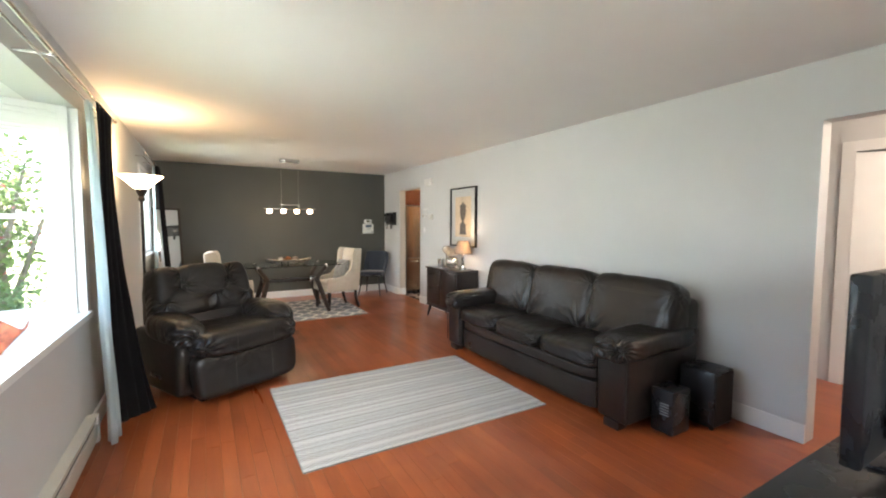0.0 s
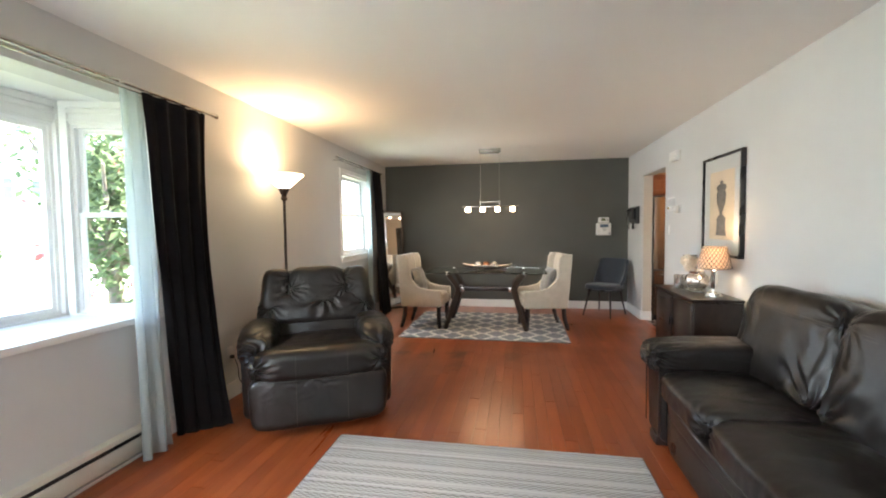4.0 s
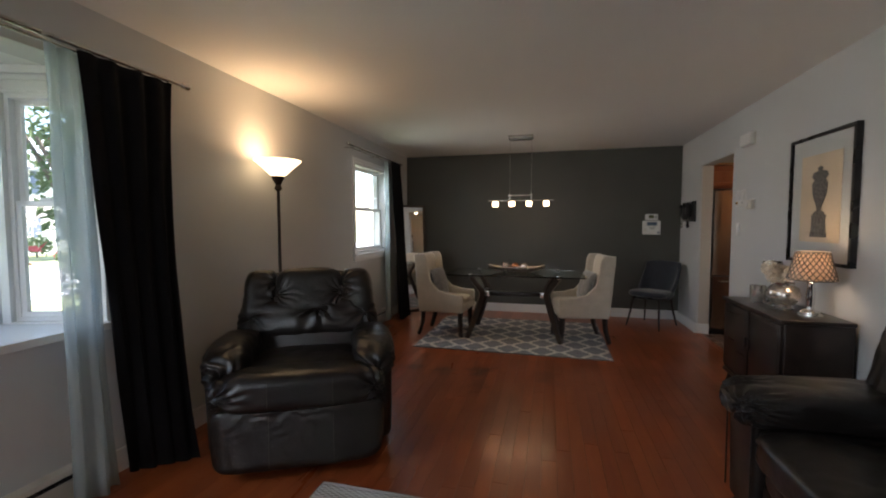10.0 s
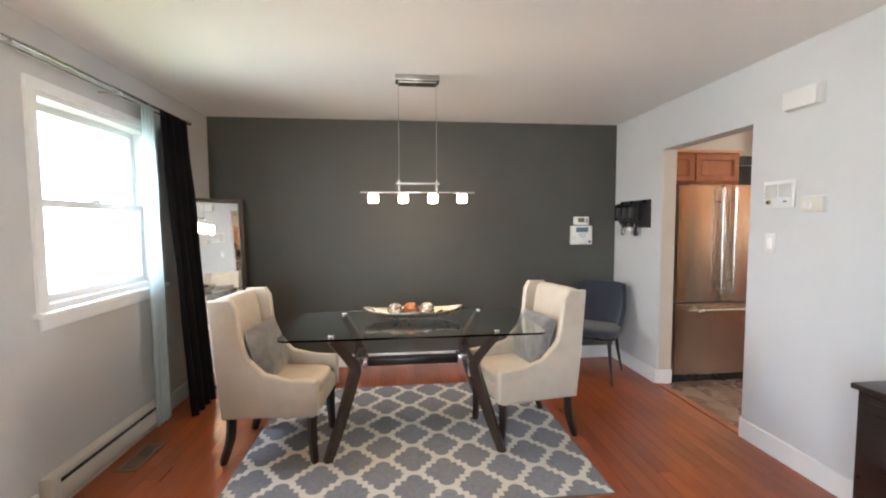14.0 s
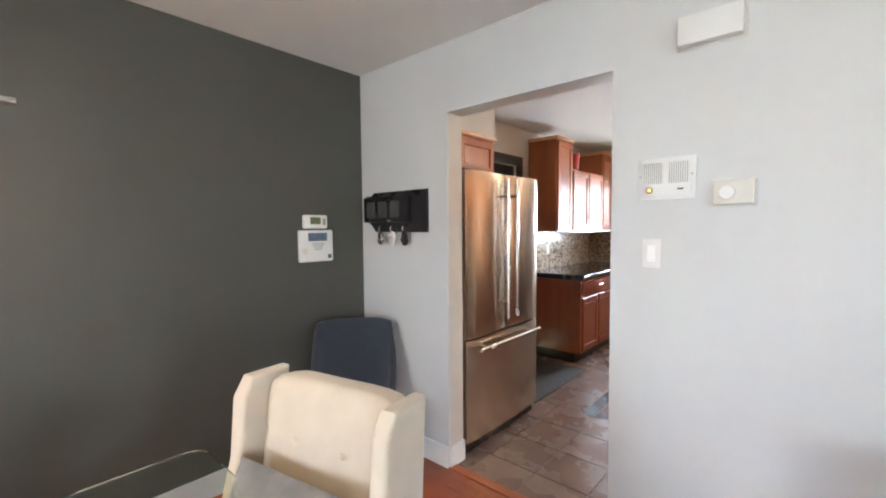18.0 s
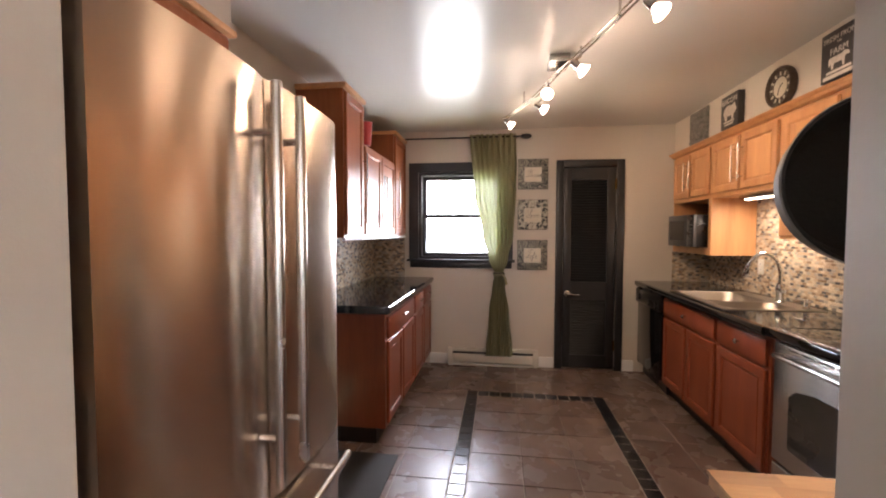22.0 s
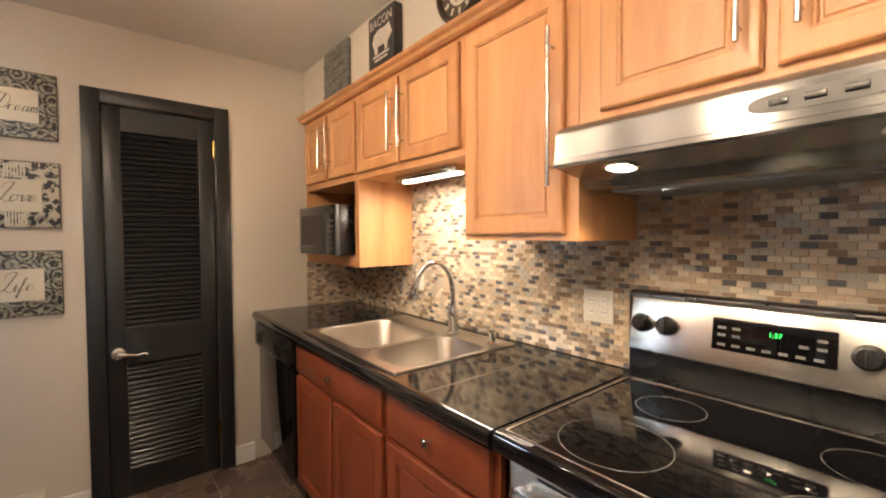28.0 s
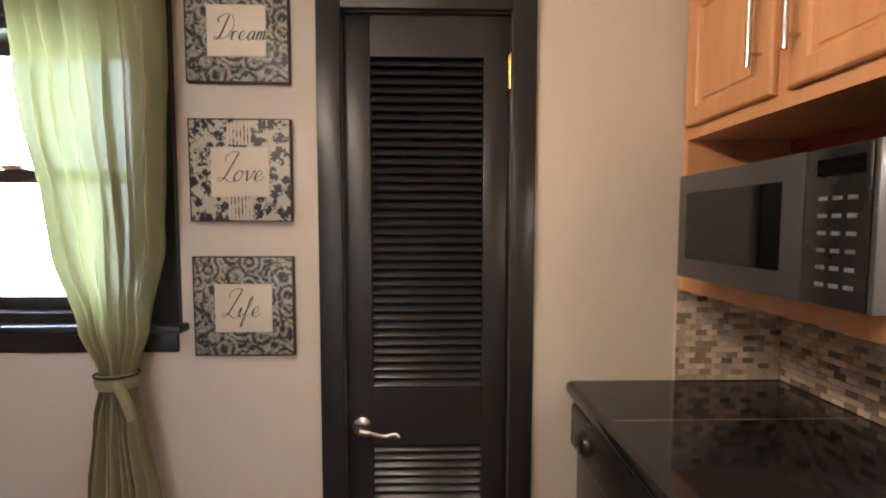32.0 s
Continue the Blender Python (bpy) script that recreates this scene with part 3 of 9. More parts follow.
structure("wall_hall_room", bx(bx(bx(B(), 6.9, 7.0, YS, YK - 0.1, -0.1, ZC), 5.3, 6.9, YS - 0.15, YS, -0.1, ZC), 5.3, 6.9, 3.0, 3.1, -0.1, ZC), M_WALL)
structure("ceiling", box(XW, XE + 0.07, YS, YN, ZC, ZC + 0.15), M_CEIL, "white textured ceiling")
structure("ceiling_kitchen", box(XE + 0.07, XF, YK, YN, ZC, ZC + 0.15), M_KCEIL, "glossy off-white kitchen ceiling")
structure("ceiling_hall", box(XE + 0.07, 7.0, YS, YK, ZC, ZC + 0.15), M_CEIL)
structure("ceiling_pantry", box(XF, XF + 1.0, 5.9, 7.0, ZC, ZC + 0.15), M_CEIL)
# Unseen slab; its wide east overhang keeps sun off the kitchen window.
structure("roof", box(XW - 0.8, XF + 1.4, YS - 0.6, YN + 0.6, ZC + 0.2, ZC + 0.5), M_GREYP, "unseen grey roof slab, deep on the kitchen side to block sun")
FLOOR = structure("floor", bx(bx(bx(B(), XW - 0.2, XE + 0.005, YS, YN, -0.12, -0.014), XE + 0.005, 7.0, YS, YK - 0.1, -0.12, -0.014), 7.0, XF, YK - 0.2, YK - 0.1, -0.12, -0.014), M_SUB, "glossy reddish oak strip floor")
KFLOOR = structure("floor_kitchen", bx(bx(B(), XE + 0.005, XF + 0.02, YK - 0.1, YN, -0.12, -0.004), XF + 0.02, XF + 0.9, 5.9, 7.0, -0.12, -0.004), M_GROUT, "brown stone tile floor with a black tile border")
structure("threshold", box(XE - 0.01, XE + 0.05, 6.95, 7.86, -0.004, 0.007, 0.004), M_OAK, "oak strip between wood floor and tiles")


def soffit(name, x0, x1, y0, y1, z0):
    return structure(name, box(x0, x1, y0, y1, z0, ZC), M_KWALL, "beige painted soffit above the cabinets")


soffit("soffit_south", 4.15, XF, YK, 5.635, 2.11)
soffit("soffit_fridge", XK, 4.78, 8.30, YN, 2.125)


def baseboard(name, x0, x1, y0, y1, h=0.125):
    """White skirting with a rounded top."""
    bm = bx(B(), x0, x1, y0, y1, 0, h)
    top = [e for e in bm.edges if all(v.co.z > h - 1e-4 for v in e.verts)]
    bmesh.ops.bevel(bm, geom=top, offset=0.006, segments=2, profile=0.5, affect="EDGES")
    return structure(name, bm, M_TRIM, "white painted baseboard")


baseboard("baseboard", XW, XE, YN - 0.016, YN)
baseboard("baseboard", XE - 0.016, XE, 7.86, YN - 0.016)
baseboard("baseboard", XE - 0.016, XE, 1.43, 6.95)
baseboard("baseboard", XE - 0.016, XE, YS, 0.45)
baseboard("baseboard", XW, XW + 0.016, YS, 1.88)
baseboard("baseboard", XW, XW + 0.016, 3.74, 6.62)
baseboard("baseboard", XW, XW + 0.016, 7.62, YN - 0.016)
baseboard("baseboard", XW + 0.016, XE - 0.016, YS, YS + 0.016)
baseboard("baseboard", XF - 0.014, XF, 6.75, 6.90, 0.11)
baseboard("baseboard", XF - 0.014, XF, 7.83, 8.03, 0.11)
baseboard("baseboard", XF - 0.014, XF, 5.98, 6.09, 0.11)
baseboard("baseboard", XE + 0.0, XK, 7.845, 7.86, 0.125)
baseboard("baseboard", XE + 0.0, XK, 6.95, 6.965, 0.125)
baseboard("baseboard", 4.70, 4.83, YN - 0.014, YN, 0.11)


def pane(name, bm, parent, mat_=None):
    ob = part(name, bm, mat_ or M_PANE, parent, smooth=False)
    ob.visible_shadow = False
    return ob


def frame4(x0, x1, z0, z1, w, d0, d1, bm=None):
    """A rectangular frame in x, z with members w wide, from d0 to d1 along y."""
    bm = bm or B()
    bx(bm, x0, x0 + w, d0, d1, z0, z1)
    bx(bm, x1 - w, x1, d0, d1, z0, z1)
    bx(bm, x0 + w, x1 - w, d0, d1, z0, z0 + w)
    bx(bm, x0 + w, x1 - w, d0, d1, z1 - w, z1)
    return bm


def sash_window(name, label, width, z0, z1, m, material, casing=0.06, depth=0.2, stool=True, apron=True):
    """A double-hung window in a wall opening; local x runs along the wall, y points outdoors, z is up."""
    w = thing(name, label, "window")
    w["kind"] = "structure"
    w.matrix_basis = m
    h = width / 2
    mid = (z0 + z1) / 2
    part("window_frame", frame4(-h, h, z0, z1, 0.03, 0.0, depth - 0.02), material, w)
    c = B()
    bx(c, -h - casing, -h, -0.018, 0.0, z0 - (0.0 if stool else casing), z1 + casing)
    bx(c, h, h + casing, -0.018, 0.0, z0 - (0.0 if stool else casing), z1 + casing)
    bx(c, -h, h, -0.018, 0.0, z1, z1 + casing)
    if not stool:
        bx(c, -h, h, -0.018, 0.0, z0 - casing, z0)
    part("casing", c, material, w)
    if stool:
        part("window_sill", box(-h - casing - 0.02, h + casing + 0.02, -0.05, 0.03, z0 - 0.025, z0, 0.006), material, w)
        if apron:
            part("apron", box(-h - casing + 0.01, h + casing - 0.01, -0.014, 0.0, z0 - 0.09, z0 - 0.025, 0.003), material, w)
    lo = part("lower_sash", frame4(-h + 0.03, h - 0.03, z0 + 0.03, mid + 0.018, 0.04, 0.06, 0.09), material, w)
    up = part("upper_sash", frame4(-h + 0.03, h - 0.03, mid - 0.018, z1 - 0.03, 0.04, 0.10, 0.13), material, w)
    pane("pane", box(-h + 0.07, h - 0.07, 0.073, 0.077, z0 + 0.07, mid - 0.022), lo)
    pane("pane", box(-h + 0.07, h - 0.07, 0.113, 0.117, mid + 0.022, z1 - 0.07), up)
    part("sash_lock", box(-0.03, 0.03, 0.05, 0.085, mid + 0.018, mid + 0.035, 0.005), M_WHITEP if material is M_VINYL else M_NICKEL, w)
    return w


WEST = lambda y: pose(XW, y, 0, 0, 0, 90)       # local y towards -x
EAST = lambda y: pose(XF, y, 0, 0, 0, -90)
sash_window("window_1", "white double-hung window beside the dining table", WIN2[1] - WIN2[0], WIN2[2], WIN2[3], WEST((WIN2[0] + WIN2[1]) / 2), M_VINYL, 0.05)
# Unseen south window, added together with its lamp.
sash_window("window_3", "unseen white double-hung window added in the end wall for light", SWIN[1] - SWIN[0], SWIN[2], SWIN[3], pose((SWIN[0] + SWIN[1]) / 2, YS, 0, 0, 0, 180), M_VINYL, 0.05, 0.15)
sash_window("window_2", "double-hung kitchen window with black painted casing", KWIN[1] - KWIN[0], KWIN[2], KWIN[3], EAST((KWIN[0] + KWIN[1]) / 2), M_BLACKTRIM, 0.10)

# ---- the bay window ----
bay = thing("window_bay", "white bay window with a deep sill and angled side sashes", "bay window")
bay["kind"] = "structure"
XB = -0.86
YL, YR = 2.06, 3.70
Y0, Y1 = BAY[0], BAY[1]
bm = B()
for z0, z1 in ((0.72, 0.785), (2.138, 2.20)):
    vs = [(XW - 0.004, Y0 - 0.09), (XW - 0.004, Y1 + 0.09), (XB - 0.1, YR + 0.06), (XB - 0.1, YL - 0.06)]
    a, b = [bm.verts.new((x, y, z0)) for x, y in vs], [bm.verts.new((x, y, z1)) for x, y in vs]
    bm.faces.new(a[::-1]), bm.faces.new(b)
    for i in range(4):
        bm.faces.new((a[i], a[(i + 1) % 4], b[(i + 1) % 4], b[i]))
bmesh.ops.recalc_face_normals(bm, faces=bm.faces[:])
part("bay_shell", bm, M_TRIM, bay, smooth=False)
sb = B()
vs = [(XW + 0.035, Y0 - 0.015), (XW + 0.035, Y1 + 0.015), (XW, Y1 + 0.015), (XW, Y1), (XB, YR), (XB, YL), (XW, Y0), (XW, Y0 - 0.015)]
a, b = [sb.verts.new((x, y, 0.794)) for x, y in vs], [sb.verts.new((x, y, 0.83)) for x, y in vs]
sb.faces.new(a), sb.faces.new(b[::-1])
for i in range(8):
    sb.faces.new((a[i], a[(i + 1) % 8], b[(i + 1) % 8], b[i]))
bmesh.ops.recalc_face_normals(sb, faces=sb.faces[:])
part("window_sill", sb, M_TRIM, bay, "wide white sill board", smooth=False)


def bay_unit(p, q, double, name):
    """One window of the bay from p to q in plan."""
    d = Vector((q[0] - p[0], q[1] - p[1], 0))
    ln = d.length
    m = Matrix.Translation((p[0], p[1], 0)) @ Matrix.Rotation(math.atan2(d.y, d.x), 4, "Z")
    u = part(name, frame4(0, ln, 0.80, 2.135, 0.04, -0.03, 0.07), M_TRIM, bay, m=m, smooth=False)
    part("head_trim", bx(bx(bx(B(), 0.04, ln - 0.04, -0.012, 0.03, 2.0, 2.095), 0.04, ln - 0.04, -0.022, -0.012, 2.012, 2.03), 0.04, ln - 0.04, -0.026, -0.012, 2.062, 2.085), M_TRIM, u, smooth=False)
    part("inner_frame", frame4(0.04, ln - 0.04, 0.84, 2.0, 0.02, 0.0, 0.05), M_VINYL, u, smooth=False)
    if double:
        part("sash", frame4(0.06, ln - 0.06, 0.86, 1.462, 0.026, 0.01, 0.035), M_VINYL, u, smooth=False)
        part("sash", frame4(0.06, ln - 0.06, 1.434, 1.98, 0.026, 0.036, 0.06), M_VINYL, u, smooth=False)
        part("sash_lock", box(ln / 2 - 0.03, ln / 2 + 0.03, -0.004, 0.012, 1.462, 1.476, 0.003), M_WHITEP, u)
        pane("pane", box(0.086, ln - 0.086, 0.02, 0.024, 0.886, 1.436), u)
        pane("pane", box(0.086, ln - 0.086, 0.046, 0.05, 1.46, 1.954), u)
    else:
        part("sash", frame4(0.06, ln - 0.06, 0.86, 1.98, 0.025, 0.01, 0.045), M_VINYL, u, smooth=False)
        pane("pane", box(0.085, ln - 0.085, 0.025, 0.029, 0.885, 1.955), u)


bay_unit((XB, YL), (XB, YR), False, "picture_window")
bay_unit((XB + 0.045, YR - 0.012), (XW - 0.045, Y1 - 0.012), True, "side_window")
bay_unit((XW - 0.045, Y0 + 0.012), (XB + 0.045, YL + 0.012), True, "side_window")
for y0, y1 in ((Y0 - 0.09, Y0 + 0.004), (Y1 - 0.004, Y1 + 0.09)):
    part("jamb_board", box(XW - 0.046, XW + 0.012, y0, y1, 0.79, 2.135, 0.003), M_TRIM, bay, smooth=False)
part("corner_post", box(XB - 0.05, XB + 0.03, YL - 0.05, YL + 0.03, 0.832, 2.135, 0.004), M_TRIM, bay, smooth=False)
part("corner_post", box(XB - 0.05, XB + 0.03, YR - 0.03, YR + 0.05, 0.832, 2.135, 0.004), M_TRIM, bay, smooth=False)


def lamp(kind, name, power, col, m, size=0.1, parent=None, spot=None, blend=0.5, spread=None):
    lt = bpy.data.lights.new(name, kind)
    lt.energy, lt.color = power, col
    if kind == "AREA":
        lt.shape, lt.size, lt.size_y = "RECTANGLE", size[0], size[1]
    else:
        lt.shadow_soft_size = size
    if spot:
        lt.spot_size, lt.spot_blend = radians(spot), blend
    if spread:
        lt.spread = radians(spread)
    ob = new(name, lt)
    ob.matrix_basis = m
    if parent:
        ob.parent = parent
    return ob


WARM = (1.0, 0.66, 0.36)

# ---- daylight through the windows; the south one is unseen and added ----
DAY = (0.93, 0.97, 1.0)
_mid = Vector(((XW - 0.205 + XB) / 2 - 0.06, (Y0 + YL) / 2 - 0.06, 1.46))
lamp("AREA", "daylight_bay", 4.1, DAY, look(_mid, _mid + Vector((0.85, 0.5, -0.4))), (0.36, 1.1), spread=122)
# Brightens the room through the added south window.
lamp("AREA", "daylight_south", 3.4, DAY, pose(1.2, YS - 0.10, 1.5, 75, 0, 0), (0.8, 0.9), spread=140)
lamp("AREA", "daylight_dining", 1.45, DAY, pose(XW - 0.16, (WIN2[0] + WIN2[1]) / 2, (WIN2[2] + WIN2[3]) / 2, 0, -75, 0), (0.95, 0.85), spread=130)
lamp("AREA", "daylight_kitchen", 2.0, DAY, pose(XF + 0.16, (KWIN[0] + KWIN[1]) / 2, (KWIN[2] + KWIN[3]) / 2, 0, 85, 0), (0.8, 0.75), spread=104)

# ---- living room ----


def stripes_material():
    m = mat("striped_grey_weave", (0.4, 0.39, 0.37), 0.95, bump=0.6, bscale=500, var=0.1)
    N, L = m.node_tree.nodes, m.node_tree.links
    bs = N["Principled BSDF"]
    tc = next(n for n in N if n.bl_idname == "ShaderNodeTexCoord")
    sp = N.new("ShaderNodeSeparateXYZ")
    L.new(tc.outputs["Object"], sp.inputs[0])
    cb = N.new("ShaderNodeCombineXYZ")
    L.new(sp.outputs["Y"], cb.inputs["Y"])
    n1 = N.new("ShaderNodeTexNoise")
    n1.inputs["Scale"].default_value, n1.inputs["Detail"].default_value, n1.inputs["Roughness"].default_value = 46, 6, 0.8
    L.new(cb.outputs[0], n1.inputs["Vector"])
    # short dashes of the weave across the stripes
    mp = N.new("ShaderNodeMapping")
    mp.inputs["Scale"].default_value = (42, 95, 1)
    L.new(tc.outputs["Object"], mp.inputs[0])
    ck = N.new("ShaderNodeTexChecker")
    ck.inputs["Scale"].default_value = 1.0
    L.new(mp.outputs[0], ck.inputs["Vector"])
    rp = N.new("ShaderNodeValToRGB")
    e = rp.color_ramp.elements
    e[0].position, e[0].color = 0.36, (0.19, 0.185, 0.18, 1)
    e[1].position, e[1].color = 0.66, (0.63, 0.615, 0.59, 1)
    for pos, c in ((0.42, (0.34, 0.33, 0.315, 1)), (0.47, (0.55, 0.535, 0.51, 1)), (0.52, (0.42, 0.41, 0.395, 1)), (0.57, (0.60, 0.585, 0.56, 1))):
        k = e.new(pos)
        k.color = c
    L.new(n1.outputs[0], rp.inputs[0])
    mx = N.new("ShaderNodeMix")
    mx.data_type, mx.blend_type = "RGBA", "MULTIPLY"
    # only some rows show the dashes
    n2, r2 = N.new("ShaderNodeTexNoise"), N.new("ShaderNodeMapRange")
    n2.inputs["Scale"].default_value, n2.inputs["Detail"].default_value = 21, 4
    r2.inputs["From Min"].default_value, r2.inputs["From Max"].default_value, r2.inputs["To Max"].default_value = 0.44, 0.52, 0.9
    L.new(cb.outputs[0], n2.inputs["Vector"])
    L.new(n2.outputs[0], r2.inputs["Value"])
    L.new(r2.outputs[0], mx.inputs[0])
    L.new(rp.outputs[0], mx.inputs[6])
    L.new(ck.outputs["Color"], mx.inputs[7])
    ck.inputs["Color1"].default_value, ck.inputs["Color2"].default_value = (1, 1, 1, 1), (0.44, 0.43, 0.42, 1)
    L.new(mx.outputs[2], bs.inputs["Base Color"])
    return m


def trellis_material(px, py, ox, oy):
    """Pale trellis lines on grey pile; px, py: the repeat in metres; ox, oy: where it starts."""
    m = mat("grey_trellis_pile", (0.2, 0.2, 0.21), 0.95, bump=0.7, bscale=450, var=0.1)
    N, L = m.node_tree.nodes, m.node_tree.links
    bs = N["Principled BSDF"]
    tc = next(n for n in N if n.bl_idname == "ShaderNodeTexCoord")
    sp = N.new("ShaderNodeSeparateXYZ")
    L.new(tc.outputs["Object"], sp.inputs[0])

    def f(op, a, b=None, c=None):
        n = N.new("ShaderNodeMath")
        n.operation = op
        for i, v in enumerate((a, b, c)):
            if v is None:
                continue
            if isinstance(v, (int, float)):
                n.inputs[i].default_value = v
            else:
                L.new(v, n.inputs[i])
        return n.outputs[0]

    # ogee tiles in offset rows: along each tile's edge the outline runs round a lobe, steps out and back, and ends in a hollow
    u = f("ABSOLUTE", f("SUBTRACT", f("MULTIPLY", f("FRACT", f("ADD", f("DIVIDE", f("ADD", sp.outputs["X"], ox), px), 0.5)), 2.0), 1.0))
    v = f("ABSOLUTE", f("SUBTRACT", f("MULTIPLY", f("FRACT", f("ADD", f("DIVIDE", f("ADD", sp.outputs["Y"], oy), py), 0.5)), 2.0), 1.0))
    edge = N.new("ShaderNodeValToRGB")
    half = ((0.0, 0.0), (0.11, 0.13), (0.225, 0.15), (0.315, 0.03), (0.355, -0.05), (0.44, 0.12))
    knots = [(p, 0.5 + h) for p, h in half] + [(1 - p, 0.5 - h) for p, h in half[::-1]]
    el = edge.color_ramp.elements
    el[0].position, el[1].position = knots[0][0], knots[-1][0]
    el[0].color = el[1].color = (0.5, 0.5, 0.5, 1)
    for p, h in knots[1:-1]:
        el.new(p).color = (h, h, h, 1)
    L.new(f("MULTIPLY_ADD", f("SUBTRACT", u, v), 0.5, 0.5), edge.inputs[0])
    off = f("SUBTRACT", f("SUBTRACT", f("ADD", u, v), 1.0), f("SUBTRACT", edge.outputs[0], 0.5))
    line = f("LESS_THAN", f("ABSOLUTE", off), 0.165)
    mx = N.new("ShaderNodeMix")
    mx.data_type = "RGBA"
    L.new(line, mx.inputs[0])
    nz = N.new("ShaderNodeTexNoise")
    nz.inputs["Scale"].default_value = 60
    L.new(tc.outputs["Object"], nz.inputs["Vector"])
    mv = N.new("ShaderNodeMix")
    mv.data_type = "RGBA"
    mv.inputs[6].default_value, mv.inputs[7].default_value = (0.145, 0.15, 0.17, 1), (0.27, 0.275, 0.30, 1)
    L.new(nz.outputs[0], mv.inputs[0])
    L.new(mv.outputs[2], mx.inputs[6])
    mx.inputs[7].default_value = (0.62, 0.59, 0.54, 1)
    L.new(mx.outputs[2], bs.inputs["Base Color"])
    return m


def rug(name, label, x0, x1, y0, y1, material, h=0.009):
    w, d = (x1 - x0), (y1 - y0)
    r = thing(name, label, "rug", (x0 + x1) / 2, (y0 + y1) / 2, 0)
    bm = B()
    nx, ny = 24, 18
    g = [[bm.verts.new((-w / 2 + w * i / nx, -d / 2 + d * j / ny, h + 0.0012 * noise.noise(Vector((i * 0.5, j * 0.5, w))))) for j in range(ny + 1)] for i in range(nx + 1)]
    for i in range(nx):
        for j in range(ny):
            bm.faces.new((g[i][j], g[i + 1][j], g[i + 1][j + 1], g[i][j + 1]))
    edge = [v for v in bm.verts if v.is_boundary]
    ret = bmesh.ops.extrude_edge_only(bm, edges=[e for e in bm.edges if e.is_boundary])
    for v in ret["geom"]:
        if isinstance(v, bmesh.types.BMVert):
            v.co.z = 0.0005
    part("rug_surface", bm, material, r)
    part("binding", frame4r(-w / 2 - 0.006, w / 2 + 0.006, -d / 2 - 0.006, d / 2 + 0.006, 0.008, 0.0, h * 0.8), M_PILLOW, r, smooth=False)
    return r


def frame4r(x0, x1, y0, y1, w, z0, z1):
    bm = B()
    bx(bm, x0, x0 + w, y0, y1, z0, z1)
    bx(bm, x1 - w, x1, y0, y1, z0, z1)
    bx(bm, x0 + w, x1 - w, y0, y0 + w, z0, z1)
    bx(bm, x0 + w, x1 - w, y1 - w, y1, z0, z1)
    return bm


rug("area_rug", "pale grey flat-woven rug with fine stripes", 0.78, 2.61, 2.69, 4.05, stripes_material())
rug("dining_rug", "grey rug with cream quatrefoil trellis under the table", 0.46, 2.515, 6.48, 8.06, trellis_material(0.357, 0.296, 0.0125, 0.06))

# sofa: local x runs along its length, it faces -y
sofa = thing("sofa", "black-brown leather three-seat sofa with padded arms against the wall", "sofa", 3.17, 3.24, 0, -90)
SL = 2.36
for sx in (-1, 1):
    x0, x1 = sorted((sx * SL / 2, sx * (SL / 2 - 0.27)))
    fr_ = box(x0 + 0.008, x1 - 0.008, -0.435, 0.40, 0.05, 0.56, 0.03, 4)
    for v in fr_.verts:
        v.co.y += 0.05 * max(0.0, 0.30 - v.co.z) * (1 if v.co.y < -0.3 else 0)
    arm = part("arm", fr_, M_LEATHER, sofa)
    pm_ = pose(sx * (SL / 2 - 0.145), -0.015, 0.57)
    part("arm_pad", puff(0.32, 0.95, 0.17, 4.6, 34, 0.004, 3 + sx, pm_, crease=0.004, run=(4, 7, 3), droop=0.03, tucks=[((-0.10, -0.44, 0.02), 0.11, 0.010, 13), ((0.10, -0.44, 0.02), 0.11, 0.010, 15), ((-sx * 0.15, 0.1, -0.02), 0.12, 0.005, 11)]), M_LEATHER, arm)
    part("piping", sweep([(x0 + 0.012, -0.436, 0.09), (x0 + 0.012, -0.437, 0.53)], 0.004, 6), M_LEATHER, arm)
    part("piping", sweep([(x1 - 0.012, -0.436, 0.09), (x1 - 0.012, -0.437, 0.53)], 0.004, 6), M_LEATHER, arm)
base = part("base", puff(SL - 0.5, 0.82, 0.235, 12, 12, 0.001, 5, pose(0, -0.02, 0.165)), M_LEATHER, sofa)
part("front_band", puff(SL - 0.5, 0.82, 0.105, 7, 20, 0.003, 6, pose(0, -0.045, 0.322), crease=0.004, run=(7, 3, 3)), M_LEATHER, base)
part("back_frame", box(-SL / 2 + 0.02, SL / 2 - 0.02, 0.24, 0.44, 0.08, 0.85, 0.05, 4), M_LEATHER, sofa)
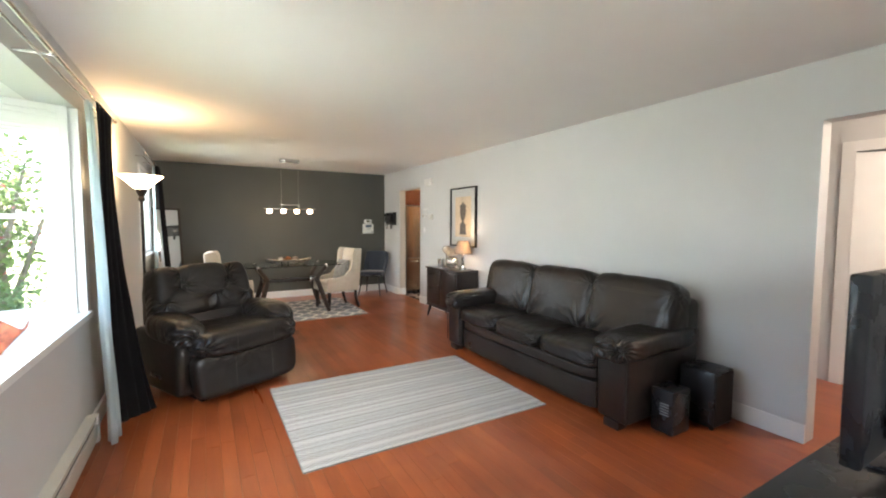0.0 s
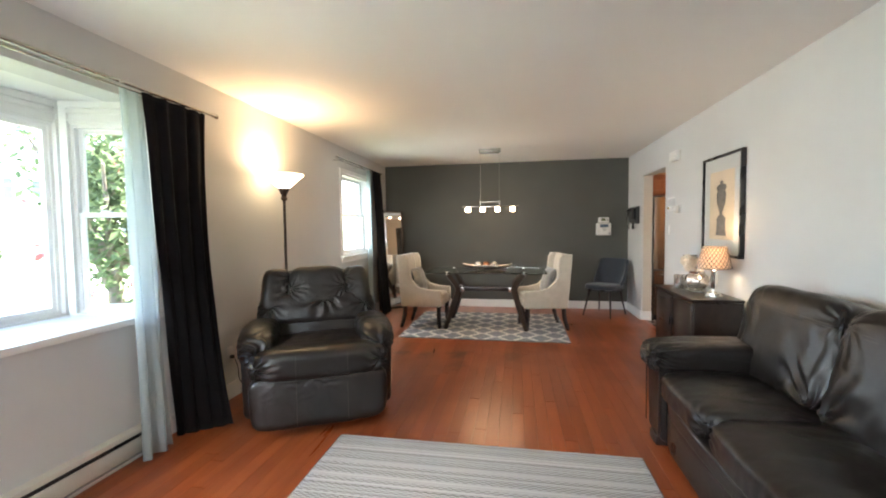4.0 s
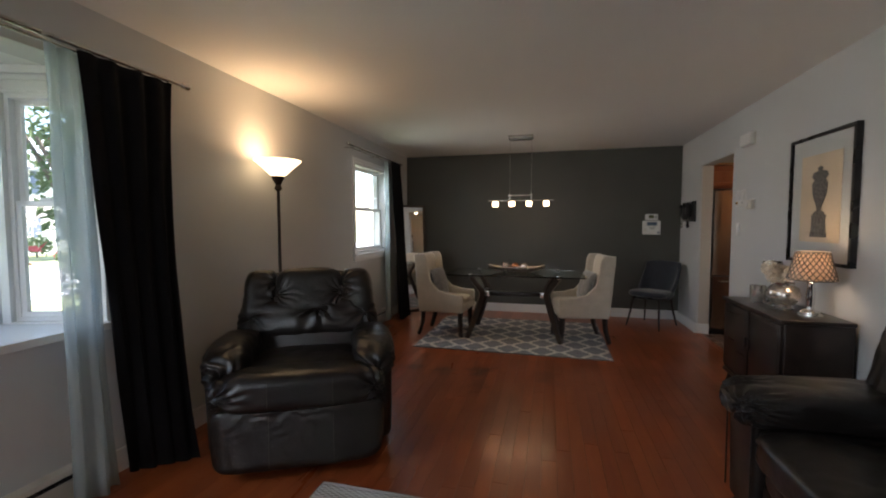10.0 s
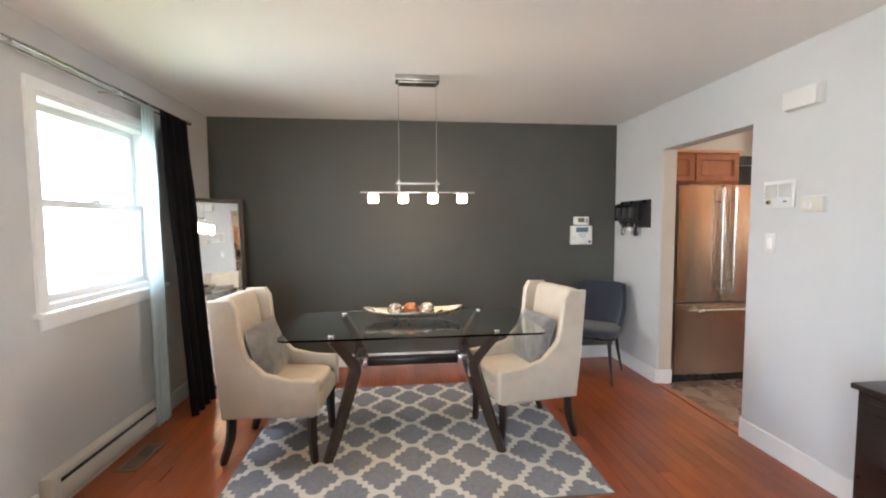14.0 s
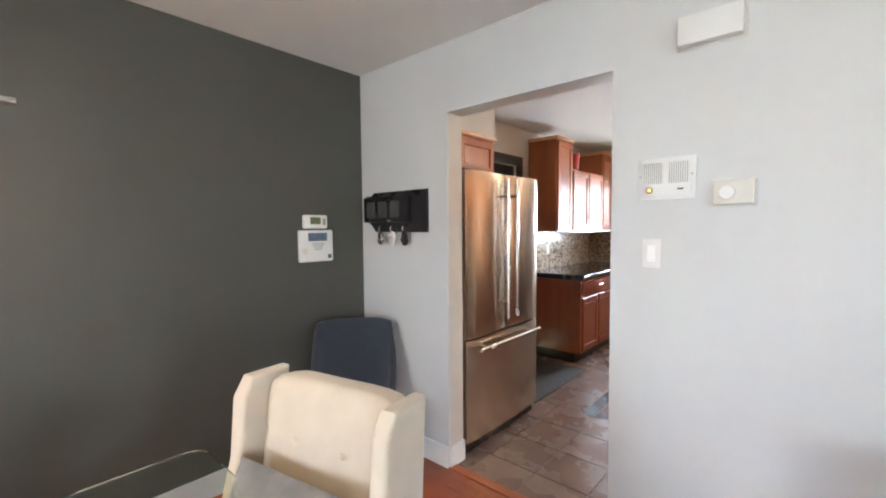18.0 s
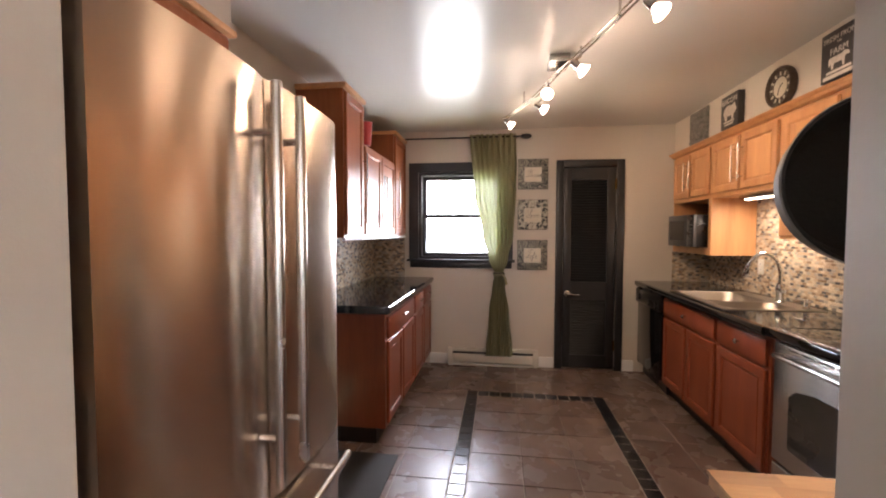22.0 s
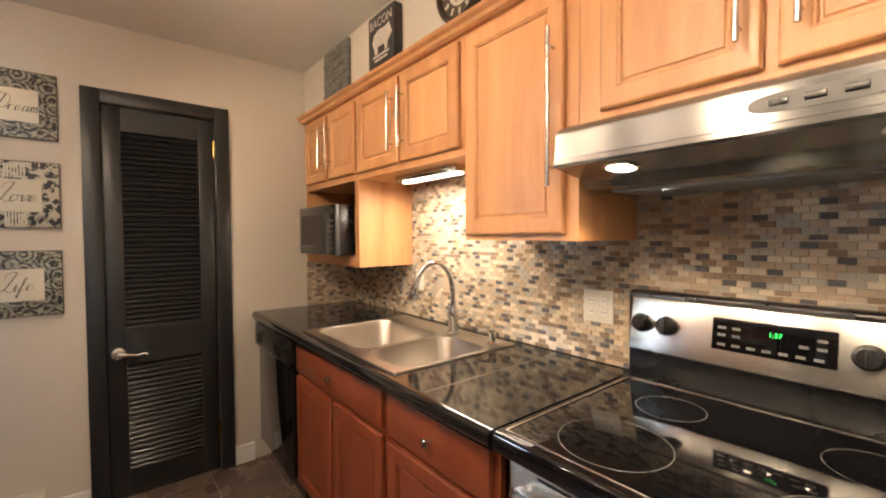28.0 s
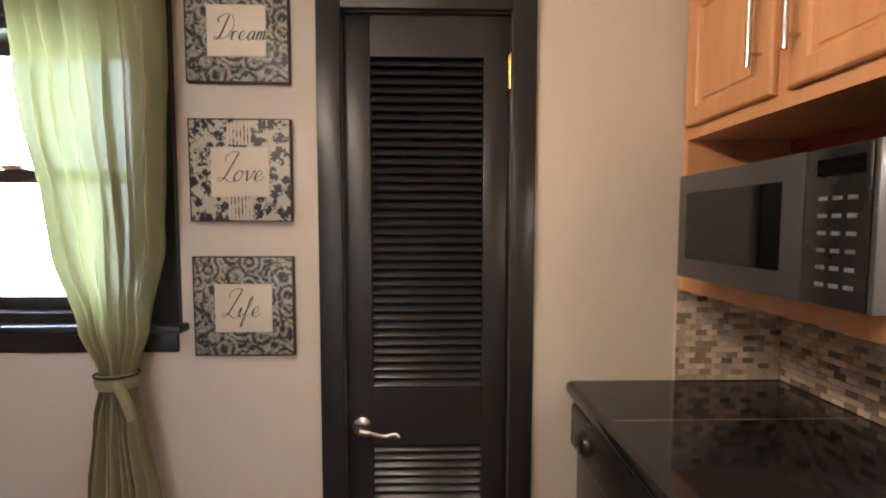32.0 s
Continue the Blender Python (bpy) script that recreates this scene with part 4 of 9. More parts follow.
for i in range(3):
    cx = (i - 1) * 0.615
    part("seat_cushion", puff(0.618, 0.76, 0.155, 5.5, 36, 0.005, i, pose(cx, -0.085, 0.43, -2), -0.012, crease=0.004, run=(5, 2.5, 3), droop=0.018, tucks=[((-0.29, -0.36, 0.0), 0.10, 0.008, 12), ((0.29, -0.36, 0.0), 0.10, 0.008, 12), ((0.28, 0.1, 0.07), 0.12, 0.004, 9)]), M_LEATHER, sofa)
    bm_ = pose((i - 1) * 0.768, 0.195, 0.70, -14)
    bc = part("back_cushion", puff(0.785, 0.27, 0.58, 5.2, 44, 0.008, 10 + i, bm_, freq=3.5, crease=0.004, run=(4.0, 4.0, 4.0), pinch=0.05, tucks=[((-0.33, -0.10, -0.23), 0.19, 0.013, 9), ((0.33, -0.10, -0.23), 0.19, 0.013, 9), ((0.36, -0.06, 0.16), 0.11, 0.008, 11), ((-0.36, -0.06, 0.16), 0.11, 0.008, 11)]), M_LEATHER, sofa)
    for z in (0.165, 0.150):
        part("stitching", seam_on(0.785, 0.27, 0.58, 5.2, bm_, [(-0.36 + 0.72 * k / 16, z) for k in range(17)]), M_STITCH, bc, "paler double seam")
for sx in (-1, 1):
    for sy in (-0.38, 0.34):
        part("foot", box(sx * (SL / 2 - 0.13) - 0.06, sx * (SL / 2 - 0.13) + 0.06, sy - 0.05, sy + 0.05, 0, 0.06, 0.006), M_DARKLEG, sofa)

# recliner
rec = thing("recliner", "puffy black leather recliner armchair", "armchair", 0.40, 4.52, 0, 27.5)
part("base", box(-0.36, 0.36, -0.40, 0.34, 0.05, 0.24, 0.04, 3), M_LEATHER, rec)
fm = pose(0, -0.47, 0.235, -5)
ft = part("footrest", puff(0.86, 0.17, 0.35, 6, 40, 0.004, 21, fm, freq=6, crease=0.004, run=(6, 4, 3), taper=-0.03, tucks=[((0.0, -0.08, 0.15), 0.16, 0.006, 13), ((-0.22, -0.08, 0.16), 0.12, 0.006, 13)]), M_LEATHER, rec)
sm = pose(0, -0.455, 0.475)
st_ = part("seat_front", puff(0.88, 0.26, 0.21, 3.6, 40, 0.004, 24, sm, freq=6, crease=0.003, run=(6, 3, 3), tucks=[((-0.40, -0.10, 0.0), 0.12, 0.012, 11), ((0.40, -0.10, 0.0), 0.12, 0.012, 11)]), M_LEATHER, rec, "padded front roll")
for x in (-0.15, 0.17):
    part("stitching", seam_on(0.86, 0.17, 0.35, 6, fm, [(x, -0.15 + 0.3 * k / 8) for k in range(9)]), M_STITCH, ft)
    part("stitching", seam_on(0.88, 0.26, 0.21, 3.6, sm, [(x, -0.08 + 0.17 * k / 8) for k in range(9)]), M_STITCH, st_)
part("seat_cushion", puff(0.68, 0.68, 0.20, 5, 30, 0.005, 22, pose(0, -0.14, 0.455, -3), -0.012, crease=0.005, run=(7, 3, 3)), M_LEATHER, rec)
for sx in (-1, 1):
    side = box(sx * 0.415 - 0.085, sx * 0.415 + 0.085, -0.40, 0.38, 0.07, 0.54, 0.05, 4)
    for v in side.verts:
        v.co.y += (0.18 if v.co.y < 0 else -0.12) * max(0.0, 0.34 - v.co.z)
    a = part("arm", side, M_LEATHER, rec)
    part("arm_pad", puff(0.255, 0.66, 0.225, 2.9, 40, 0.006, 30 + sx, pose(sx * 0.402, -0.125, 0.575), freq=6, crease=0.004, run=(4, 9, 4), droop=0.035, tucks=[((0.0, -0.31, -0.03), 0.13, 0.016, 12), ((sx * 0.11, -0.2, -0.05), 0.10, 0.008, 11), ((-sx * 0.09, 0.05, 0.0), 0.10, 0.007, 10)]), M_LEATHER, a, "puffy pillow arm")
part("lever", box(-0.53, -0.518, -0.15, 0.02, 0.20, 0.23, 0.005), M_BLACK, rec)
part("back_frame", puff(0.90, 0.22, 0.82, 5, 12, 0.004, 41, pose(0, 0.33, 0.60, -14), taper=0.14), M_LEATHER, rec)
part("lower_back", puff(0.74, 0.16, 0.20, 5, 20, 0.004, 46, pose(0, 0.145, 0.57, -10), crease=0.004), M_LEATHER, rec)
part("lumbar_cushion", puff(0.93, 0.25, 0.27, 3.8, 48, 0.005, 42, pose(0, 0.20, 0.705, -14), freq=5, crease=0.003, run=(9, 4, 2), taper=0.06, tucks=[((0.05, -0.12, 0.06), 0.13, 0.016, 8), ((0.37, -0.07, 0.0), 0.11, 0.010, 9), ((-0.37, -0.07, 0.0), 0.11, 0.008, 9)]), M_LEATHER, rec)
part("head_cushion", puff(0.47, 0.27, 0.34, 4.2, 40, 0.006, 43, pose(0, 0.245, 0.865, -14), freq=5, crease=0.003, run=(4, 4, 8), taper=0.05, tucks=[((-0.21, -0.09, -0.02), 0.10, 0.008, 13), ((0.21, -0.09, -0.02), 0.10, 0.008, 13)]), M_LEATHER, rec)
for sx in (-1, 1):
    part("wing_cushion", puff(0.245, 0.26, 0.37, 3.8, 40, 0.004, 44 + sx, pose(sx * 0.312, 0.25, 0.842, -14, sx * -4, sx * -8), freq=6, crease=0.003, run=(3, 4, 12), taper=0.10, tucks=[((-sx * 0.11, -0.08, 0.08), 0.10, 0.012, 12), ((-sx * 0.11, -0.08, -0.05), 0.10, 0.012, 12)]), M_LEATHER, rec)
part("foot_rail", box(-0.33, 0.33, -0.36, 0.28, 0, 0.055, 0.008), M_BLACK, rec)


def drape(name, label, along0, along1, z0, z1, at, axis, material, folds, amp, flare=0.0, lean=0.0, seed=0, cat="curtain", out=0.0, swing=0.0):
    """A hanging curtain along y (axis 'y') or x; at: its distance from the origin across. flare widens and lean shifts the foot."""
    c = thing(name, label, cat)
    bm = B()
    nu, nv = folds * 10, 24
    rows = []
    for j in range(nv + 1):
        t = j / nv
        z = z1 + (z0 - z1) * t
        row = []
        for i in range(nu + 1):
            u = i / nu
            mid = (along0 + along1) / 2
            w = (along1 - along0) * (1 + flare * t)
            a = mid + (u - 0.5) * w + lean * t + 0.012 * t * noise.noise(Vector((u * 6, t * 3, seed)))
            ph = 2 * math.pi * folds * u + 0.7 * noise.noise(Vector((u * 3, t * 2.2, seed + 5)))
            d = amp * (0.75 + 0.5 * t) * math.sin(ph) + 0.012 * noise.noise(Vector((u * 9, t * 4, seed + 9)))
            row.append(bm.verts.new((at + d + out * t + swing * t * t * u, a, z) if axis == "y" else (a, at + d, z)))
        rows.append(row)
    for p, q in zip(rows, rows[1:]):
        for i in range(nu):
            bm.faces.new((p[i], p[i + 1], q[i + 1], q[i]))
    cl = part("cloth", bm, material, c)
    so = cl.modifiers.new("thickness", "SOLIDIFY")
    so.thickness = 0.0025
    return c


XR = XW + 0.13
drape("curtain", "floor-length black curtain beside the bay window", 1.43, 1.83, 0.015, 2.15, XR, "y", M_CURTAIN, 3, 0.011, 0.15, -0.03, 1)
drape("curtain", "floor-length black curtain beside the bay window", 3.67, 4.17, 0.015, 2.15, XR, "y", M_CURTAIN, 4, 0.014, -0.58, 0.045, 2, out=-0.04, swing=0.25)
drape("sheer_curtain", "pale bluish white sheer curtain at the bay window", 1.84, 1.93, 0.02, 2.14, XR - 0.03, "y", M_SHEER, 2, 0.007, 0.45, 0.03, 3)
drape("sheer_curtain", "pale bluish white sheer curtain at the bay window", 3.56, 3.71, 0.02, 2.14, XR - 0.03, "y", M_SHEER, 2, 0.024, 0.35, 0.02, 4, out=0.05)
drape("curtain", "black curtain beside the dining window", 7.62, 8.00, 0.015, 2.22, XW + 0.12, "y", M_CURTAIN, 4, 0.03, 0.05, 0.02, 5, out=0.12)
drape("sheer_curtain", "pale blue sheer curtain at the dining window", 7.47, 7.62, 0.02, 2.21, XW + 0.085, "y", M_SHEER, 4, 0.014, 0.25, 0.03, 6)


def curtain_rail(name, y0, y1, z, x, double=True):
    r = thing(name, "double brushed-steel curtain rod with finials on brackets", "curtain rod")
    part("rod", rod(B(), (x, y0, z), (x, y1, z), 0.011), M_NICKEL, r)
    if double:
        part("rod", rod(B(), (x - 0.045, y0 + 0.1, z - 0.012), (x - 0.045, y1 - 0.1, z - 0.012), 0.007), M_NICKEL, r)
    for y, s in ((y0, -1), (y1, 1)):
        part("finial", lathe([(0.011, 0), (0.017, 0.004), (0.017, 0.012), (0.010, 0.016), (0.019, 0.03), (0.019, 0.045), (0.0, 0.06)], 16, m=pose(x, y, z, -90 * s)), M_NICKEL, r)
    for y in (y0 + 0.09, (y0 + y1) / 2, y1 - 0.09):
        part("bracket", join(box(x - 0.015, x + 0.013, y - 0.008, y + 0.008, z - 0.02, z - 0.009, 0.002), rod(B(), (XW, y, z - 0.015), (x, y, z - 0.015), 0.006)), M_NICKEL, r)
    return r


curtain_rail("curtain_rod", 1.40, 4.24, 2.165, XR)
curtain_rail("curtain_rod", 6.42, 8.0, 2.225, XW + 0.115)


def floor_vent(x0, x1, y0, y1, z=0.0):
    v = thing("floor_vent", "dark metal floor register with slots", "floor vent", (x0 + x1) / 2, (y0 + y1) / 2, z)
    w, d = x1 - x0, y1 - y0
    part("frame", frame4r(-w / 2, w / 2, -d / 2, d / 2, 0.018, 0, 0.006), M_VENT, v, smooth=False)
    part("backing", box(-w / 2 + 0.01, w / 2 - 0.01, -d / 2 + 0.01, d / 2 - 0.01, 0.0005, 0.0015), M_BLACK, v)
    n = int(max(w, d) / 0.02)
    for i in range(n):
        t = -max(w, d) / 2 + 0.02 + (max(w, d) - 0.04) * (i + 0.5) / n
        if d > w:
            part("slat", box(-w / 2 + 0.018, w / 2 - 0.018, t - 0.004, t + 0.004, 0.0015, 0.005), M_VENT, v, smooth=False)
        else:
            part("slat", box(t - 0.004, t + 0.004, -d / 2 + 0.018, d / 2 - 0.018, 0.0015, 0.005), M_VENT, v, smooth=False)


floor_vent(-0.28, -0.16, 2.58, 2.90)
floor_vent(-0.24, -0.12, 6.98, 7.28)


def heater(name, length, m, knob=False):
    """A baseboard heater: local x along the wall, y into the room, on the floor."""
    h = thing(name, "cream metal electric baseboard heater along the wall", "heater")
    h.matrix_basis = m
    part("back_plate", box(0, length, 0, 0.012, 0.0, 0.175), M_CREAMP, h, smooth=False)
    part("front_panel", box(0.05, length - 0.05, 0.05, 0.062, 0.035, 0.125, 0.003), M_CREAMP, h)
    b = B()
    bx(b, 0.05, length - 0.05, 0.012, 0.058, 0.160, 0.175)
    bx(b, 0.05, length - 0.05, 0.046, 0.058, 0.150, 0.160)
    part("hood", b, M_CREAMP, h, smooth=False)
    part("element", box(0.05, length - 0.05, 0.02, 0.045, 0.05, 0.14), M_BLACK, h, smooth=False)
    part("lower_rail", box(0.05, length - 0.05, 0.012, 0.05, 0.0, 0.02, 0.003), M_CREAMP, h)
    for x in (0, length - 0.05):
        part("end_cap", box(x, x + 0.05, 0.012, 0.066, 0.0, 0.178, 0.006), M_CREAMP, h)
    return h


heater("baseboard_heater", 1.78, pose(XW + 0.001, 3.73, 0, 0, 0, -90))
heater("baseboard_heater", 0.98, pose(XW + 0.001, 7.62, 0, 0, 0, -90))
heater("baseboard_heater", 0.92, pose(XF - 0.001, 6.91, 0, 0, 0, 90))

# torchiere
tl = thing("floor_lamp", "lit bronze torchiere with a white glass bowl beside the wall", "floor lamp", -0.16, 5.03)
part("base", lathe([(0, 0), (0.14, 0), (0.14, 0.012), (0.11, 0.022), (0.03, 0.035), (0.018, 0.06), (0, 0.06)]), M_BRONZE, tl)
part("pole", lathe([(0.012, 0.05), (0.012, 0.8), (0.016, 0.81), (0.016, 0.83), (0.012, 0.84), (0.012, 1.64), (0, 1.64)], 14), M_BRONZE, tl)
part("cup", lathe([(0.012, 1.60), (0.03, 1.62), (0.02, 1.65), (0.045, 1.70), (0.05, 1.715), (0, 1.715)], 20), M_BRONZE, tl)
part("shade", lathe([(0.045, 1.715), (0.075, 1.74), (0.12, 1.785), (0.172, 1.83), (0.178, 1.838), (0.168, 1.832), (0.115, 1.792), (0.07, 1.747), (0.04, 1.722)], 40), M_TORCH, tl, "lit white alabaster glass bowl")
part("bulb", lathe([(0, 1.73), (0.018, 1.74), (0.02, 1.78), (0, 1.80)], 16), M_BULB, tl)
lamp("AREA", "torchiere_light", 0.95, WARM, pose(-0.16, 5.03, 1.826, 180), (0.2, 0.2))
lamp("POINT", "torchiere_glow", 0.10, WARM, pose(-0.16, 5.03, 1.88), 0.09)

# fruit bowl of glass on the sill
GBS = 0.85
gb = thing("glass_bowl", "orange art-glass bowl filled with pine cones on the window sill", "bowl", -0.50, 2.86, 0.83)
gb.scale = (GBS, GBS, GBS)
M_ORANGE = mat("orange_glaze", (0.44, 0.115, 0.06), 0.10, var=0.75, scale=14, bump=0.0, coat=0.5)
bm = lathe([(0.0, 0.004), (0.05, 0.0), (0.052, 0.008), (0.10, 0.05), (0.155, 0.105), (0.15, 0.112), (0.095, 0.06), (0.04, 0.018), (0, 0.016)], 40)
for v in bm.verts:
    r = math.hypot(v.co.x, v.co.y)
    a = math.atan2(v.co.y, v.co.x)
    v.co.z += 0.35 * r * r / 0.15 * (0.5 + 0.5 * math.cos(2 * a + 1.2)) + (0.03 * math.sin(5 * a) * (r / 0.155) ** 3)
part("bowl", bm, M_ORANGE, gb)
M_PINE = mat("dark_pine_cone", (0.055, 0.035, 0.025), 0.7, var=0.5, scale=60, bump=0.3, bscale=200)
M_CONETIP = mat("grey_cone_tip", (0.17, 0.13, 0.11), 0.7, var=0.3, scale=60)


def pine_cone(x, y, z, length, m):
    """An open cone of overlapping scales round a spindle."""
    c = thing("pine_cone", "dark brown open pine cone in the orange bowl", "pine cone", x, y, z)
    core, tips = B(), B()
    rod(core, m @ Vector((0, 0, -length / 2)), m @ Vector((0, 0, length / 2)), length * 0.13, seg=10)
    n = 90
    for i in range(n):
        t = (i + 0.5) / n
        a, h = i * 2.39996, (t - 0.5) * length
        r = length * 0.36 * math.sin(math.pi * min(1, 0.12 + 0.86 * t)) ** 0.7
        q = m @ pose(0, 0, h, 0, 0, math.degrees(a)) @ pose(0, 0, 0, 0, -30 - 35 * t, 0)
        w = length * 0.075
        core.faces.new([core.verts.new(q @ Vector(v)) for v in ((0, -w * 0.3, 0), (r, -w, 0), (r, w, 0), (0, w * 0.3, 0))])
        tips.faces.new([tips.verts.new(q @ Vector(v)) for v in ((r, -w, -0.001), (r * 1.12, 0, 0.004), (r, w, -0.001), (r * 0.93, 0, 0.003))])
    part("scales", core, M_PINE, c, smooth=False)
    part("scale_tips", tips, M_CONETIP, c, "weathered grey tips", smooth=False)
    return c


for x, y, z, ln, rx, rz in ((0.02, 0.06, 0.11, 0.12, 70, 20), (-0.03, -0.055, 0.105, 0.11, 80, 100), (0.045, -0.03, 0.12, 0.11, 60, 200), (-0.015, 0.02, 0.165, 0.12, 75, 330)):
    pine_cone(-0.50 + GBS * x, 2.86 + GBS * y, 0.83 + GBS * z, ln * GBS, pose(0, 0, 0, rx, 0, rz))

bl = thing("ceiling_light", "small round flush ceiling light with a pull chain in the bay", "ceiling light", -0.63, 2.84, 2.135)
part("rim", lathe([(0, -0.002), (0.085, -0.002), (0.095, -0.012), (0.08, -0.03), (0.07, -0.034), (0, -0.034)], 30), M_WHITEP, bl)
part("pull_chain", rod(B(), (0, 0, -0.03), (0, 0, -0.24), 0.0015, seg=6), M_NICKEL, bl)
part("pull", lathe([(0, -0.28), (0.012, -0.275), (0.004, -0.24), (0, -0.24)], 10), M_BRASS, bl)

# console with tapered legs
con = thing("console", "dark espresso sideboard with sliding doors on splayed legs", "sideboard", 3.445, 5.53, 0, -90)
CL, CD = 0.87, 0.37
part("body", box(-CL / 2, CL / 2, -CD / 2 + 0.02, CD / 2, 0.20, 0.735, 0.004), M_ESPRESSO, con)
part("top", box(-CL / 2 - 0.012, CL / 2 + 0.012, -CD / 2 - 0.006, CD / 2 + 0.002, 0.735, 0.76, 0.006), M_ESPRESSO, con)
part("bottom_rail", box(-CL / 2 + 0.01, CL / 2 - 0.01, -CD / 2 + 0.005, CD / 2 - 0.02, 0.17, 0.20, 0.004), M_ESPRESSO, con)
for sx in (-1, 1):
    x0, x1 = sorted((sx * 0.012, sx * (CL / 2 - 0.02)))
    d = part("door", box(x0, x1, -CD / 2 + 0.004, -CD / 2 + 0.022, 0.225, 0.72, 0.003), M_ESPRESSO, con)
    part("recess", box(x0 + 0.02, x1 - 0.02, -CD / 2 + 0.0015, -CD / 2 + 0.005, 0.245, 0.70, 0.001), M_ESPRESSO, d)
    part("handle", box(sx * 0.03 - 0.007, sx * 0.03 + 0.007, -CD / 2 - 0.012, -CD / 2 + 0.002, 0.46, 0.53, 0.003), M_BLACK, d)
    for sy in (-1, 1):
        part("leg", sweep([(sx * (CL / 2 - 0.07), sy * (CD / 2 - 0.05), 0.175), (sx * (CL / 2 - 0.02), sy * (CD / 2 - 0.02), 0.0)], [0.024, 0.012], 12), M_ESPRESSO, con)

tlamp = thing("table_lamp", "lit lamp with a silver column and patterned shade on the sideboard", "table lamp", 3.48, 5.25, 0.76)
part("base", lathe([(0, 0), (0.065, 0), (0.065, 0.012), (0.04, 0.022), (0.05, 0.03), (0.022, 0.045), (0.017, 0.06), (0.022, 0.08), (0.025, 0.15), (0.018, 0.20), (0.026, 0.215), (0.01, 0.225), (0.006, 0.27), (0, 0.27)], 28), M_CHROME, tlamp)
part("shade", lathe([(0.122, 0.232), (0.080, 0.405), (0.078, 0.405), (0.120, 0.232)], 44, closed=True), M_LAMPSHADE, tlamp, "lattice patterned drum shade")
for k in range(22):
    for s in (-1, 1):
        pts = []
        for j in range(9):
            t = j / 8
            r = 0.1235 + (0.0815 - 0.1235) * t
            a = 2 * math.pi * k / 22 + s * t * 1.15
            pts.append((r * math.cos(a), r * math.sin(a), 0.232 + 0.173 * t))
        part("lattice_band", sweep(pts, 0.0034, 4), M_PILLOW, tlamp)
for z, r in ((0.232, 0.123), (0.405, 0.081)):
    part("shade_ring", lathe([(r, z - 0.004), (r + 0.003, z), (r, z + 0.004), (r - 0.003, z)], 40, closed=True), M_PILLOW, tlamp)
part("bulb", lathe([(0, 0.27), (0.012, 0.275), (0.028, 0.33), (0.02, 0.36), (0, 0.37)], 16), M_BULB, tlamp)
lamp("POINT", "table_lamp_light", 0.617, WARM, pose(3.48, 5.25, 1.11), 0.04)

M_MERCURY = mat("mercury_glass", (0.62, 0.58, 0.53), 0.16, 0.85, var=0.35, scale=28, bump=0.15, bscale=40, rvar=0.1)
M_PETAL = mat("ivory_petals", (0.72, 0.60, 0.45), 0.7, var=0.15, scale=30, bump=0.1)
jar = thing("vase", "round mercury glass vase with ivory silk flowers on the sideboard", "vase", 3.45, 5.50, 0.76)
part("pot", lathe([(0, 0), (0.06, 0), (0.065, 0.01), (0.045, 0.02), (0.088, 0.06), (0.098, 0.10), (0.085, 0.145), (0.058, 0.165), (0.062, 0.18), (0.056, 0.18), (0.05, 0.165), (0, 0.15)], 32), M_MERCURY, jar)
rng = random.Random(21)
for k in range(6):
    a = k * 1.05 + 0.4
    c = Vector((0.07 * math.cos(a), 0.10 * math.sin(a), 0.225 + 0.02 * (k % 3)))
    bm = B()
    for p in range(90):
        th, ph = math.acos(1 - 1.7 * (p + 0.5) / 90), p * 2.4
        d = Vector((math.cos(ph) * math.sin(th), math.sin(ph) * math.sin(th), math.cos(th)))
        q = d.to_track_quat("Z", "Y").to_matrix().to_4x4() @ pose(0, 0, 0, rng.uniform(-35, 35), rng.uniform(-35, 35), rng.uniform(0, 360))
        r, w = 0.052 * rng.uniform(0.85, 1.1), rng.uniform(0.010, 0.016)
        bm.faces.new([bm.verts.new(c + d * r + q @ Vector(v)) for v in ((-w, 0, 0), (0, -w * 0.8, 0.003), (w, 0, 0), (0, w * 0.8, 0.003))])
    part("flower", bm, M_PETAL, jar, smooth=False)
cv = thing("candle_holder", "mercury glass tumbler on the sideboard", "candle holder", 3.40, 5.735, 0.76)
part("cup", lathe([(0, 0), (0.045, 0), (0.05, 0.01), (0.052, 0.125), (0.048, 0.125), (0.045, 0.015), (0, 0.012)], 28), M_MERCURY, cv)
cg = thing("goblet", "tall mercury glass goblet on the sideboard", "candle holder", 3.47, 5.70, 0.76)
part("stem", lathe([(0, 0), (0.05, 0), (0.045, 0.01), (0.012, 0.03), (0.01, 0.10), (0.016, 0.115), (0.009, 0.13), (0.012, 0.20), (0, 0.2)], 24), M_MERCURY, cg)
part("cup", lathe([(0, 0.2), (0.03, 0.205), (0.058, 0.24), (0.062, 0.28), (0.058, 0.31), (0.054, 0.31), (0.055, 0.27), (0.03, 0.22), (0, 0.215)], 28), M_MERCURY, cg)

# framed print of an urn
pf = thing("framed_print", "framed vintage print of a stone urn in a black frame", "picture", 3.66, 5.515, 1.505, -90)
PW, PH = 0.69, 0.87
part("frame", frame4(-PW / 2, PW / 2, -PH / 2, PH / 2, 0.022, -0.035, -0.001), M_BLACK, pf, smooth=False)
M_MATBOARD = mat("grey_mat_board", (0.42, 0.43, 0.42), 0.8, var=0.02)
M_PRINT = mat("aged_paper", (0.50, 0.40, 0.28), 0.7, var=0.1, scale=5)
M_INK = mat("grey_ink", (0.11, 0.10, 0.09), 0.7, var=0.5, scale=50)
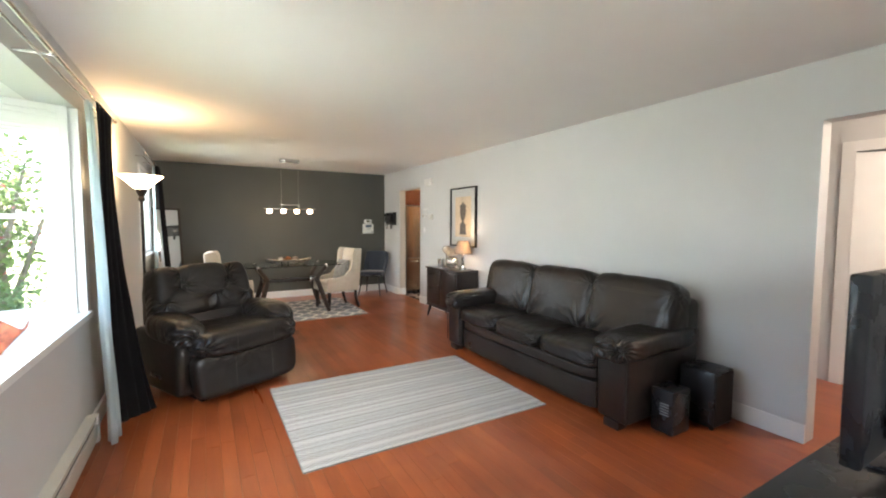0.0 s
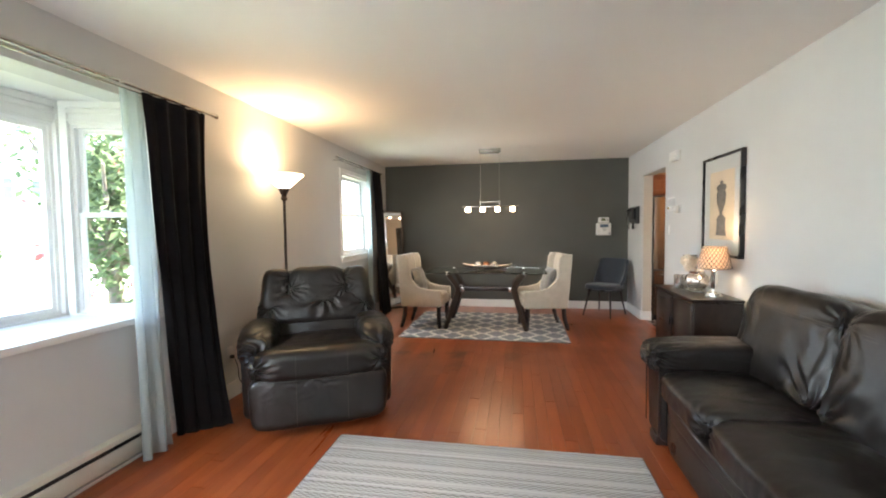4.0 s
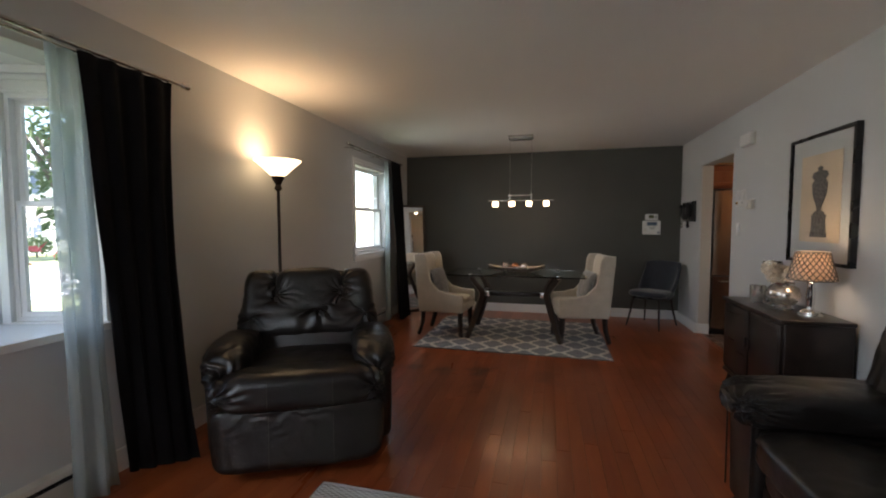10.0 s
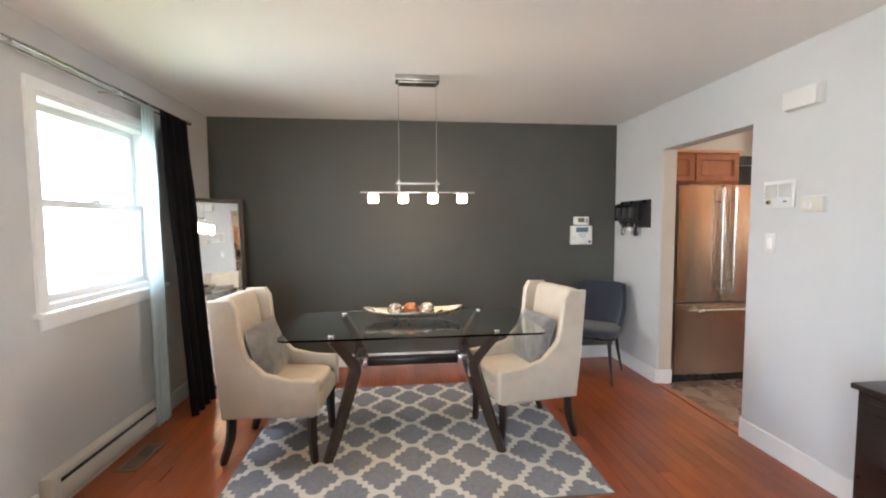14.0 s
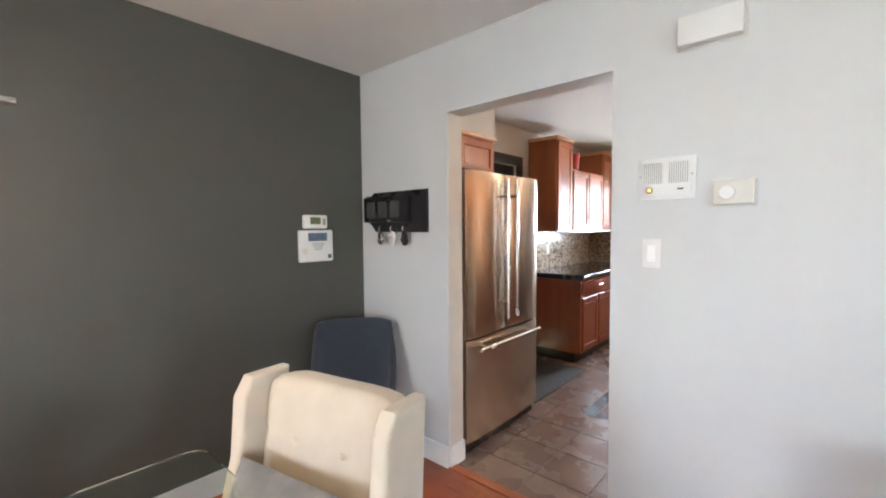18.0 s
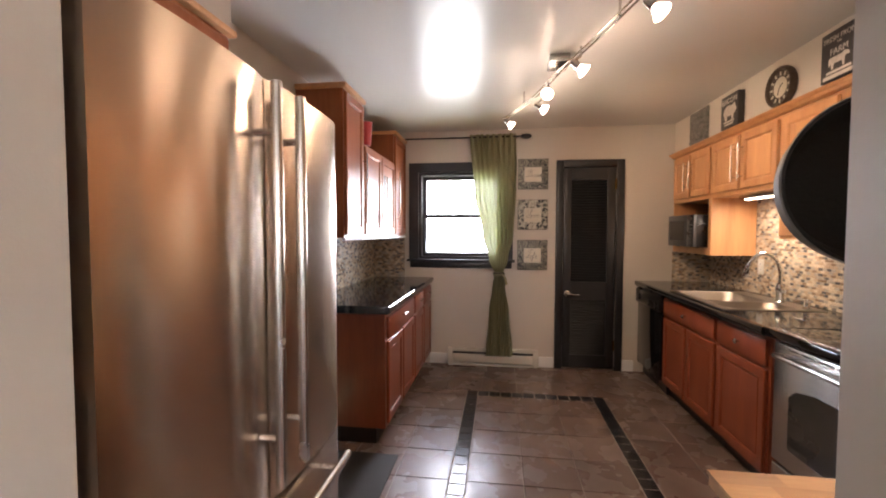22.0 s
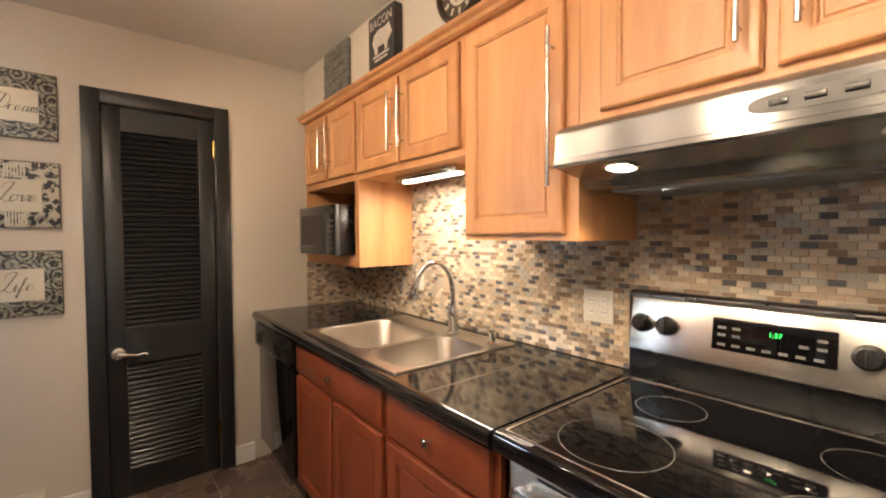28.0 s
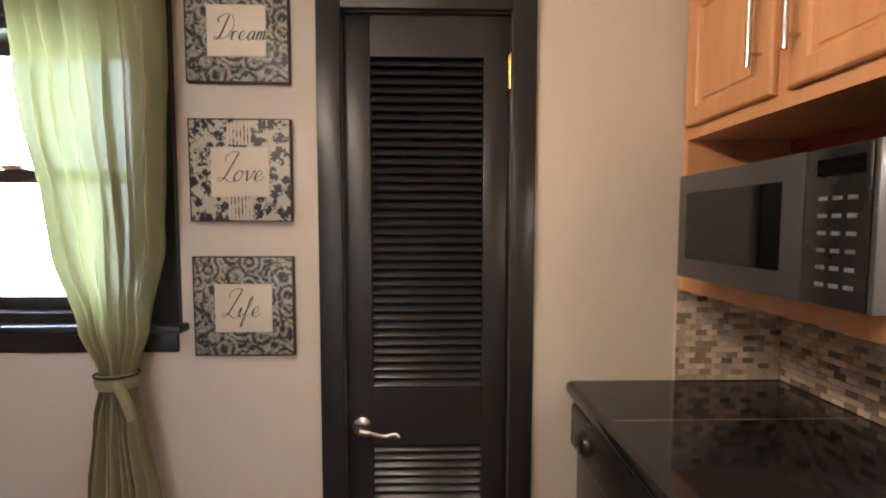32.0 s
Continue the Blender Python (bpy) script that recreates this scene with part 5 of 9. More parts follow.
part("mat_board", box(-PW / 2 + 0.02, PW / 2 - 0.02, -0.018, -0.012, -PH / 2 + 0.02, PH / 2 - 0.02), M_MATBOARD, pf, smooth=False)
part("print", box(-0.215, 0.215, -0.0205, -0.0185, -0.29, 0.30), M_PRINT, pf, smooth=False)
prof = [(0.0, 0.22), (0.03, 0.21), (0.02, 0.19), (0.075, 0.18), (0.09, 0.15), (0.06, 0.13), (0.085, 0.10), (0.075, 0.03), (0.03, -0.05), (0.022, -0.075), (0.06, -0.09), (0.06, -0.10), (0.085, -0.11), (0.075, -0.13), (0.078, -0.22), (0.09, -0.23), (0.09, -0.255), (0, -0.255)]
part("urn_drawing", extrude_outline([(x, z) for x, z in prof] + [(-x, z) for x, z in prof[-2:0:-1]], 0.001, m=pose(0, -0.0225, 0)), M_INK, pf, smooth=False)
for sx in (-1, 1):
    part("urn_handle", sweep([(sx * 0.06, -0.0215, 0.15), (sx * 0.10, -0.0215, 0.185), (sx * 0.07, -0.0215, 0.225), (sx * 0.03, -0.0215, 0.205)], 0.008, 6, flat=(0.006, 0.0008)), M_INK, pf)
pane("glazing", box(-PW / 2 + 0.022, PW / 2 - 0.022, -0.030, -0.027, -PH / 2 + 0.022, PH / 2 - 0.022), pf)

# black boxes beside the sofa
sub = thing("subwoofer", "glossy black subwoofer box on the floor beside the sofa", "speaker", 3.43, 1.93, 0)
part("cabinet", box(-0.12, 0.12, -0.12, 0.12, 0.012, 0.40, 0.008), M_BLACK, sub)
part("front_grille", box(-0.11, 0.11, -0.128, -0.118, 0.03, 0.385, 0.004), M_BLACKMAT, sub)
for x in (-0.1, 0.1):
    for y in (-0.1, 0.1):
        part("foot", lathe([(0, 0), (0.015, 0), (0.017, 0.012), (0, 0.012)], 12, at=(x, y, 0)), M_BLACKMAT, sub)
pcx = thing("power_unit", "small black battery power unit with slots on the floor", "power unit", 3.08, 1.975, 0)
part("case", box(-0.10, 0.10, -0.08, 0.08, 0.0, 0.30, 0.012), M_BLACK, pcx)
for k in range(5):
    part("slot", box(-0.104, -0.099, -0.05, 0.01, 0.13 + 0.018 * k, 0.138 + 0.018 * k), M_GREYP, pcx)

# television on a low stand, seen from behind
st = thing("tv_stand", "low black television stand", "tv stand", 2.56, 0.77, 0)
part("top", box(-0.66, 0.66, -0.25, 0.25, 0.44, 0.47, 0.005), M_BLACK, st)
part("shelf", box(-0.62, 0.62, -0.23, 0.23, 0.10, 0.12, 0.004), M_BLACK, st)
for x in (-0.64, 0.62):
    part("side_panel", box(x, x + 0.02, -0.24, 0.24, 0, 0.44, 0.003), M_BLACK, st)
tv = thing("television", "black flat-screen television standing on a low stand", "television", 2.80, 0.84, 0.47)
part("foot", box(-0.25, 0.25, -0.12, 0.12, 0, 0.015, 0.006), M_BLACK, tv)
part("neck", box(-0.06, 0.06, -0.02, 0.02, 0.01, 0.14, 0.005), M_BLACK, tv)
part("housing", box(-0.56, 0.56, -0.03, 0.03, 0.10, 0.78, 0.012), M_BLACK, tv)
part("screen", box(-0.54, 0.54, 0.0295, 0.0325, 0.125, 0.76), M_BLACKGLASS, tv)
part("rear_hump", box(-0.35, 0.35, -0.065, -0.025, 0.16, 0.55, 0.02, 3), M_BLACK, tv)
part("sticker", box(-0.33, -0.30, -0.067, -0.0645, 0.18, 0.25), M_WHITEP, tv, "small coloured label")

# small thing seen at the edge of the window wall
wp = thing("framed_picture", "small black framed picture on the window wall", "picture", XW, 1.09, 1.42, 90)
part("frame", frame4(-0.13, 0.13, -0.17, 0.17, 0.025, -0.025, -0.001), M_BLACK, wp, smooth=False)
part("picture", box(-0.11, 0.11, -0.012, -0.006, -0.15, 0.15), M_MATBOARD, wp, smooth=False)

co = thing("power_outlet", "white wall outlet with a black plug", "outlet", XW, 4.50, 0.36, 90)
part("plate", box(-0.035, 0.035, -0.006, -0.0005, -0.057, 0.057, 0.003), M_WHITEP, co)
part("plug", box(-0.014, 0.014, -0.035, -0.006, -0.04, -0.01, 0.005), M_BLACK, co)
part("cord", sweep(smoothpath([(0, -0.035, -0.025), (0.01, -0.06, -0.1), (0.06, -0.05, -0.25), (0.2, -0.12, -0.355), (0.42, -0.2, -0.357)]), 0.004, 6), M_BLACK, co)
wc = thing("lamp_cord", "white lamp cord lying on the floor by the sideboard", "cord", 3.2, 4.82, 0)
part("cord", sweep(smoothpath([(0.22, 0.25, 0.004), (0.12, 0.22, 0.004), (0.0, 0.15, 0.004), (-0.06, 0.06, 0.004), (0.02, 0.0, 0.004)]), 0.004, 6), M_WHITEP, wc)

# ---- dining area ----
tb = thing("dining_table", "glass-topped dining table with angled walnut legs on the rug", "table", 1.50, 7.27, 0.009)
TW, TD = 1.60, 0.78
g = box(-TW / 2, TW / 2, -TD / 2, TD / 2, 0.740, 0.752)
bmesh.ops.bevel(g, geom=[e for e in g.edges if abs(e.verts[0].co.z - e.verts[1].co.z) > 0.005], offset=0.06, segments=6, profile=0.5, affect="EDGES")
tg = part("glass_top", g, M_TABLEGLASS, tb, "clear greenish glass top")
tg.visible_shadow = False
for sx in (-1, 1):
    for sy in (-1, 1):
        pts = smoothpath([(sx * 0.53, sy * 0.345, 0.0), (sx * 0.455, sy * 0.30, 0.22), (sx * 0.385, sy * 0.24, 0.46), (sx * 0.375, sy * 0.235, 0.52), (sx * 0.40, sy * 0.25, 0.58), (sx * 0.50, sy * 0.31, 0.725)], 5)
        n = len(pts)
        lg = part("leg", sweep(pts, [0.62 + 0.38 * math.sin(math.pi * (0.12 + 0.76 * i / (n - 1))) for i in range(n)], flat=(0.022, 0.032)), M_WALNUT, tb)
        part("glass_pad", lathe([(0, 0.722), (0.022, 0.722), (0.022, 0.740), (0, 0.740)], 18, at=(sx * 0.50, sy * 0.31, 0)), M_CHROME, lg)
        part("glass_cap", lathe([(0, 0.752), (0.02, 0.752), (0.018, 0.760), (0, 0.762)], 18, at=(sx * 0.50, sy * 0.31, 0)), M_CHROME, lg)
    part("cross_bar", box(sx * 0.375 - 0.02, sx * 0.375 + 0.02, -0.24, 0.24, 0.46, 0.52, 0.004), M_WALNUT, tb)
    part("bracket", box(sx * 0.335 - 0.045, sx * 0.335 + 0.025, -0.05, 0.05, 0.455, 0.525, 0.006), M_NICKEL, tb)
part("stretcher", box(-0.31, 0.31, -0.035, 0.035, 0.465, 0.515, 0.005), M_ESPRESSO, tb)

bo = thing("centrepiece_bowl", "long silver boat-shaped bowl on the glass table", "bowl", 1.50, 7.36, 0.762)
bm = B()
nu, nv = 28, 12
rows = []
for i in range(nu + 1):
    u = -1 + 2 * i / nu
    w = 0.10 * math.sqrt(max(0.0, 1 - abs(u) ** 2.2)) + 0.008
    rows.append([bm.verts.new((0.34 * u, w * math.sin(-1.35 + 2.7 * j / nv) / math.sin(1.35), 0.002 + 0.055 * abs(u) ** 2.4 + 0.085 * (1 - math.cos(-1.35 + 2.7 * j / nv)) * (1 - 0.55 * abs(u)))) for j in range(nv + 1)])
for p, q in zip(rows, rows[1:]):
    for j in range(nv):
        bm.faces.new((p[j], q[j], q[j + 1], p[j + 1]))
M_BOWL = mat("aged_silver_leaf", (0.34, 0.31, 0.28), 0.30, 1.0, var=0.35, scale=24, bump=0.5, bscale=45, rvar=0.12)
b1 = part("bowl", bm, M_BOWL, bo, "hammered silver metal")
so = b1.modifiers.new("thickness", "SOLIDIFY")
so.thickness = 0.004
M_BALLW = mat("crumpled_silver_ball", (0.50, 0.45, 0.42), 0.22, 0.85, var=0.6, scale=60, bump=0.8, bscale=80)
M_BALLO = mat("crumpled_rust_ball", (0.42, 0.17, 0.08), 0.22, 0.8, var=0.5, scale=60, bump=0.8, bscale=80)
for i, (x, mm) in enumerate(((-0.125, M_BALLW), (-0.015, M_BALLO), (0.095, M_BALLW))):
    ba = thing("decor_ball", "rust brown crumpled foil ball in the silver bowl" if mm is M_BALLO else "silver crumpled foil ball in the silver bowl", "ornament", 1.50 + x, 7.36, 0.768)
    part("core", puff(0.104, 0.104, 0.100, 2.0, 16, 0.012, i, pose(0, 0, 0.052), freq=42), mm, ba)
    for k in range(7):
        part("band", lathe([(0.0490, -0.004), (0.0535, 0), (0.0490, 0.004)], 24, m=pose(0, 0, 0.052, 40 * k + 13 * i, 55 * k, 0)), mm, ba)


def host_chair(x, y, rz, seed):
    """A cream wing-backed host chair that faces +x before its turn."""
    c = thing("host_chair", "cream upholstered wing-back dining chair with dark legs", "chair", x, y, 0.009, rz, "chairs at the dining table")
    c.scale = (1, 1, 0.96)
    W = 0.53
    part("seat_base", box(-0.27, 0.27, -W / 2, W / 2, 0.30, 0.42, 0.025, 3), M_LINEN, c)
    part("seat_cushion", puff(0.50, W - 0.10, 0.10, 5, 8, 0.002, seed, pose(0.02, 0, 0.435)), M_LINEN, c)
    bk = part("backrest", puff(0.11, W - 0.04, 0.64, 7, 10, 0.002, seed + 1, pose(-0.265, 0, 0.70, 0, -7)), M_LINEN, c)
    for dy in (-0.085, 0.085):
        for dz in (0.72, 0.86):
            part("button", lathe([(0, 0.004), (0.008, 0.002), (0.011, 0)], 10, m=pose(-0.205 - (dz - 0.74) * 0.12, dy, dz, 0, 90)), M_LINEN, bk)
    outline = [(-0.33, 1.02), (-0.20, 1.025), (-0.165, 0.97), (-0.15, 0.80), (-0.12, 0.68), (-0.02, 0.575), (0.12, 0.54), (0.275, 0.53), (0.285, 0.50), (0.285, 0.32), (-0.27, 0.30), (-0.30, 0.60)]
    for sy in (-1, 1):
        bm = extrude_outline(outline, 0.05)
        bmesh.ops.bevel(bm, geom=[e for e in bm.edges if abs(e.verts[0].co.y - e.verts[1].co.y) < 1e-6], offset=0.014, segments=3, profile=0.5, affect="EDGES")
        part("wing_arm", bm, M_LINEN, c, m=pose(0, -0.025 + sy * (W / 2 - 0.02), 0))
    for sx, sy in ((-1, -1), (-1, 1), (1, -1), (1, 1)):
        xt, yt = sx * 0.235, sy * (W / 2 - 0.05)
        part("leg", sweep(smoothpath([(xt, yt, 0.31), (xt + (0.0 if sx > 0 else -0.01), yt, 0.16), (xt + (0.01 if sx > 0 else -0.06), yt, 0.0)], 4), [0.026] + [0.021] * 4 + [0.018] * 3 + [0.016], flat=(1.0, 1.0)), M_DARKLEG, c)
    return c


host_chair(0.67, 7.17, -5, 60)
host_chair(2.226, 7.218, 192, 70)


def pillow(x, y, z, rz, seed):
    p = thing("throw_pillow", "small grey velvet pillow leaning on a dining chair", "pillow", x, y, z, rz)
    bm = B()
    n = 16
    tilt = pose(0, 0, 0.168, 0, -16)
    grids = []
    for side in (-1, 1):
        g = [[bm.verts.new(tilt @ Vector((side * 0.065 * max(0.0, (1 - abs(-1 + 2 * i / n) ** 3) * (1 - abs(-1 + 2 * j / n) ** 3)) ** 0.6 + 0.006 * noise.noise(Vector((i * 0.4, j * 0.4, seed + side))), 0.205 * (-1 + 2 * i / n), 0.172 * (-1 + 2 * j / n)))) for j in range(n + 1)] for i in range(n + 1)]
        for i in range(n):
            for j in range(n):
                f = (g[i][j], g[i + 1][j], g[i + 1][j + 1], g[i][j + 1])
                bm.faces.new(f if side > 0 else f[::-1])
    bmesh.ops.remove_doubles(bm, verts=bm.verts[:], dist=0.004)
    part("cover", bm, M_PILLOW, p)
    return p


pillow(0.575, 7.17, 0.465, -5, 81)
pillow(2.318, 7.235, 0.465, 192, 82)

# slate-blue side chair in the corner
nc = thing("side_chair", "slate-blue upholstered side chair with thin dark legs in the corner", "chair", 3.23, 8.18, 0, -38)
part("seat", puff(0.47, 0.47, 0.085, 4.5, 14, 0.002, 90, pose(0, -0.03, 0.435, -3), droop=0.01), M_NAVY, nc)
bm = B()
nu, nv = 20, 14
rows = []
for j in range(nv + 1):
    t = j / nv
    row = []
    for i in range(nu + 1):
        c = -1 + 2 * i / nu
        hw = 0.178 + 0.038 * math.sin(math.pi * min(1, t * 0.8))
        # the sides wrap forward low down and straighten towards the top
        wrap = 0.20 * (1 - t) ** 1.5 + 0.05
        z = 0.375 + 0.475 * t - 0.02 * abs(c) ** 4 * t - 0.10 * abs(c) ** 3 * t * (1 - t)
        row.append(bm.verts.new((hw * math.sin(c * 1.35) / math.sin(1.35), 0.195 + 0.11 * t - wrap * abs(c) ** 2.6, z)))
    rows.append(row)
for p, q in zip(rows, rows[1:]):
    for i in range(nu):
        bm.faces.new((p[i], p[i + 1], q[i + 1], q[i]))
bk = part("backrest", bm, M_NAVY, nc)
so = bk.modifiers.new("thickness", "SOLIDIFY")
so.thickness = 0.04
bv = bk.modifiers.new("round", "BEVEL")
bv.width, bv.segments = 0.012, 3
part("seat_frame", puff(0.42, 0.42, 0.035, 5, 8, 0, 0, pose(0, -0.02, 0.385)), M_BLACK, nc)
for sx, sy in ((-1, -1), (1, -1), (-1, 1), (1, 1)):
    part("leg", sweep([(sx * 0.165, -0.02 + sy * 0.165, 0.385), (sx * 0.185, -0.02 + sy * 0.195, 0.20), (sx * 0.215, -0.02 + sy * 0.245, 0.0)], [0.019, 0.014, 0.009], 10), M_DARKLEG, nc)

# tall mirror across the corner
mi = thing("mirror", "tall brown-framed mirror leaning across the room corner", "mirror", -0.135, 8.235, 0, 45, rx=0)
mi.matrix_basis = pose(-0.135, 8.235, 0, 0, 0, 45) @ pose(0, 0, 0, -3)
part("frame", frame4(-0.25, 0.25, 0.0, 1.645, 0.035, -0.012, 0.014), M_WALNUT, mi, smooth=False)
part("glass", box(-0.216, 0.216, -0.004, 0.002, 0.034, 1.611), M_MIRROR, mi, smooth=False)
part("backing", box(-0.225, 0.225, 0.004, 0.012, 0.02, 1.62), M_BLACK, mi, smooth=False)

# pendant light bar
pe = thing("pendant_light", "brushed-steel bar pendant with four lit glass cubes over the table", "pendant light", 1.542, 7.40, ZC)
part("canopy", box(-0.15, 0.15, -0.05, 0.05, -0.04, 0, 0.004), M_PEWTER, pe)
part("canopy_step", box(-0.13, 0.13, -0.04, 0.04, -0.055, -0.04, 0.003), M_PEWTER, pe)
for x in (-0.13, 0.13):
    part("cable", rod(B(), (x, 0, -0.055), (x, 0, -0.72), 0.0018, seg=8), M_NICKEL, pe)
    part("coupler", rod(B(), (x, 0, -0.70), (x, 0, -0.78), 0.007), M_NICKEL, pe)
part("upper_bar", box(-0.15, 0.15, -0.012, 0.012, -0.735, -0.72, 0.003), M_STEELH, pe)
part("bar", box(-0.395, 0.395, -0.014, 0.014, -0.795, -0.783, 0.003), M_STEELH, pe)
for k in range(4):
    x = -0.309 + 0.206 * k
    hd = part("glass_cube", box(x - 0.033, x + 0.033, -0.033, 0.033, -0.860, -0.800, 0.012, 4), M_FROST, pe, "lit frosted glass cube")
    part("socket", lathe([(0, -0.801), (0.016, -0.801), (0.014, -0.795), (0, -0.795)], 14, at=(x, 0, 0)), M_NICKEL, hd)
for k in range(4):
    lamp("POINT", "pendant_bulb", 0.21, WARM, pose(1.542 - 0.309 + 0.206 * k, 7.40, ZC - 0.895), 0.03)

# ---- wall devices ----


def on_east(name, label, cat, y0, y1, z0, z1):
    t = thing(name, label, cat, XE, (y0 + y1) / 2, (z0 + z1) / 2, -90)
    return t, abs(y1 - y0), z1 - z0


def on_north(name, label, cat, x0, x1, z0, z1):
    t = thing(name, label, cat, (x0 + x1) / 2, YN, (z0 + z1) / 2, 0)
    return t, abs(x1 - x0), z1 - z0


# on these, local -y points into the room; the east wall is turned so that local x runs towards -y
t, w, h = on_north("thermostat", "small white digital thermostat on the charcoal wall", "thermostat", 3.20, 3.365, 1.40, 1.485)
part("case", box(-w / 2, w / 2, -0.028, 0, -h / 2, h / 2, 0.012, 3), M_WHITEP, t)
M_LCD = mat("grey_lcd", (0.13, 0.14, 0.08), 0.2, var=0.1)
M_LCDB = mat("blue_grey_lcd", (0.10, 0.14, 0.20), 0.2, var=0.2, scale=30)
part("display", box(-0.04, 0.03, -0.030, -0.0275, -0.015, 0.028), M_LCD, t)
part("button_strip", box(0.045, 0.065, -0.030, -0.0275, -0.02, 0.022, 0.0), M_GREYP, t)
t, w, h = on_north("alarm_keypad", "white security alarm keypad on the charcoal wall", "alarm panel", 3.168, 3.40, 1.197, 1.392)
part("case", box(-w / 2, w / 2, -0.03, 0, -h / 2, h / 2, 0.01, 3), M_WHITEP, t)
part("display", box(-0.06, 0.07, -0.032, -0.0295, 0.03, 0.08), M_LCDB, t)
for k in range(4):
    part("text_line", box(-0.035 + 0.006 * k, 0.05 - 0.006 * k, -0.0315, -0.0298, 0.012 - 0.012 * k, 0.017 - 0.012 * k), M_GREYP, t)
part("speaker", lathe([(0, 0.0), (0.02, 0.001)], 16, m=pose(-0.085, -0.0305, -0.03, 90)), M_CREAMP, t)
part("badge", box(0.075, 0.1, -0.0315, -0.0295, -0.08, -0.055), M_LCDB, t)

t, w, h = on_east("key_rack", "black wooden key rack with hooks and hanging keys", "key rack", 8.57, 8.005, 1.375, 1.63)
out = [(-w / 2, -0.055), (-w / 2 + 0.05, -0.075), (-w / 2 + 0.10, -h / 2), (w / 2, -h / 2), (w / 2, h / 2), (-w / 2 + 0.09, h / 2), (-w / 2 + 0.06, h / 2 - 0.02), (-w / 2, h / 2 - 0.02)]
part("back_board", extrude_outline(out, 0.018, m=pose(0, -0.019, 0)), M_BLACK, t, smooth=False)
part("letter_box", box(-w / 2 + 0.01, w / 2 - 0.14, -0.045, -0.019, -0.065, h / 2 - 0.03, 0.004), M_BLACK, t)
for k in range(3):
    part("photo_panel", box(-w / 2 + 0.045 + 0.115 * k, -w / 2 + 0.125 + 0.115 * k, -0.048, -0.0445, -0.035, 0.065, 0.002), M_BEZEL, t)
M_KEYC = mat("key_fob_white", (0.7, 0.68, 0.66), 0.4, var=0.1)
for k in range(3):
    x = -0.10 + 0.11 * k
    part("hook", sweep(smoothpath([(x, -0.02, -0.085), (x, -0.055, -0.095), (x, -0.06, -0.115), (x, -0.05, -0.12)]), 0.005, 8), M_NICKEL, t)
    part("key_fob", puff(0.05, 0.03, 0.085, 2.4, 5, 0.010, 120 + k, pose(x + 0.005, -0.052, -0.165), freq=40), (M_NICKEL, M_KEYC, M_BLACK)[k], t)
part("latch", box(-0.03, 0.0, -0.052, -0.044, -0.06, -0.05, 0.002), M_NICKEL, t)

t, w, h = on_east("wall_grille", "white intercom speaker panel with slotted grilles and a brass knob", "intercom", 6.845, 6.64, 1.505, 1.665)
part("plate", box(-w / 2, w / 2, -0.008, 0, -h / 2, h / 2, 0.004), M_WHITEP, t)
part("raised_panel", box(-w / 2 + 0.014, w / 2 - 0.014, -0.014, -0.008, -h / 2 + 0.012, h / 2 - 0.012, 0.003), M_WHITEP, t)
for s in (-1, 1):
    part("grille_hole", box(s * 0.045 - 0.036, s * 0.045 + 0.036, -0.0148, -0.0138, -0.02, 0.06), M_GREYP, t, smooth=False)
    for k in range(10):
        x = s * 0.045 - 0.034 + 0.0075 * k
        part("bar", box(x - 0.0018, x + 0.0022, -0.019, -0.0146, -0.02, 0.06), M_WHITEP, t, smooth=False)
part("knob", lathe([(0.013, 0), (0.013, 0.008), (0.008, 0.014), (0, 0.015)], 18, m=pose(-0.056, -0.014, -0.045, 90)), M_BRASS, t)
part("switch", box(0.042, 0.062, -0.018, -0.0135, -0.046, -0.040), M_BLACK, t)
for s in (-1, 1):
    part("screw", lathe([(0.003, 0), (0.003, 0.002), (0, 0.002)], 8, m=pose(s * 0.09, -0.0138, 0.01, 90)), M_GREYP, t)

M_DIALMARK = mat("faded_red_print", (0.55, 0.36, 0.33), 0.5)
t, w, h = on_east("thermostat_dial", "cream line-voltage thermostat with a round dial", "thermostat", 6.585, 6.462, 1.475, 1.56)
part("plate", box(-w / 2 - 0.006, w / 2 + 0.004, -0.006, 0, -h / 2 - 0.006, h / 2 + 0.006, 0.003), M_WHITEP, t)
part("case", box(-w / 2, w / 2, -0.035, -0.006, -h / 2, h / 2, 0.006), M_CREAMP, t)
part("dial", lathe([(0.026, 0), (0.024, 0.008), (0, 0.009)], 28, m=pose(-0.018, -0.035, 0, 90)), M_WHITEP, t)
part("dial_mark", lathe([(0.0225, 0), (0.0235, 0)], 28, m=pose(-0.018, -0.0440, 0, 90)), M_DIALMARK, t)

t, w, h = on_east("light_switch", "white paddle light switch", "light switch", 6.825, 6.755, 1.235, 1.35)
part("plate", box(-w / 2, w / 2, -0.006, 0, -h / 2, h / 2, 0.003), M_WHITEP, t)
part("paddle", box(-0.015, 0.015, -0.011, -0.005, -0.032, 0.032, 0.002), M_VINYL, t)
t, w, h = on_east("door_chime", "white door chime box high on the wall", "door chime", 6.705, 6.505, 2.055, 2.16)
part("cover", box(-w / 2, w / 2, -0.05, 0, -h / 2, h / 2, 0.008), M_WHITEP, t)
part("base_plate", box(-w / 2 - 0.008, w / 2 + 0.008, -0.006, 0, -h / 2 - 0.006, h / 2 + 0.006, 0.002), M_CREAMP, t)

# hall seen through the doorway
hf = thing("door_hall", "white painted hall door casing with an open white door", "door", 5.2, 1.3, 0)
hf["kind"] = "structure"
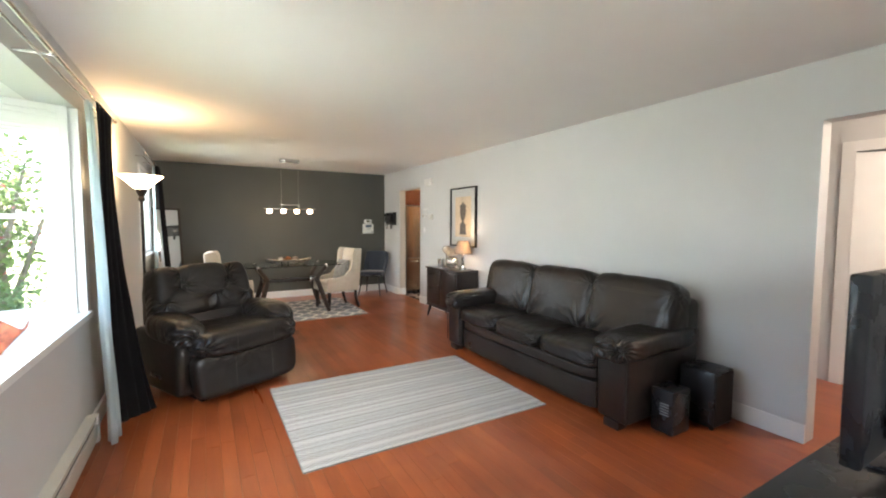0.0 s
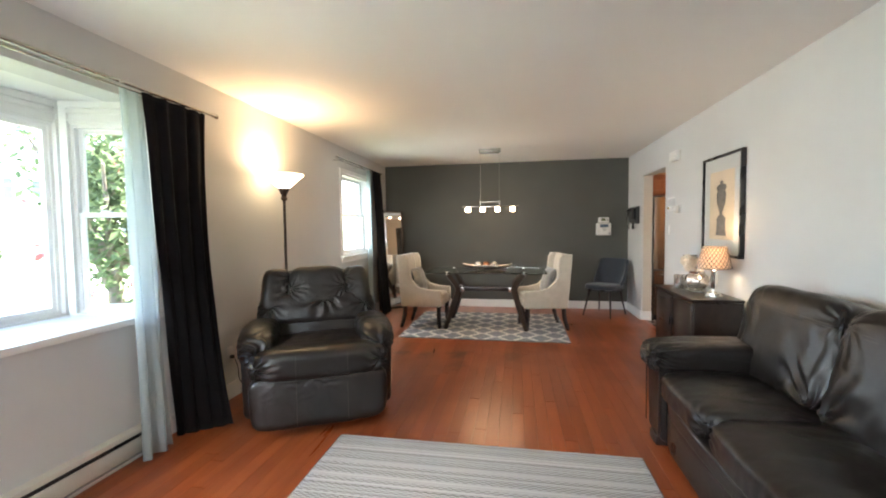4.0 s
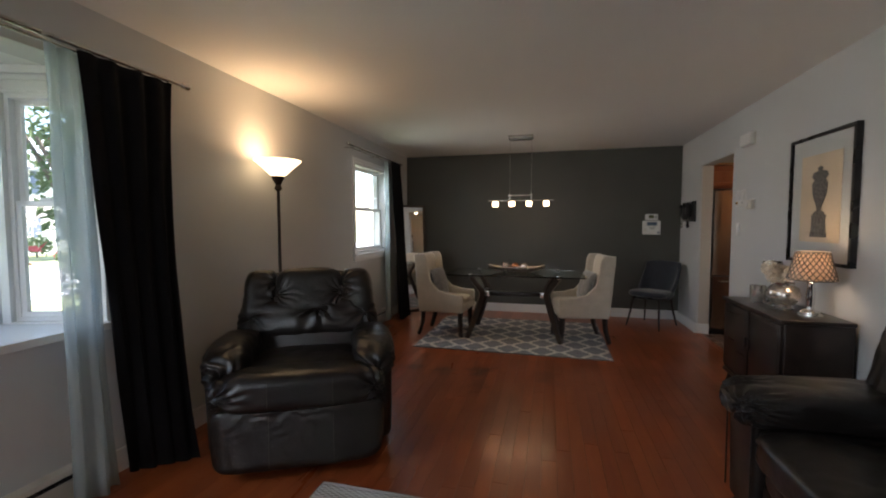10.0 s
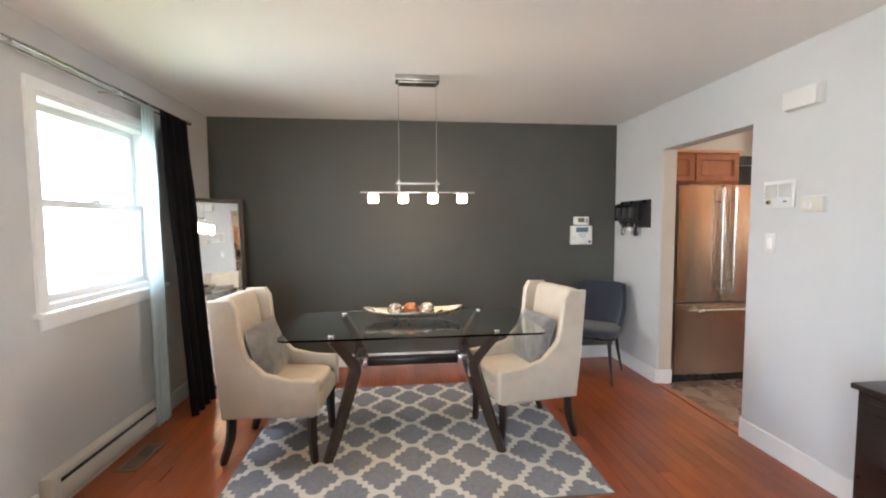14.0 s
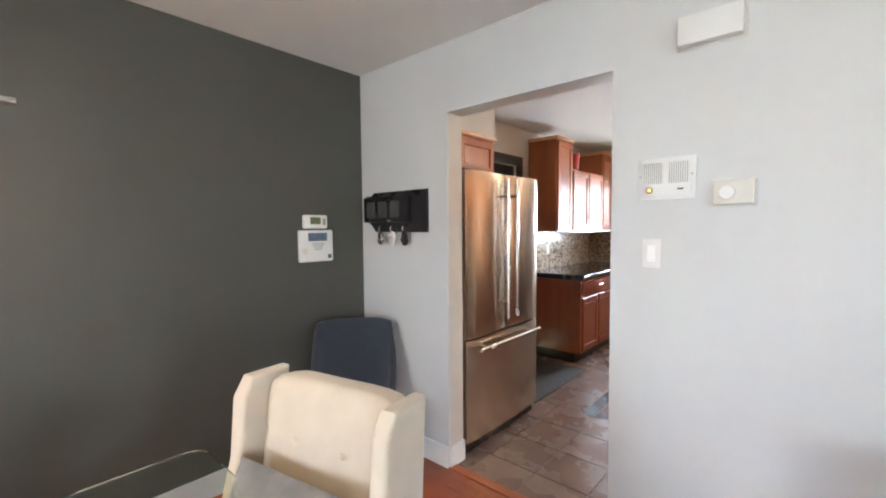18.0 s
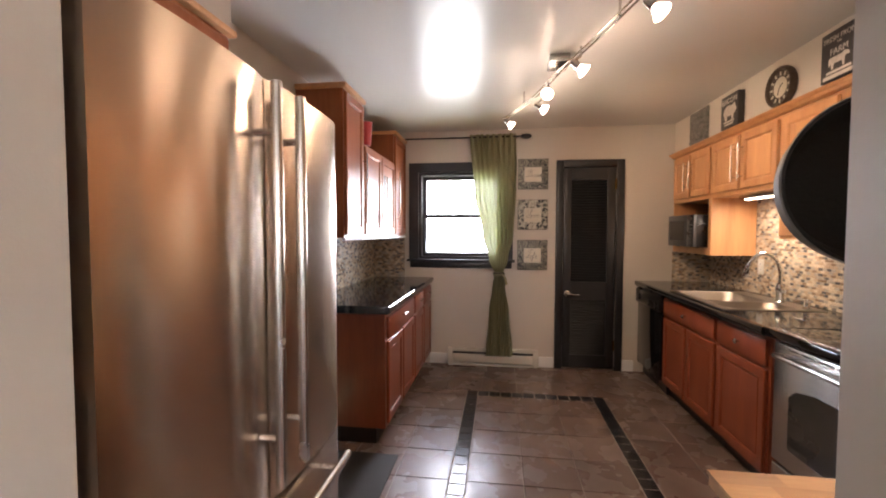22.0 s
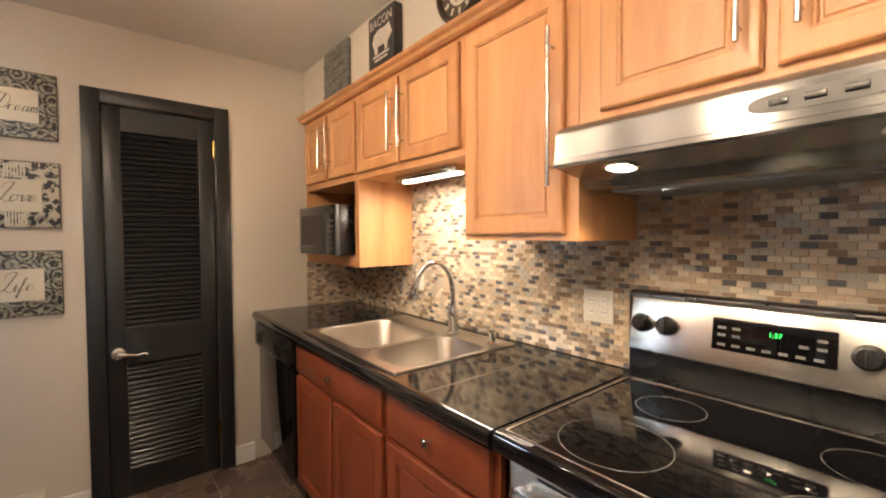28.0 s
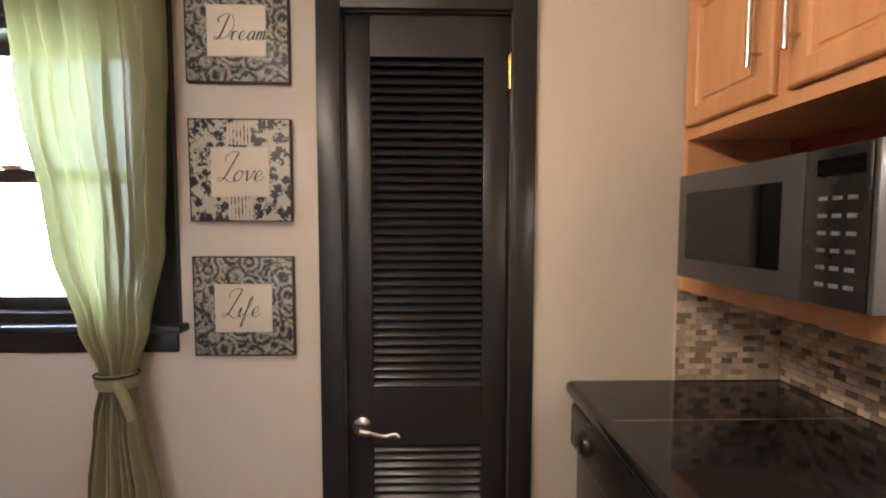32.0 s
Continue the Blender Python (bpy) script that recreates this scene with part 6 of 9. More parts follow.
part("casing", bx(bx(bx(B(), -0.018, 0.0, -0.49, -0.40, 0, 2.13), -0.018, 0.0, 0.40, 0.49, 0, 2.13), -0.018, 0.0, -0.40, 0.40, 2.04, 2.13), M_TRIM, hf, smooth=False)
part("door_leaf", box(0.12, 0.16, -0.39, 0.38, 0.01, 2.03, 0.004), M_TRIM, hf, m=pose(0, 0, 0, 0, 0, 20))
part("door_handle", lathe([(0.02, 0), (0.012, 0.02), (0.028, 0.05), (0, 0.06)], 16, m=pose(0.1, 0.2, 1.0, 0, -90)), M_NICKEL, hf)
# Lamp and its fitting are unseen, added to brighten the hall doorway.
lamp("POINT", "hall_light", 6.5, (1.0, 0.82, 0.7), pose(4.6, 0.4, 2.3), 0.12)
hl = thing("ceiling_light", "unseen round glass ceiling light added in the hall", "ceiling light", 4.6, 0.4, ZC)
part("rim", lathe([(0, -0.001), (0.12, -0.001), (0.12, -0.02), (0, -0.02)], 28), M_NICKEL, hl)
part("glass_bowl", lathe([(0.11, -0.02), (0.10, -0.05), (0.05, -0.075), (0, -0.08)], 28), M_TORCH, hl)

# ---- kitchen cabinets ----
SOUTH = lambda y: pose(0, y, 0, 0, 0, 180)     # local x is minus world x, local -y points to world +y
NORTH = lambda y: pose(0, y, 0)


def bar_pull(parent, x, y, z0, z1, axis="z", r=0.006, off=0.032):
    """A round bar handle on two posts; from z0 to z1 (or along x for axis 'x')."""
    bm = B()
    if axis == "z":
        rod(bm, (x, y - off, z0), (x, y - off, z1), r, seg=10)
        for z in (z0 + 0.12 * (z1 - z0), z1 - 0.12 * (z1 - z0)):
            rod(bm, (x, y, z), (x, y - off, z), r * 0.7, seg=8)
    else:
        rod(bm, (z0, y - off, x), (z1, y - off, x), r, seg=10)
        for z in (z0 + 0.12 * (z1 - z0), z1 - 0.12 * (z1 - z0)):
            rod(bm, (z, y, x), (z, y - off, x), r * 0.7, seg=8)
    return part("handle", bm, M_NICKEL, parent, "brushed bar handle")


def knob(parent, x, y, z):
    return part("knob", lathe([(0.006, 0), (0.005, 0.012), (0.014, 0.018), (0.015, 0.024), (0.009, 0.029), (0, 0.03)], 16, m=pose(x, y, z, 90)), M_NICKEL, parent, "round nickel knob")


def cab_door(parent, x0, x1, z0, z1, material, st=0.048, name="door"):
    """A framed door with an eased outer edge, a bead and a sunk groove round the panel; its back at y = 0."""
    bm = B()
    T = 0.020
    ring = lambda inset, y: [bm.verts.new((x, y, z)) for x, z in ((x0 + inset, z0 + inset), (x1 - inset, z0 + inset), (x1 - inset, z1 - inset), (x0 + inset, z1 - inset))]
    # back edge, eased front edge, stile face, bead down into the groove, up again onto the panel
    rings = [ring(i, y) for i, y in ((0.003, 0.0), (0.0, -0.004), (0.0, -T + 0.006), (0.004, -T + 0.001), (0.008, -T), (st, -T), (st + 0.003, -T + 0.003), (st + 0.007, -T + 0.004), (st + 0.010, -T + 0.011), (st + 0.015, -T + 0.011), (st + 0.019, -T + 0.007))]
    for p, q in zip(rings, rings[1:]):
        for k in range(4):
            bm.faces.new((p[k], p[(k + 1) % 4], q[(k + 1) % 4], q[k]))
    bm.faces.new(rings[0][::-1])
    bmesh.ops.recalc_face_normals(bm, faces=bm.faces[:])
    d = part(name, bm, material, parent, smooth=False)
    e = st + 0.0185
    part("panel", box(x0 + e, x1 - e, -T + 0.0068, -0.002, z0 + e, z1 - e), material, d, smooth=False)
    return d


def drawer_front(parent, x0, x1, z0, z1, material):
    bm = box(x0, x1, -0.019, 0.0, z0, z1, 0.005)
    return part("drawer_front", bm, material, parent)


def carcass(name, label, x0, x1, z0, z1, depth, m, material, cat="cabinet", face=0.03, toe=False):
    c = thing(name, label, cat)
    c.matrix_basis = m
    b = B()
    bx(b, x0, x1, 0.0, depth, z0, z1)
    part("body", b, material, c, smooth=False)
    if toe:
        part("toe_kick", box(x0, x1, 0.06, depth, 0.0, z0), M_DARKLEG, c, smooth=False)
    return c


UY = 5.635
# south wall cabinets, from the far wall towards the cooker
u1 = thing("wall_cabinet", "honey maple wall cabinet with an open niche for the microwave", "cabinet")
u1.matrix_basis = SOUTH(UY)
X0, X1 = -7.62, -6.895
part("upper_box", box(X0, X1, 0, UY - YK - 0.012, 1.655, 2.085), M_MAPLE, u1, smooth=False)
part("side_panel", box(X0, X0 + 0.02, 0, UY - YK - 0.012, 1.20, 1.655), M_MAPLE, u1, smooth=False)
part("side_panel", box(X1 - 0.045, X1, 0, UY - YK - 0.012, 1.20, 1.655), M_MAPLE, u1, smooth=False)
part("niche_floor", box(X0 + 0.02, X1 - 0.045, 0, UY - YK - 0.012, 1.20, 1.255), M_MAPLE, u1, smooth=False)
# Niche back takes the shaded maple, so the recess shade is in its colour.
part("niche_back", box(X0 + 0.02, X1 - 0.045, UY - YK - 0.03, UY - YK - 0.012, 1.255, 1.655), M_MAPLE_SHADED, u1, smooth=False)
d = cab_door(u1, X0 + 0.03, -7.275, 1.69, 2.065, M_MAPLE)
bar_pull(d, -7.305, -0.019, 1.76, 2.0)
d = cab_door(u1, -7.235, X1 - 0.02, 1.69, 2.065, M_MAPLE)
bar_pull(d, -7.205, -0.019, 1.76, 2.0)
u2 = carcass("wall_cabinet", "honey maple two-door wall cabinet above the sink", -6.893, -6.07, 1.655, 2.085, UY - YK - 0.012, SOUTH(UY), M_MAPLE)
d = cab_door(u2, -6.87, -6.50, 1.685, 2.065, M_MAPLE)
bar_pull(d, -6.53, -0.019, 1.74, 2.0)
d = cab_door(u2, -6.475, -6.09, 1.685, 2.065, M_MAPLE)
bar_pull(d, -6.445, -0.019, 1.74, 2.0)
u3 = carcass("wall_cabinet", "tall honey maple wall cabinet beside the hood", -6.068, -5.60, 1.345, 2.085, UY - YK - 0.012, SOUTH(UY), M_MAPLE)
d = cab_door(u3, -6.05, -5.64, 1.365, 2.065, M_MAPLE)
bar_pull(d, -5.668, -0.019, 1.50, 1.945)
u4 = carcass("wall_cabinet", "honey maple two-door wall cabinet above the hood", -5.598, -4.745, 1.655, 2.085, UY - YK - 0.012, SOUTH(UY), M_MAPLE)
d = cab_door(u4, -5.53, -5.185, 1.685, 2.065, M_MAPLE)
bar_pull(d, -5.22, -0.019, 1.74, 2.0)
d = cab_door(u4, -5.16, -4.81, 1.685, 2.065, M_MAPLE)
bar_pull(d, -5.125, -0.019, 1.74, 2.0)
u5 = carcass("wall_cabinet", "tall honey maple wall cabinet beside the hood", -4.743, -4.425, 1.345, 2.085, UY - YK - 0.012, SOUTH(UY), M_MAPLE)
d = cab_door(u5, -4.72, -4.445, 1.365, 2.065, M_MAPLE)
bar_pull(d, -4.69, -0.019, 1.50, 1.96)
# diagonal corner cabinet
u6 = thing("corner_cabinet", "diagonal honey maple corner wall cabinet", "cabinet")
bm = B()
pl = [(4.423, YK + 0.012), (4.423, UY), (4.12, 5.94), (XK + 0.002, 5.94), (XK + 0.002, YK + 0.012)]
a, b = [bm.verts.new((x, y, 1.345)) for x, y in pl], [bm.verts.new((x, y, 2.085)) for x, y in pl]
bm.faces.new(a), bm.faces.new(b[::-1])
for i in range(5):
    bm.faces.new((a[i], a[(i + 1) % 5], b[(i + 1) % 5], b[i]))
bmesh.ops.recalc_face_normals(bm, faces=bm.faces[:])
part("body", bm, M_MAPLE, u6, smooth=False)
DM = Matrix.Translation((4.423, UY, 0)) @ Matrix.Rotation(math.atan2(5.94 - UY, 4.12 - 4.423), 4, "Z")
d = cab_door(u6, 0.02, 0.41, 1.365, 2.065, M_MAPLE)
d.matrix_basis = DM
bar_pull(d, 0.05, -0.019, 1.53, 2.0)
wall("soffit_corner", "y", YK, 5.94, XK, 4.15, 2.11, ZC, [], M_KWALL, "beige painted soffit")
cr = thing("crown_moulding", "honey maple crown moulding along the wall cabinets", "moulding")
cr["kind"] = "structure"


def crown_run(p, q, out):
    """Moulding from p to q in plan, leaning out by the vector out."""
    prof = [(-0.03, 2.085), (0.0, 2.085), (0.012, 2.092), (0.018, 2.104), (0.034, 2.112), (0.04, 2.122), (-0.03, 2.122)]
    bm = B()
    o = Vector((*out, 0))
    r0, r1 = [[bm.verts.new(Vector((*e, z)) + o * w) for w, z in prof] for e in (p, q)]
    n = len(prof)
    for i in range(n):
        bm.faces.new((r0[i], r0[(i + 1) % n], r1[(i + 1) % n], r1[i]))
    bm.faces.new(r0[::-1]), bm.faces.new(r1)
    bmesh.ops.recalc_face_normals(bm, faces=bm.faces[:])
    return part("moulding", bm, M_MAPLE, cr, smooth=False)


crown_run((7.62, UY + 0.019), (4.43, UY + 0.019), (0, 1))
crown_run((4.43, UY + 0.019), (4.12, 5.955), (0.7, 0.71))

# north side
NY = 8.30
n0 = carcass("wall_cabinet", "maple cabinet above the refrigerator", XK + 0.003, 4.76, 1.80, 2.10, YN - NY - 0.003, NORTH(NY), M_MAPLE_DIM)
cab_door(n0, 3.82, 4.27, 1.82, 2.08, M_MAPLE_DIM)
cab_door(n0, 4.29, 4.74, 1.82, 2.08, M_MAPLE_DIM)
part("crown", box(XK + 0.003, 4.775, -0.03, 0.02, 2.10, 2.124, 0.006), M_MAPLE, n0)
n1 = carcass("wall_cabinet", "tall maple wall cabinet near the side door", 5.89, 6.27, 1.345, 2.30, YN - NY - 0.012, NORTH(NY), M_MAPLE_DIM)
d = cab_door(n1, 5.91, 6.255, 1.365, 2.285, M_MAPLE_DIM)
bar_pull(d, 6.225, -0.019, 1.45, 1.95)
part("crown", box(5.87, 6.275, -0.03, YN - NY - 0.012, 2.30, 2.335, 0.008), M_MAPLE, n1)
n2 = carcass("wall_cabinet", "maple two-door wall cabinet with a lower top", 6.272, 7.16, 1.345, 2.03, YN - NY - 0.012, NORTH(NY), M_MAPLE_DIM)
d = cab_door(n2, 6.29, 6.71, 1.365, 2.01, M_MAPLE_DIM)
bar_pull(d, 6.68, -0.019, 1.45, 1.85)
d = cab_door(n2, 6.725, 7.145, 1.365, 2.01, M_MAPLE_DIM)
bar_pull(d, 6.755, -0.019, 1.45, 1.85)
n3 = carcass("wall_cabinet", "tall maple wall cabinet in the window corner", 7.162, 7.625, 1.345, 2.30, YN - NY - 0.012, NORTH(NY), M_MAPLE_DIM)
d = cab_door(n3, 7.18, 7.605, 1.365, 2.285, M_MAPLE_DIM)
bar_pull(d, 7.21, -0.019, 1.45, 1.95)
part("crown", box(7.15, 7.625, -0.03, YN - NY - 0.012, 2.30, 2.335, 0.008), M_MAPLE, n3)
part("light_rail", box(5.89, 7.62, -0.012, 0.01, 1.325, 1.345, 0.003), M_WHITEP, n2)
rc = thing("red_cup", "red plastic tumbler on top of a wall cabinet", "cup", 6.37, 8.315, 2.032)
part("cup", lathe([(0, 0), (0.045, 0), (0.058, 0.165), (0.061, 0.17), (0.056, 0.165), (0.042, 0.01), (0, 0.008)], 24), M_PINK, rc)

NB = 8.03
L1 = carcass("base_cabinet", "reddish maple base cabinet with one wide drawer over two doors", 5.90, 6.76, 0.10, 0.855, YN - NB - 0.003, NORTH(NB), M_MAPLE_SHADED, toe=True)
dr = drawer_front(L1, 5.93, 6.745, 0.69, 0.83, M_MAPLE_SHADED)
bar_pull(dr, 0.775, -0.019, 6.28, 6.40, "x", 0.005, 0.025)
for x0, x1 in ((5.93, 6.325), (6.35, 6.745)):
    cab_door(L1, x0, x1, 0.125, 0.668, M_MAPLE_SHADED)
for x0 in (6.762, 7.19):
    c = carcass("base_cabinet", "reddish maple base cabinet with a drawer over a door", x0, x0 + 0.426, 0.10, 0.855, YN - NB - 0.003, NORTH(NB), M_MAPLE_SHADED, toe=True)
    dr = drawer_front(c, x0 + 0.02, x0 + 0.406, 0.69, 0.83, M_MAPLE_SHADED)
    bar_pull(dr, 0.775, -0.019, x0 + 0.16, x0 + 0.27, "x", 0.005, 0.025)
    cab_door(c, x0 + 0.02, x0 + 0.406, 0.125, 0.668, M_MAPLE_SHADED)


def bullnose(bm, p, q, out, z0, z1, r=0.02):
    """A rounded counter edge from p to q, standing out along the vector out."""
    prof = [(0.0, z0), (0.012, z0), (0.012, z0 + 0.008), (0.022, z0 + 0.014), (0.026, z0 + 0.025), (0.024, z1 - 0.008), (0.016, z1 - 0.002), (0.006, z1), (0.0, z1)]
    o = Vector((*out, 0))
    r0, r1 = [[bm.verts.new(Vector((*e, z)) + o * w) for w, z in prof] for e in (p, q)]
    n = len(prof)
    for i in range(n):
        bm.faces.new((r0[i], r0[(i + 1) % n], r1[(i + 1) % n], r1[i]))
    bm.faces.new(r0[::-1]), bm.faces.new(r1)
    return bm


CT0, CT1 = 0.856, 0.908
ctn = thing("countertop", "polished black granite countertop on the short run", "countertop")
part("slab", bx(B(), 5.875, XF - 0.002, 8.015, YN - 0.002, CT0, CT1), M_GRANITE, ctn, smooth=False)
bm = B()
bullnose(bm, (5.875, 8.015), (XF - 0.002, 8.015), (0, -1), CT0, CT1)
bmesh.ops.recalc_face_normals(bm, faces=bm.faces[:])
part("rounded_edge", bm, M_GRANITE, ctn)

# south base run
SB = 5.915
SK = (6.092, 6.888, 5.362, 5.925)
B1 = carcass("sink_cabinet", "reddish maple sink base with a false drawer over two doors", -7.03, -6.158, 0.10, 0.855, 0.6, SOUTH(SB), M_MAPLE_SHADED, toe=True)
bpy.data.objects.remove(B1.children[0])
part("body", bx(bx(bx(B(), -7.03, -6.158, 0, 0.02, 0.10, 0.855), -7.03, -7.01, 0.02, 0.6, 0.10, 0.855), -6.178, -6.158, 0.02, 0.6, 0.10, 0.70), M_MAPLE_SHADED, B1, smooth=False)
dr = drawer_front(B1, -7.01, -6.178, 0.69, 0.83, M_MAPLE_SHADED)
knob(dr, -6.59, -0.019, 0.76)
cab_door(B1, -7.01, -6.607, 0.125, 0.668, M_MAPLE_SHADED)
cab_door(B1, -6.58, -6.178, 0.125, 0.668, M_MAPLE_SHADED)
B2 = carcass("base_cabinet", "reddish maple base cabinet with a drawer over a door", -6.155, -5.632, 0.10, 0.70, 0.6, SOUTH(SB), M_MAPLE_SHADED, toe=True)
part("rail", box(-6.155, -5.632, 0.0, 0.02, 0.70, 0.855), M_MAPLE_SHADED, B2, smooth=False)
dr = drawer_front(B2, -6.135, -5.652, 0.69, 0.83, M_MAPLE_SHADED)
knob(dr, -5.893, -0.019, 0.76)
cab_door(B2, -6.135, -5.652, 0.125, 0.668, M_MAPLE_SHADED)
B3 = carcass("base_cabinet", "reddish maple base cabinet between cooker and peninsula", -4.79, -4.44, 0.10, 0.855, 0.6, SOUTH(SB), M_MAPLE_SHADED, toe=True)
cab_door(B3, -4.77, -4.46, 0.125, 0.83, M_MAPLE_SHADED)
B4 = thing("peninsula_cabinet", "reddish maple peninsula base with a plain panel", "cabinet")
part("body", box(XK + 0.003, 4.43, YK + 0.003, 6.19, 0.10, 0.855), M_MAPLE_SHADED, B4, smooth=False)
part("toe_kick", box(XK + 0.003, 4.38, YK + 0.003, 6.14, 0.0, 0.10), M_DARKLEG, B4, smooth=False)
part("corner_stile", box(4.40, 4.436, 6.15, 6.196, 0.10, 0.855, 0.004), M_MAPLE_SHADED, B4)

dw = thing("dishwasher", "black dishwasher under the counter by the wall", "dishwasher", 7.331, SB, 0, 180)
part("tub", box(-0.296, 0.296, 0.02, 0.58, 0.10, 0.85), M_BLACK, dw, smooth=False)
part("door", box(-0.295, 0.295, -0.03, 0.02, 0.115, 0.70, 0.008), M_BLACKGLASS, dw)
part("control_panel", box(-0.295, 0.295, -0.055, 0.02, 0.705, 0.848, 0.02, 4), M_BLACK, dw)
part("dial", lathe([(0.035, 0), (0.033, 0.012), (0.024, 0.02), (0, 0.021)], 24, m=pose(-0.16, -0.055, 0.775, 90)), M_BLACK, dw)
part("toe_panel", box(-0.295, 0.295, 0.03, 0.05, 0.0, 0.11), M_BLACK, dw, smooth=False)
part("edge_strip", box(-0.301, -0.296, -0.02, 0.02, 0.10, 0.70), M_STEEL, dw, smooth=False)

cts = thing("countertop", "polished black granite countertop with the sink let in", "countertop")
bm = B()
yb, yf = YK + 0.002, 5.955
for r in ((5.612, SK[0], yb, yf), (SK[1], XF - 0.002, yb, yf), (SK[0], SK[1], yb, SK[2]), (SK[0], SK[1], SK[3], yf)):
    part("slab", bx(B(), *r, CT0, CT1), M_GRANITE, cts, smooth=False)
bullnose(bm, (5.612, yf), (XF - 0.002, yf), (0, 1), CT0, CT1)
bmesh.ops.recalc_face_normals(bm, faces=bm.faces[:])
part("rounded_edge", bm, M_GRANITE, cts)
for x in (5.90, 7.05, 7.36):
    part("seam", box(x - 0.001, x + 0.001, YK + 0.002, 5.945, CT1 - 0.001, CT1 + 0.0004), M_GROUT, cts, smooth=False)
ctp = thing("countertop", "polished black granite peninsula countertop with a stepped corner", "countertop")
part("slab", bx(B(), 4.43, 4.80, YK + 0.002, 5.93, CT0, CT1), M_GRANITE, ctp, smooth=False)
part("slab", bx(B(), XK + 0.002, 4.4295, YK + 0.002, 6.225, CT0, CT1), M_GRANITE, ctp, smooth=False)
for p, q, o in (((4.43, 5.93), (4.80, 5.93), (0, 1)), ((XK + 0.002, 6.225), (4.43, 6.225), (0, 1)), ((4.43, 5.955), (4.43, 6.245), (1, 0))):
    bm = bullnose(B(), p, q, o, CT0, CT1)
    bmesh.ops.recalc_face_normals(bm, faces=bm.faces[:])
    part("rounded_edge", bm, M_GRANITE, ctp)

# ---- sink and tap ----
sk = thing("kitchen_sink", "double-bowl stainless steel drop-in sink", "sink")


def bowl(x0, x1, y0, y1, ztop, depth, r=0.07):
    bm = B()
    rings = []
    for t, inset in ((0.0, 0.0), (0.06, 0.006), (0.75, 0.012), (0.93, 0.03), (1.0, 0.07)):
        ring = []
        rr = r
        for cx, cy, a0 in ((x1 - inset - rr, y1 - inset - rr, 0), (x0 + inset + rr, y1 - inset - rr, 90), (x0 + inset + rr, y0 + inset + rr, 180), (x1 - inset - rr, y0 + inset + rr, 270)):
            for k in range(7):
                a = radians(a0 + 15 * k)
                ring.append(bm.verts.new((cx + rr * math.cos(a), cy + rr * math.sin(a), ztop - depth * t)))
        rings.append(ring)
    for p, q in zip(rings, rings[1:]):
        n = len(p)
        for i in range(n):
            bm.faces.new((p[i], p[(i + 1) % n], q[(i + 1) % n], q[i]))
    bm.faces.new(rings[-1])
    bmesh.ops.recalc_face_normals(bm, faces=bm.faces[:])
    bmesh.ops.reverse_faces(bm, faces=bm.faces[:])
    return bm


ZS = CT1 + 0.006
bowls = ((6.405, 6.880, 5.478, 5.892), (6.096, 6.382, 5.478, 5.892))
for bw in bowls:
    part("bowl", bowl(*bw, ZS - 0.002, 0.19), M_SINK, sk)
    cx, cy = (bw[0] + bw[1]) / 2, (bw[2] + bw[3]) / 2
    part("drain", lathe([(0.045, 0.004), (0.04, 0.006), (0.03, 0.001), (0, 0.0)], 24, at=(cx, cy, ZS - 0.19)), M_CHROME, sk)
bm = B()
xs = [SK[0] - 0.012, bowls[1][0], bowls[1][1], bowls[0][0], bowls[0][1], SK[1] + 0.012]
ys = [SK[2] - 0.012, bowls[0][2], bowls[0][3], SK[3] + 0.012]
for i in range(5):
    for j in range(3):
        if not (j == 1 and i in (1, 3)):
            bx(bm, xs[i], xs[i + 1], ys[j], ys[j + 1], CT1, ZS)
for bw in bowls:
    # rounded corner fillets of the bowls
    for cx, cy, sx, sy in ((bw[0], bw[2], 1, 1), (bw[1], bw[2], -1, 1), (bw[0], bw[3], 1, -1), (bw[1], bw[3], -1, -1)):
        pts = [(cx, cy)] + [(cx + sx * (0.07 - 0.07 * math.sin(radians(15 * k))), cy + sy * (0.07 - 0.07 * math.cos(radians(15 * k)))) for k in range(7)]
        bm.faces.new([bm.verts.new((x, y, ZS)) for x, y in pts])
part("rim", bm, M_SINK, sk, smooth=False)
fc = thing("kitchen_faucet", "chrome gooseneck pull-down kitchen faucet behind the sink", "faucet", 6.385, 5.43, ZS)
part("base", lathe([(0, 0), (0.03, 0), (0.03, 0.006), (0.024, 0.012), (0.022, 0.06), (0.026, 0.075), (0.026, 0.10), (0.018, 0.115), (0.016, 0.13), (0, 0.13)], 24), M_CHROME, fc)
part("spout", sweep(smoothpath([(0, 0, 0.12), (0, 0.0, 0.20), (0.006, 0.018, 0.275), (0.022, 0.062, 0.322), (0.042, 0.115, 0.318), (0.058, 0.155, 0.265)]), 0.0125, 12), M_CHROME, fc)
part("spray_head", sweep([(0.058, 0.155, 0.265), (0.063, 0.166, 0.232), (0.070, 0.178, 0.170), (0.071, 0.180, 0.160)], [0.015, 0.018, 0.024, 0.018], 16), M_CHROME, fc)
part("lever", sweep([(-0.02, 0, 0.075), (-0.05, 0.005, 0.08), (-0.10, 0.015, 0.095)], [0.014, 0.009, 0.006], 10), M_CHROME, fc)
sd = thing("soap_dispenser", "chrome soap dispenser on the sink rim", "soap dispenser", 6.135, 5.43, ZS)
part("body", lathe([(0, 0), (0.022, 0), (0.022, 0.008), (0.015, 0.014), (0.014, 0.045), (0.018, 0.05), (0.017, 0.062), (0, 0.065)], 20), M_CHROME, sd)
